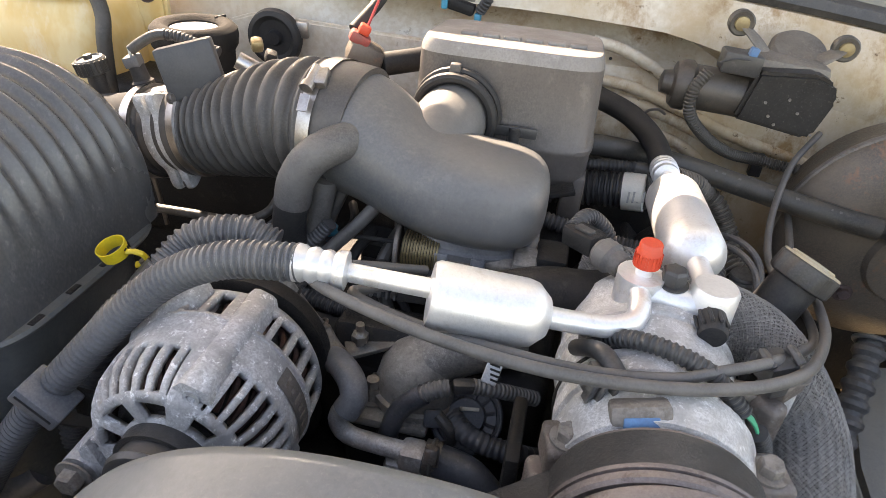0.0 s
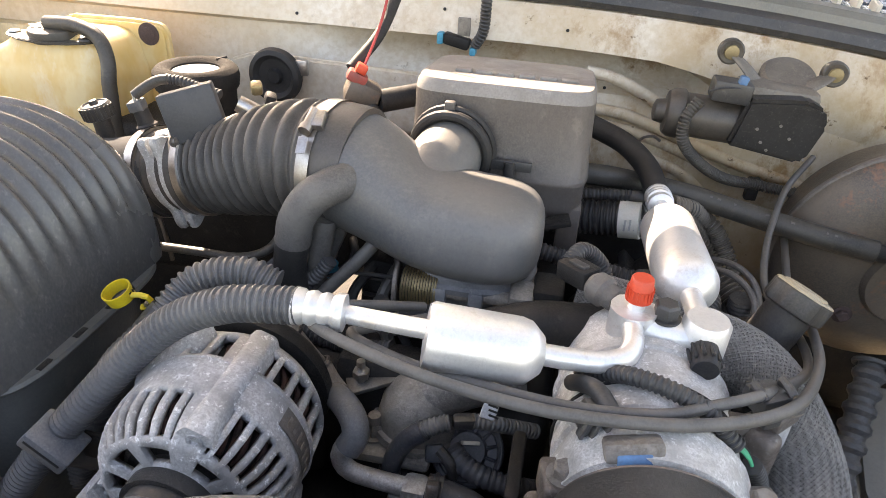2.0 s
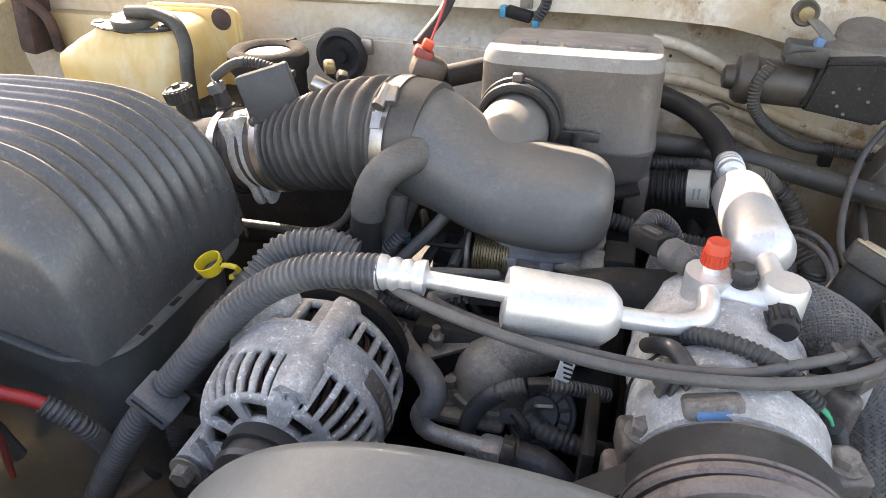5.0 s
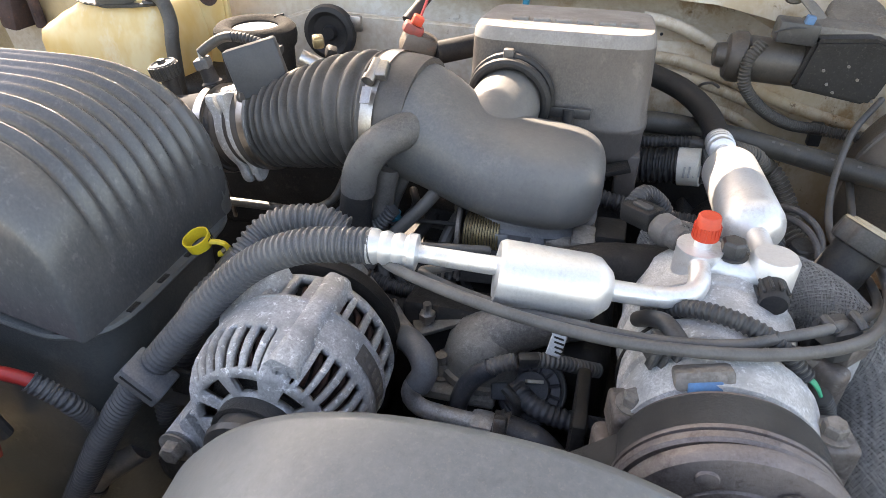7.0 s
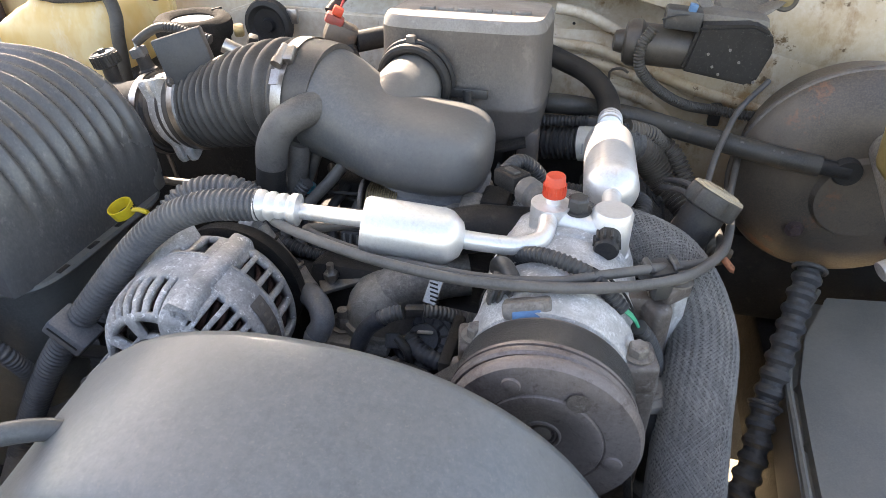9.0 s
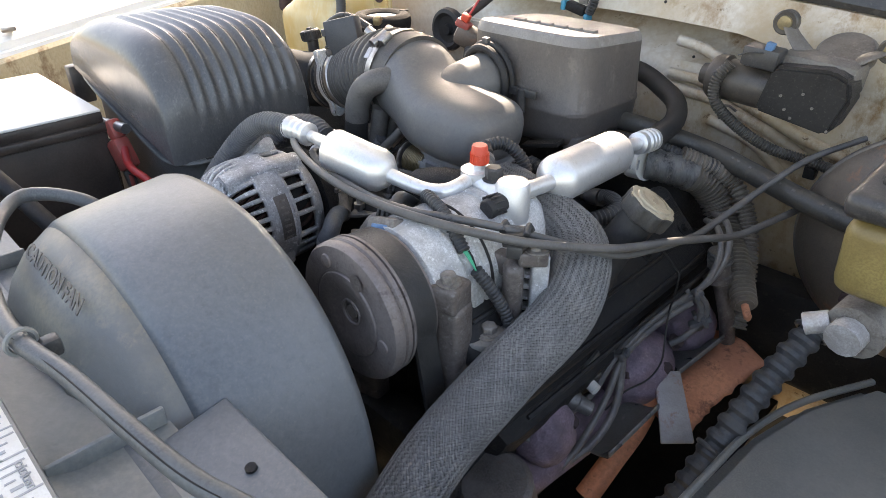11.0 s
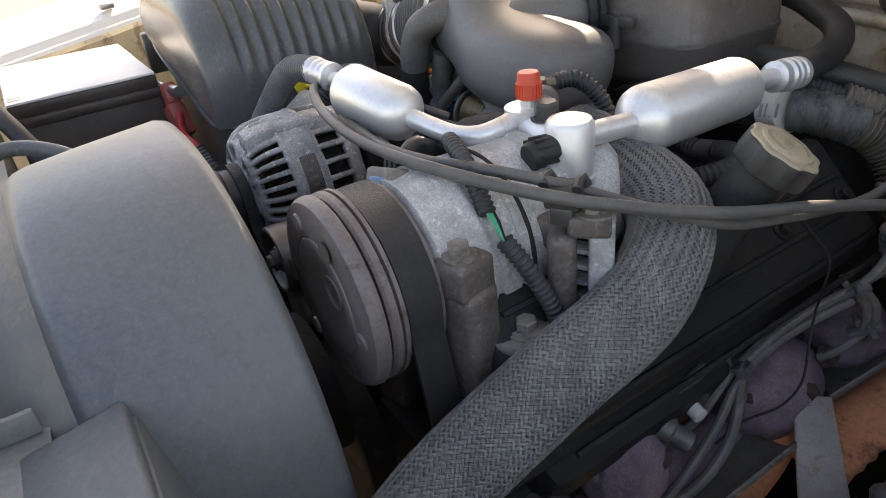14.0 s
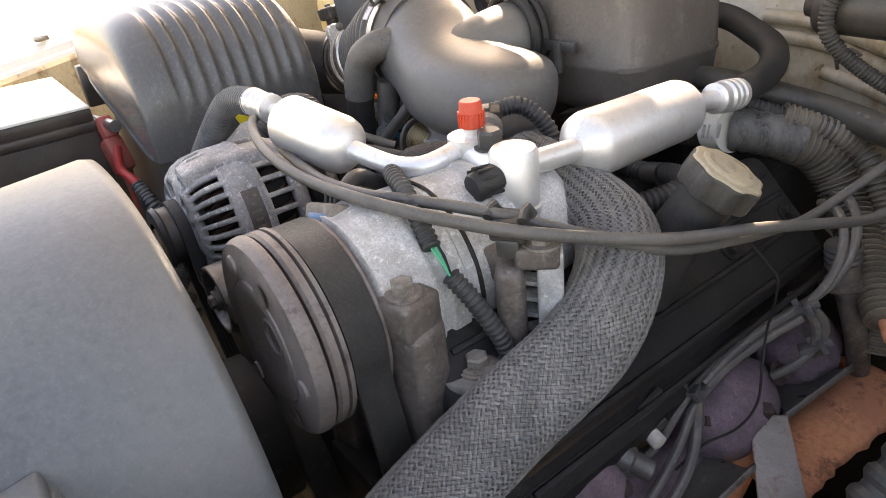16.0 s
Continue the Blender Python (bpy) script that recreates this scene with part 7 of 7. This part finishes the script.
# ---- hose over the shroud ----
gh = thing("overflow_hose", (0.10, 0.06, 1.09), "smooth grey split sleeve lying across the fan shroud", "wiring sleeve")
GP = [(-0.03, 0.165, 1.10), (-0.060, 0.140, 1.130), (-0.092, 0.104, 1.138), (-0.070, 0.076, 1.136), (0.0, 0.048, 1.134), (0.060, 0.036, 1.132), (0.126, 0.034, 1.132), (0.184, 0.045, 1.130), (0.253, 0.054, 1.128), (0.303, 0.063, 1.124), (0.36, 0.082, 1.115), (0.46, 0.10, 1.09)]
part("sleeve", tube(GP, 0.0062, 16), "sleeve_grey", gh)
part("slit", tube([V(p) + V((0.0, -0.0036, 0.0048)) for p in GP[6:]], 0.0006, 6), "engine_dark", gh, "dark slit along the sleeve")
part("clip", ring((0.130, 0.0345, 1.132), (1, 0.1, 0), 0.009, 0.0018, 20, 6), "panel_grey", gh)
part("clip_foot", rbox((0.132, 0.048, 1.122), (0.012, 0.014, 0.014), 0.003), "black_plastic", gh)

# ---- label on the panel ----
lbn = thing("emission_label", (0.21, -0.012, 1.122), "white printed emission label with barcodes on the panel", "label")
part("paper", rbox((0.222, -0.0135, 1.1228), (0.140, 0.045, 0.0010), 0.0, (0, 0, 0)), "label_paper", lbn)
for k in range(22):
    part("bar", rbox((0.163, -0.030 + 0.0016 * k, 1.1235), (0.009, 0.0007 if k % 3 else 0.0011, 0.0004), 0), "ink", lbn)
rl = random.Random(11)
for k in range(17):
    y_, x_ = -0.033, 0.182 + 0.0062 * k
    while y_ < 0.003:
        w_ = rl.uniform(0.004, 0.015)
        part("bar", rbox((x_, min(y_ + w_ / 2, 0.004), 1.1235), (0.0013 if k % 5 else 0.0024, w_, 0.0004), 0), "ink", lbn)
        y_ += w_ + rl.uniform(0.0012, 0.006)

# ---- right side low: exhaust manifold, shield, wires ----
ex = thing("exhaust_manifold", (0.33, 0.52, 0.82), "rusty purple iron exhaust manifold below the valve cover", "exhaust manifold")
part("log", tube([(0.275, 0.36, 0.850), (0.285, 0.46, 0.850), (0.300, 0.58, 0.852), (0.312, 0.70, 0.856)], 0.028, 20), "purple_iron", ex)
def lump(c, size):
    bm_ = bmesh.new()
    bmesh.ops.create_icosphere(bm_, subdivisions=5, radius=1.0)
    for v in bm_.verts:
        k = 1 + 0.06 * noise.noise(v.co * 2.2 + V(c) * 40)
        v.co = V(c) + V((v.co.x * size[0], v.co.y * size[1], v.co.z * size[2])) * k
    return rough_cast(bm_, 0.0016, 75)
part("runner", lump((0.296, 0.560, 0.890), (0.040, 0.052, 0.044)), "purple_iron", ex)
part("runner", lump((0.285, 0.402, 0.895), (0.030, 0.034, 0.040)), "purple_iron", ex)
part("runner", lump((0.305, 0.655, 0.905), (0.036, 0.038, 0.036)), "purple_iron", ex)
for p in ((0.300, 0.420, 0.905), (0.302, 0.520, 0.905), (0.318, 0.600, 0.915)):
    part("bolt", hexbolt(p, (0.8, 0.1, 0.5), 0.0068, 0.010), "rust_dark", ex)
def channel(a, b, wide, lean):
    """A pressed channel plate with turned-up edges between two points."""
    bm_ = bmesh.new()
    a, b = V(a), V(b)
    t = (b - a).normalized()
    s_ = t.cross(V((0, 0, 1))).normalized()
    s_ = (s_ * math.cos(lean) + V((0, 0, 1)) * math.sin(lean)).normalized()
    n_ = s_.cross(t)
    rows_ = []
    for k in range(13):
        c = a.lerp(b, k / 12)
        rows_.append([bm_.verts.new(c + s_ * wide * u + n_ * h) for u, h in ((-0.5, 0.006), (-0.46, 0.0), (-0.2, -0.002), (0.1, -0.002), (0.38, 0.0), (0.46, 0.003), (0.5, 0.010))])
    skin(bm_, rows_, closed=False)
    return bm_
for a, b, wd in (((0.322, 0.440, 0.862), (0.330, 0.520, 0.880), 0.050), ((0.322, 0.585, 0.882), (0.338, 0.655, 0.902), 0.046)):
    ch_ = part("channel_plate", channel(a, b, wd, 0.35), "channel_steel", ex, "dusty dark pressed channel plate")
    ch_.modifiers.new("thick", "SOLIDIFY").thickness = 0.002
hs_ = thing("heat_shield", (0.36, 0.58, 0.80), "orange rusted pressed heat shield with a grey tab", "heat shield")
bm = bmesh.new()
rows = []
path = curve_points([(0.3425, 0.532, 0.840), (0.346, 0.56, 0.8435), (0.3515, 0.60, 0.8515), (0.357, 0.63, 0.858), (0.362, 0.685, 0.868)], 0.008)
for k, c in enumerate(path):
    f = k / (len(path) - 1)
    wid = 0.033 + 0.005 * f + 0.002 * math.sin(9 * f)
    row = []
    for j in range(15):
        a = -1.7 + 2.65 * j / 14
        edge = 0.006 * noise.noise(V((f * 22, 3.0 * (j > 7), 0.5))) * (1 if j in (0, 14) else 0)
        row.append(bm.verts.new(c + V((math.sin(a) * (wid + edge) * 1.15, -0.010 * math.sin(a), math.cos(a) * wid * 0.75 + 0.0022 * noise.noise(V((f * 14, a * 3, 0)))))))
    rows.append(row)
skin(bm, rows, closed=False)
so = part("shield", bm, "rust", hs_)
so.modifiers.new("thick", "SOLIDIFY").thickness = 0.002
part("down_pipe", tube([(0.312, 0.560, 0.886), (0.3215, 0.552, 0.874), (0.3255, 0.543, 0.856), (0.326, 0.520, 0.836), (0.322, 0.485, 0.812), (0.316, 0.45, 0.78)], lambda f_: 0.0115 + 0.002 * f_, 20), "rust", hs_, "rusty red pipe")
tw = V((0.70, 0.71, 0.0)).normalized()
tn = V((0.40, -0.394, 0.75)).normalized()
bm = rbox((0, 0, 0), (0.036, 0.078, 0.004), 0.0015)
for v in bm.verts:
    if v.co.y > 0.02:
        v.co.x *= 0.8
    v.co.z -= 0.004 * (v.co.y / 0.03) ** 2
bm.transform(Matrix.Translation((0.3570, 0.5380, 0.8850)) @ Matrix((tw, tn.cross(tw), tn)).transposed().to_4x4())
part("tab", bm, "tab_grey", hs_, "pale grey bent metal tab")
part("tab_bolt", hexbolt((0.329, 0.562, 0.902), (0.3, -0.2, 1), 0.0065, 0.012), "rust_dark", hs_)
wr = thing("spark_plug_wires", (0.31, 0.52, 0.93), "dusty grey spark plug wires held by plastic combs", "ignition wires")
def lead(pts, off=(0, 0, 0), r=0.0036):
    part("wire", tube([V(p) + V(off) for p in pts], r, 10), "wire_tan", wr)
main = [(0.298, 0.505, 0.940), (0.302, 0.535, 0.955), (0.309, 0.567, 0.966), (0.323, 0.602, 0.980), (0.333, 0.618, 0.998), (0.335, 0.630, 1.020), (0.328, 0.645, 1.035), (0.312, 0.665, 1.040), (0.29, 0.69, 1.03)]
lead([(0.268, 0.415, 0.855), (0.275, 0.425, 0.868), (0.283, 0.440, 0.885), (0.294, 0.470, 0.905), (0.297, 0.492, 0.928)] + main)
lead(main, (0.004, 0.010, 0.006))
lead([(0.298, 0.405, 0.850), (0.304, 0.432, 0.872), (0.306, 0.455, 0.895), (0.304, 0.480, 0.915), (0.300, 0.505, 0.940)] + main[1:4], (0.005, -0.002, -0.004))
lead([(0.300, 0.415, 0.842), (0.314, 0.445, 0.862), (0.318, 0.470, 0.885), (0.312, 0.492, 0.905), (0.303, 0.505, 0.936)], (0.002, 0.0, 0.004), 0.0042)
lead([(0.327, 0.603, 0.984), (0.334, 0.614, 0.965), (0.335, 0.614, 0.942), (0.328, 0.600, 0.928), (0.318, 0.590, 0.918)])
lead([(0.331, 0.606, 0.986), (0.338, 0.620, 0.965), (0.338, 0.620, 0.942), (0.33, 0.63, 0.925), (0.315, 0.64, 0.92)])
for p, rz in (((0.299, 0.506, 0.941), 20), ((0.325, 0.604, 0.982), 40), ((0.336, 0.616, 0.945), 40)):
    part("comb", rbox(p, (0.026, 0.010, 0.007), 0.002, (0, -30, rz)), "loom", wr)
    part("comb_tooth", rbox(V(p) + V((0.006, -0.002, 0.004)), (0.005, 0.012, 0.010), 0.001, (0, -30, rz)), "loom", wr)
    part("comb_tooth", rbox(V(p) + V((-0.007, 0.002, 0.003)), (0.005, 0.012, 0.010), 0.001, (0, -30, rz)), "loom", wr)
part("thin_wire", tube([(0.318, 0.520, 1.075), (0.324, 0.540, 1.05), (0.328, 0.552, 1.030), (0.320, 0.565, 0.980), (0.325, 0.555, 0.955), (0.332, 0.542, 0.93), (0.328, 0.525, 0.912), (0.317, 0.499, 0.905), (0.310, 0.475, 0.89)], 0.0011, 6), "dark_rubber", wr)
pb = thing("spark_plug_boot", (0.30, 0.44, 0.88), "metal shielded spark plug boot below the radiator hose", "spark plug")
part("boot", lathe([(0, 0.006), (0.002, 0.0105), (0.016, 0.0105), (0.018, 0.0085), (0.032, 0.0080), (0.034, 0.005)], (0.284, 0.430, 0.925), (0.75, 0.40, -0.35), 20), "boot_metal", pb)
part("plug", lathe([(0, 0.004), (0.002, 0.0062), (0.012, 0.0062), (0.013, 0.004)], (0.292, 0.464, 0.925), (0.8, -0.1, -0.2), 14), "label_paper", pb)
part("plug", lathe([(0, 0.004), (0.002, 0.0058), (0.012, 0.0058), (0.013, 0.004)], (0.286, 0.474, 0.932), (0.8, -0.1, -0.2), 14), "boot_metal", pb)
tb2 = thing("lift_bracket", (0.30, 0.42, 0.95), "bent steel tab and strap beside the valve cover", "bracket")
part("tab", tube([(0.276, 0.420, 0.980), (0.285, 0.432, 0.985), (0.296, 0.439, 0.995), (0.304, 0.441, 1.000)], 0.0055, 10, flat=0.3), "steel", tb2)
part("strap", tube([(0.286, 0.372, 0.905), (0.277, 0.384, 0.935), (0.277, 0.402, 0.960), (0.286, 0.408, 0.950), (0.290, 0.404, 0.920), (0.292, 0.398, 0.88)], 0.0075, 12, flat=0.45), "boot_metal", tb2)
part("rail", rbox((0.290, 0.465, 0.940), (0.006, 0.085, 0.012), 0.0015, (0, -35, -2)), "bracket_brown", tb2)
part("gusset", plate([(0.445, 0.935), (0.478, 0.950), (0.474, 0.962), (0.452, 0.956)], 0.003, "x", 0.291), "boot_metal", tb2)
egr = thing("air_tube", (0.35, 0.66, 0.90), "brown metal tube with a ribbed cup beside the exhaust", "pipe")
part("tube", tube([(0.332, 0.656, 0.985), (0.342, 0.660, 0.955), (0.350, 0.664, 0.925), (0.352, 0.68, 0.88)], 0.0090, 16), "bracket_brown", egr)
part("cup", lathe([(0, 0.0135), (0.003, 0.0160), (0.010, 0.0160), (0.011, 0.0130), (0.024, 0.0125)], (0.331, 0.655, 0.980), (-0.1, -0.05, 1), 28), "bracket_brown", egr)
part("knurl", lathe([(h * 0.0026, 0.0128 + 0.0012 * (h % 2)) for h in range(7)], (0.329, 0.654, 1.004), (-0.1, -0.05, 1), 28), "boot_metal", egr)
fi = thing("oil_filter", (0.33, 0.33, 0.80), "dark ribbed oil filter low in the bay", "oil filter")
part("can", lathe([(0, 0.030), (0.003, 0.035), (0.06, 0.035), (0.066, 0.030), (0.067, 0.003)], (0.300, 0.325, 0.85), (0, -0.3, 1), 32), "dark_steel", fi)
wh = thing("steering_shaft", (0.48, 0.40, 0.85), "black ribbed rubber steering shaft boot", "steering shaft")
part("boot", tube([(0.365, 0.37, 0.745), (0.404, 0.455, 0.836), (0.415, 0.505, 0.886), (0.430, 0.555, 0.946), (0.446, 0.605, 0.996)], 0.0150, 20, pitch=0.018, depth=0.0034), "boot_rubber", wh)
for p in ((0.415, 0.505, 0.886), (0.446, 0.605, 0.996)):
    part("band", ring(p, (0.2, 0.7, 0.6), 0.0152, 0.0026, 28, 8), "boot_rubber", wh)
sp = thing("wheel_housing", (0.60, 0.30, 0.8), "dark grey plastic wheel housing liner", "wheel housing")
part("liner", plate([(0.425, 0.36), (0.430, 0.45), (0.436, 0.53), (0.456, 0.61), (0.50, 0.70), (0.80, 0.74), (0.80, 0.10), (0.56, 0.12)], -0.08, "z", 0.905, 0.012), "liner", sp)
part("lip", tube([(0.425, 0.36, 0.906), (0.430, 0.45, 0.907), (0.436, 0.53, 0.907), (0.456, 0.61, 0.906), (0.50, 0.70, 0.905)], 0.004, 8), "liner", sp, "rolled edge of the liner")

# ---- heater box and pipes behind the canister ----
hb = thing("heater_box", (-0.28, 0.72, 0.95), "black plastic heater box, enlarged to darken the gap by the firewall", "heater box")
# both cases are oversized near-black filler for the shaded gap
part("case", rbox((-0.27, 0.765, 1.000), (0.36, 0.12, 0.21), 0.02, (0, 0, 0), 3), "valve_black", hb)
part("case", rbox((-0.09, 0.68, 0.975), (0.18, 0.12, 0.21), 0.02, (0, 0, 0), 3), "engine_dark", hb)
vpipe = thing("vacuum_pipe", (-0.22, 0.60, 1.0), "bare steel pipe in the shade below the air flow sensor", "pipe")
part("pipe", tube([(-0.33, 0.58, 1.020), (-0.26, 0.585, 1.018), (-0.21, 0.59, 1.016), (-0.178, 0.60, 1.028), (-0.165, 0.62, 1.055)], 0.0050, 12), "boot_metal", vpipe)
part("end", tube([(-0.165, 0.618, 1.053), (-0.150, 0.64, 1.075)], 0.014, 14, straight=True), "engine_dark", vpipe)
# ---- small plumbing under the duct ----
us = thing("ignition_wires", (-0.05, 0.50, 1.0), "tangle of black plug wires and looms under the duct", "ignition wires")
for k in range(7):
    x = -0.135 + 0.022 * k
    part("wire", tube([(x, 0.56, 1.09 - 0.004 * k), (x + 0.01, 0.53, 1.075), (x - 0.01 + 0.006 * (k % 3), 0.50, 1.05), (x + 0.02, 0.47, 1.01), (x, 0.45, 0.97)], 0.0042 + 0.001 * (k % 3), 10), ("loom_dark", "dark_rubber", "cable_grey")[k % 3], us)
part("coil_block", rbox((-0.028, 0.545, 1.035), (0.046, 0.040, 0.090), 0.004, (0, 4, 0)), "engine_dark", us)
for k in range(4):
    part("block_fin", rbox((-0.028, 0.5230, 1.062 - 0.020 * k), (0.040, 0.005, 0.003), 0.001, (0, 4, 0)), "black_plastic", us)
part("plug_tower", lathe([(0, 0.011), (0.012, 0.011), (0.013, 0.008), (0.022, 0.0075), (0.023, 0.003)], (-0.022, 0.500, 1.038), (0.05, -0.3, 1), 20), "black_plastic", us)
part("lattice", rbox((-0.012, 0.478, 1.046), (0.030, 0.010, 0.012), 0.001, (-20, 0, 6)), "loom_dark", us)
for k in range(4):
    part("lattice_tooth", rbox((-0.0225 + 0.007 * k, 0.4715, 1.047), (0.0028, 0.004, 0.010), 0.0005, (-20, 0, 6), 1), "boot_metal", us)
part("riser_hose", tube([(-0.100, 0.515, 1.050), (-0.080, 0.520, 1.080), (-0.068, 0.522, 1.107), (-0.058, 0.526, 1.130)], 0.0062, 12), "cable_grey", us)
part("valve_end", lathe([(0, 0.006), (0.002, 0.009), (0.016, 0.009), (0.018, 0.006)], (-0.104, 0.506, 1.094), (0.9, -0.2, -0.3), 18), "dirty_cast", us)
part("vacuum_line", tube([(-0.088, 0.502, 1.089), (-0.080, 0.500, 1.078), (-0.070, 0.500, 1.073), (-0.055, 0.500, 1.080), (-0.004, 0.498, 1.084)], 0.0019, 8), "dark_rubber", us)
part("clip", rbox((-0.060, 0.540, 1.121), (0.014, 0.004, 0.016), 0.001, (0, 25, 0)), "boot_metal", us)
part("loom", tube([(-0.13, 0.50, 1.05), (-0.10, 0.47, 1.04), (-0.05, 0.46, 1.03), (0.0, 0.455, 1.04)], 0.007, 12, pitch=0.0042, depth=0.001), "loom_dark", us)
bh = thing("bypass_hose", (0.14, 0.42, 1.05), "fat dark hose passing behind the compressor", "hose")
part("rubber", tube([(0.085, 0.425, 1.095), (0.12, 0.43, 1.105), (0.16, 0.445, 1.100), (0.19, 0.47, 1.098)], 0.0205, 18), "engine_dark", bh)

# the battery group stands further out, by the fender
for ob in (ba, bt):
    far = V((0.53, 0.08, 1.33))
    ob.location = far + (V(ob.location) - far) * 1.09
    ob.scale = (1.09, 1.09, 1.09)

# ---- moulded warning on the shroud ----
words("CAUTION FAN", 0.0168, pose(0.019, 0.0690, 1.1355, 52, 0, 0), "warning_text", "grey_rubber", shroud, "raised dark letters")
words("CATALYST", 0.0048, pose(0.226, 0.0020, 1.1238, 0, 0, 0) , "label_text", "ink", lbn, "small printed words")
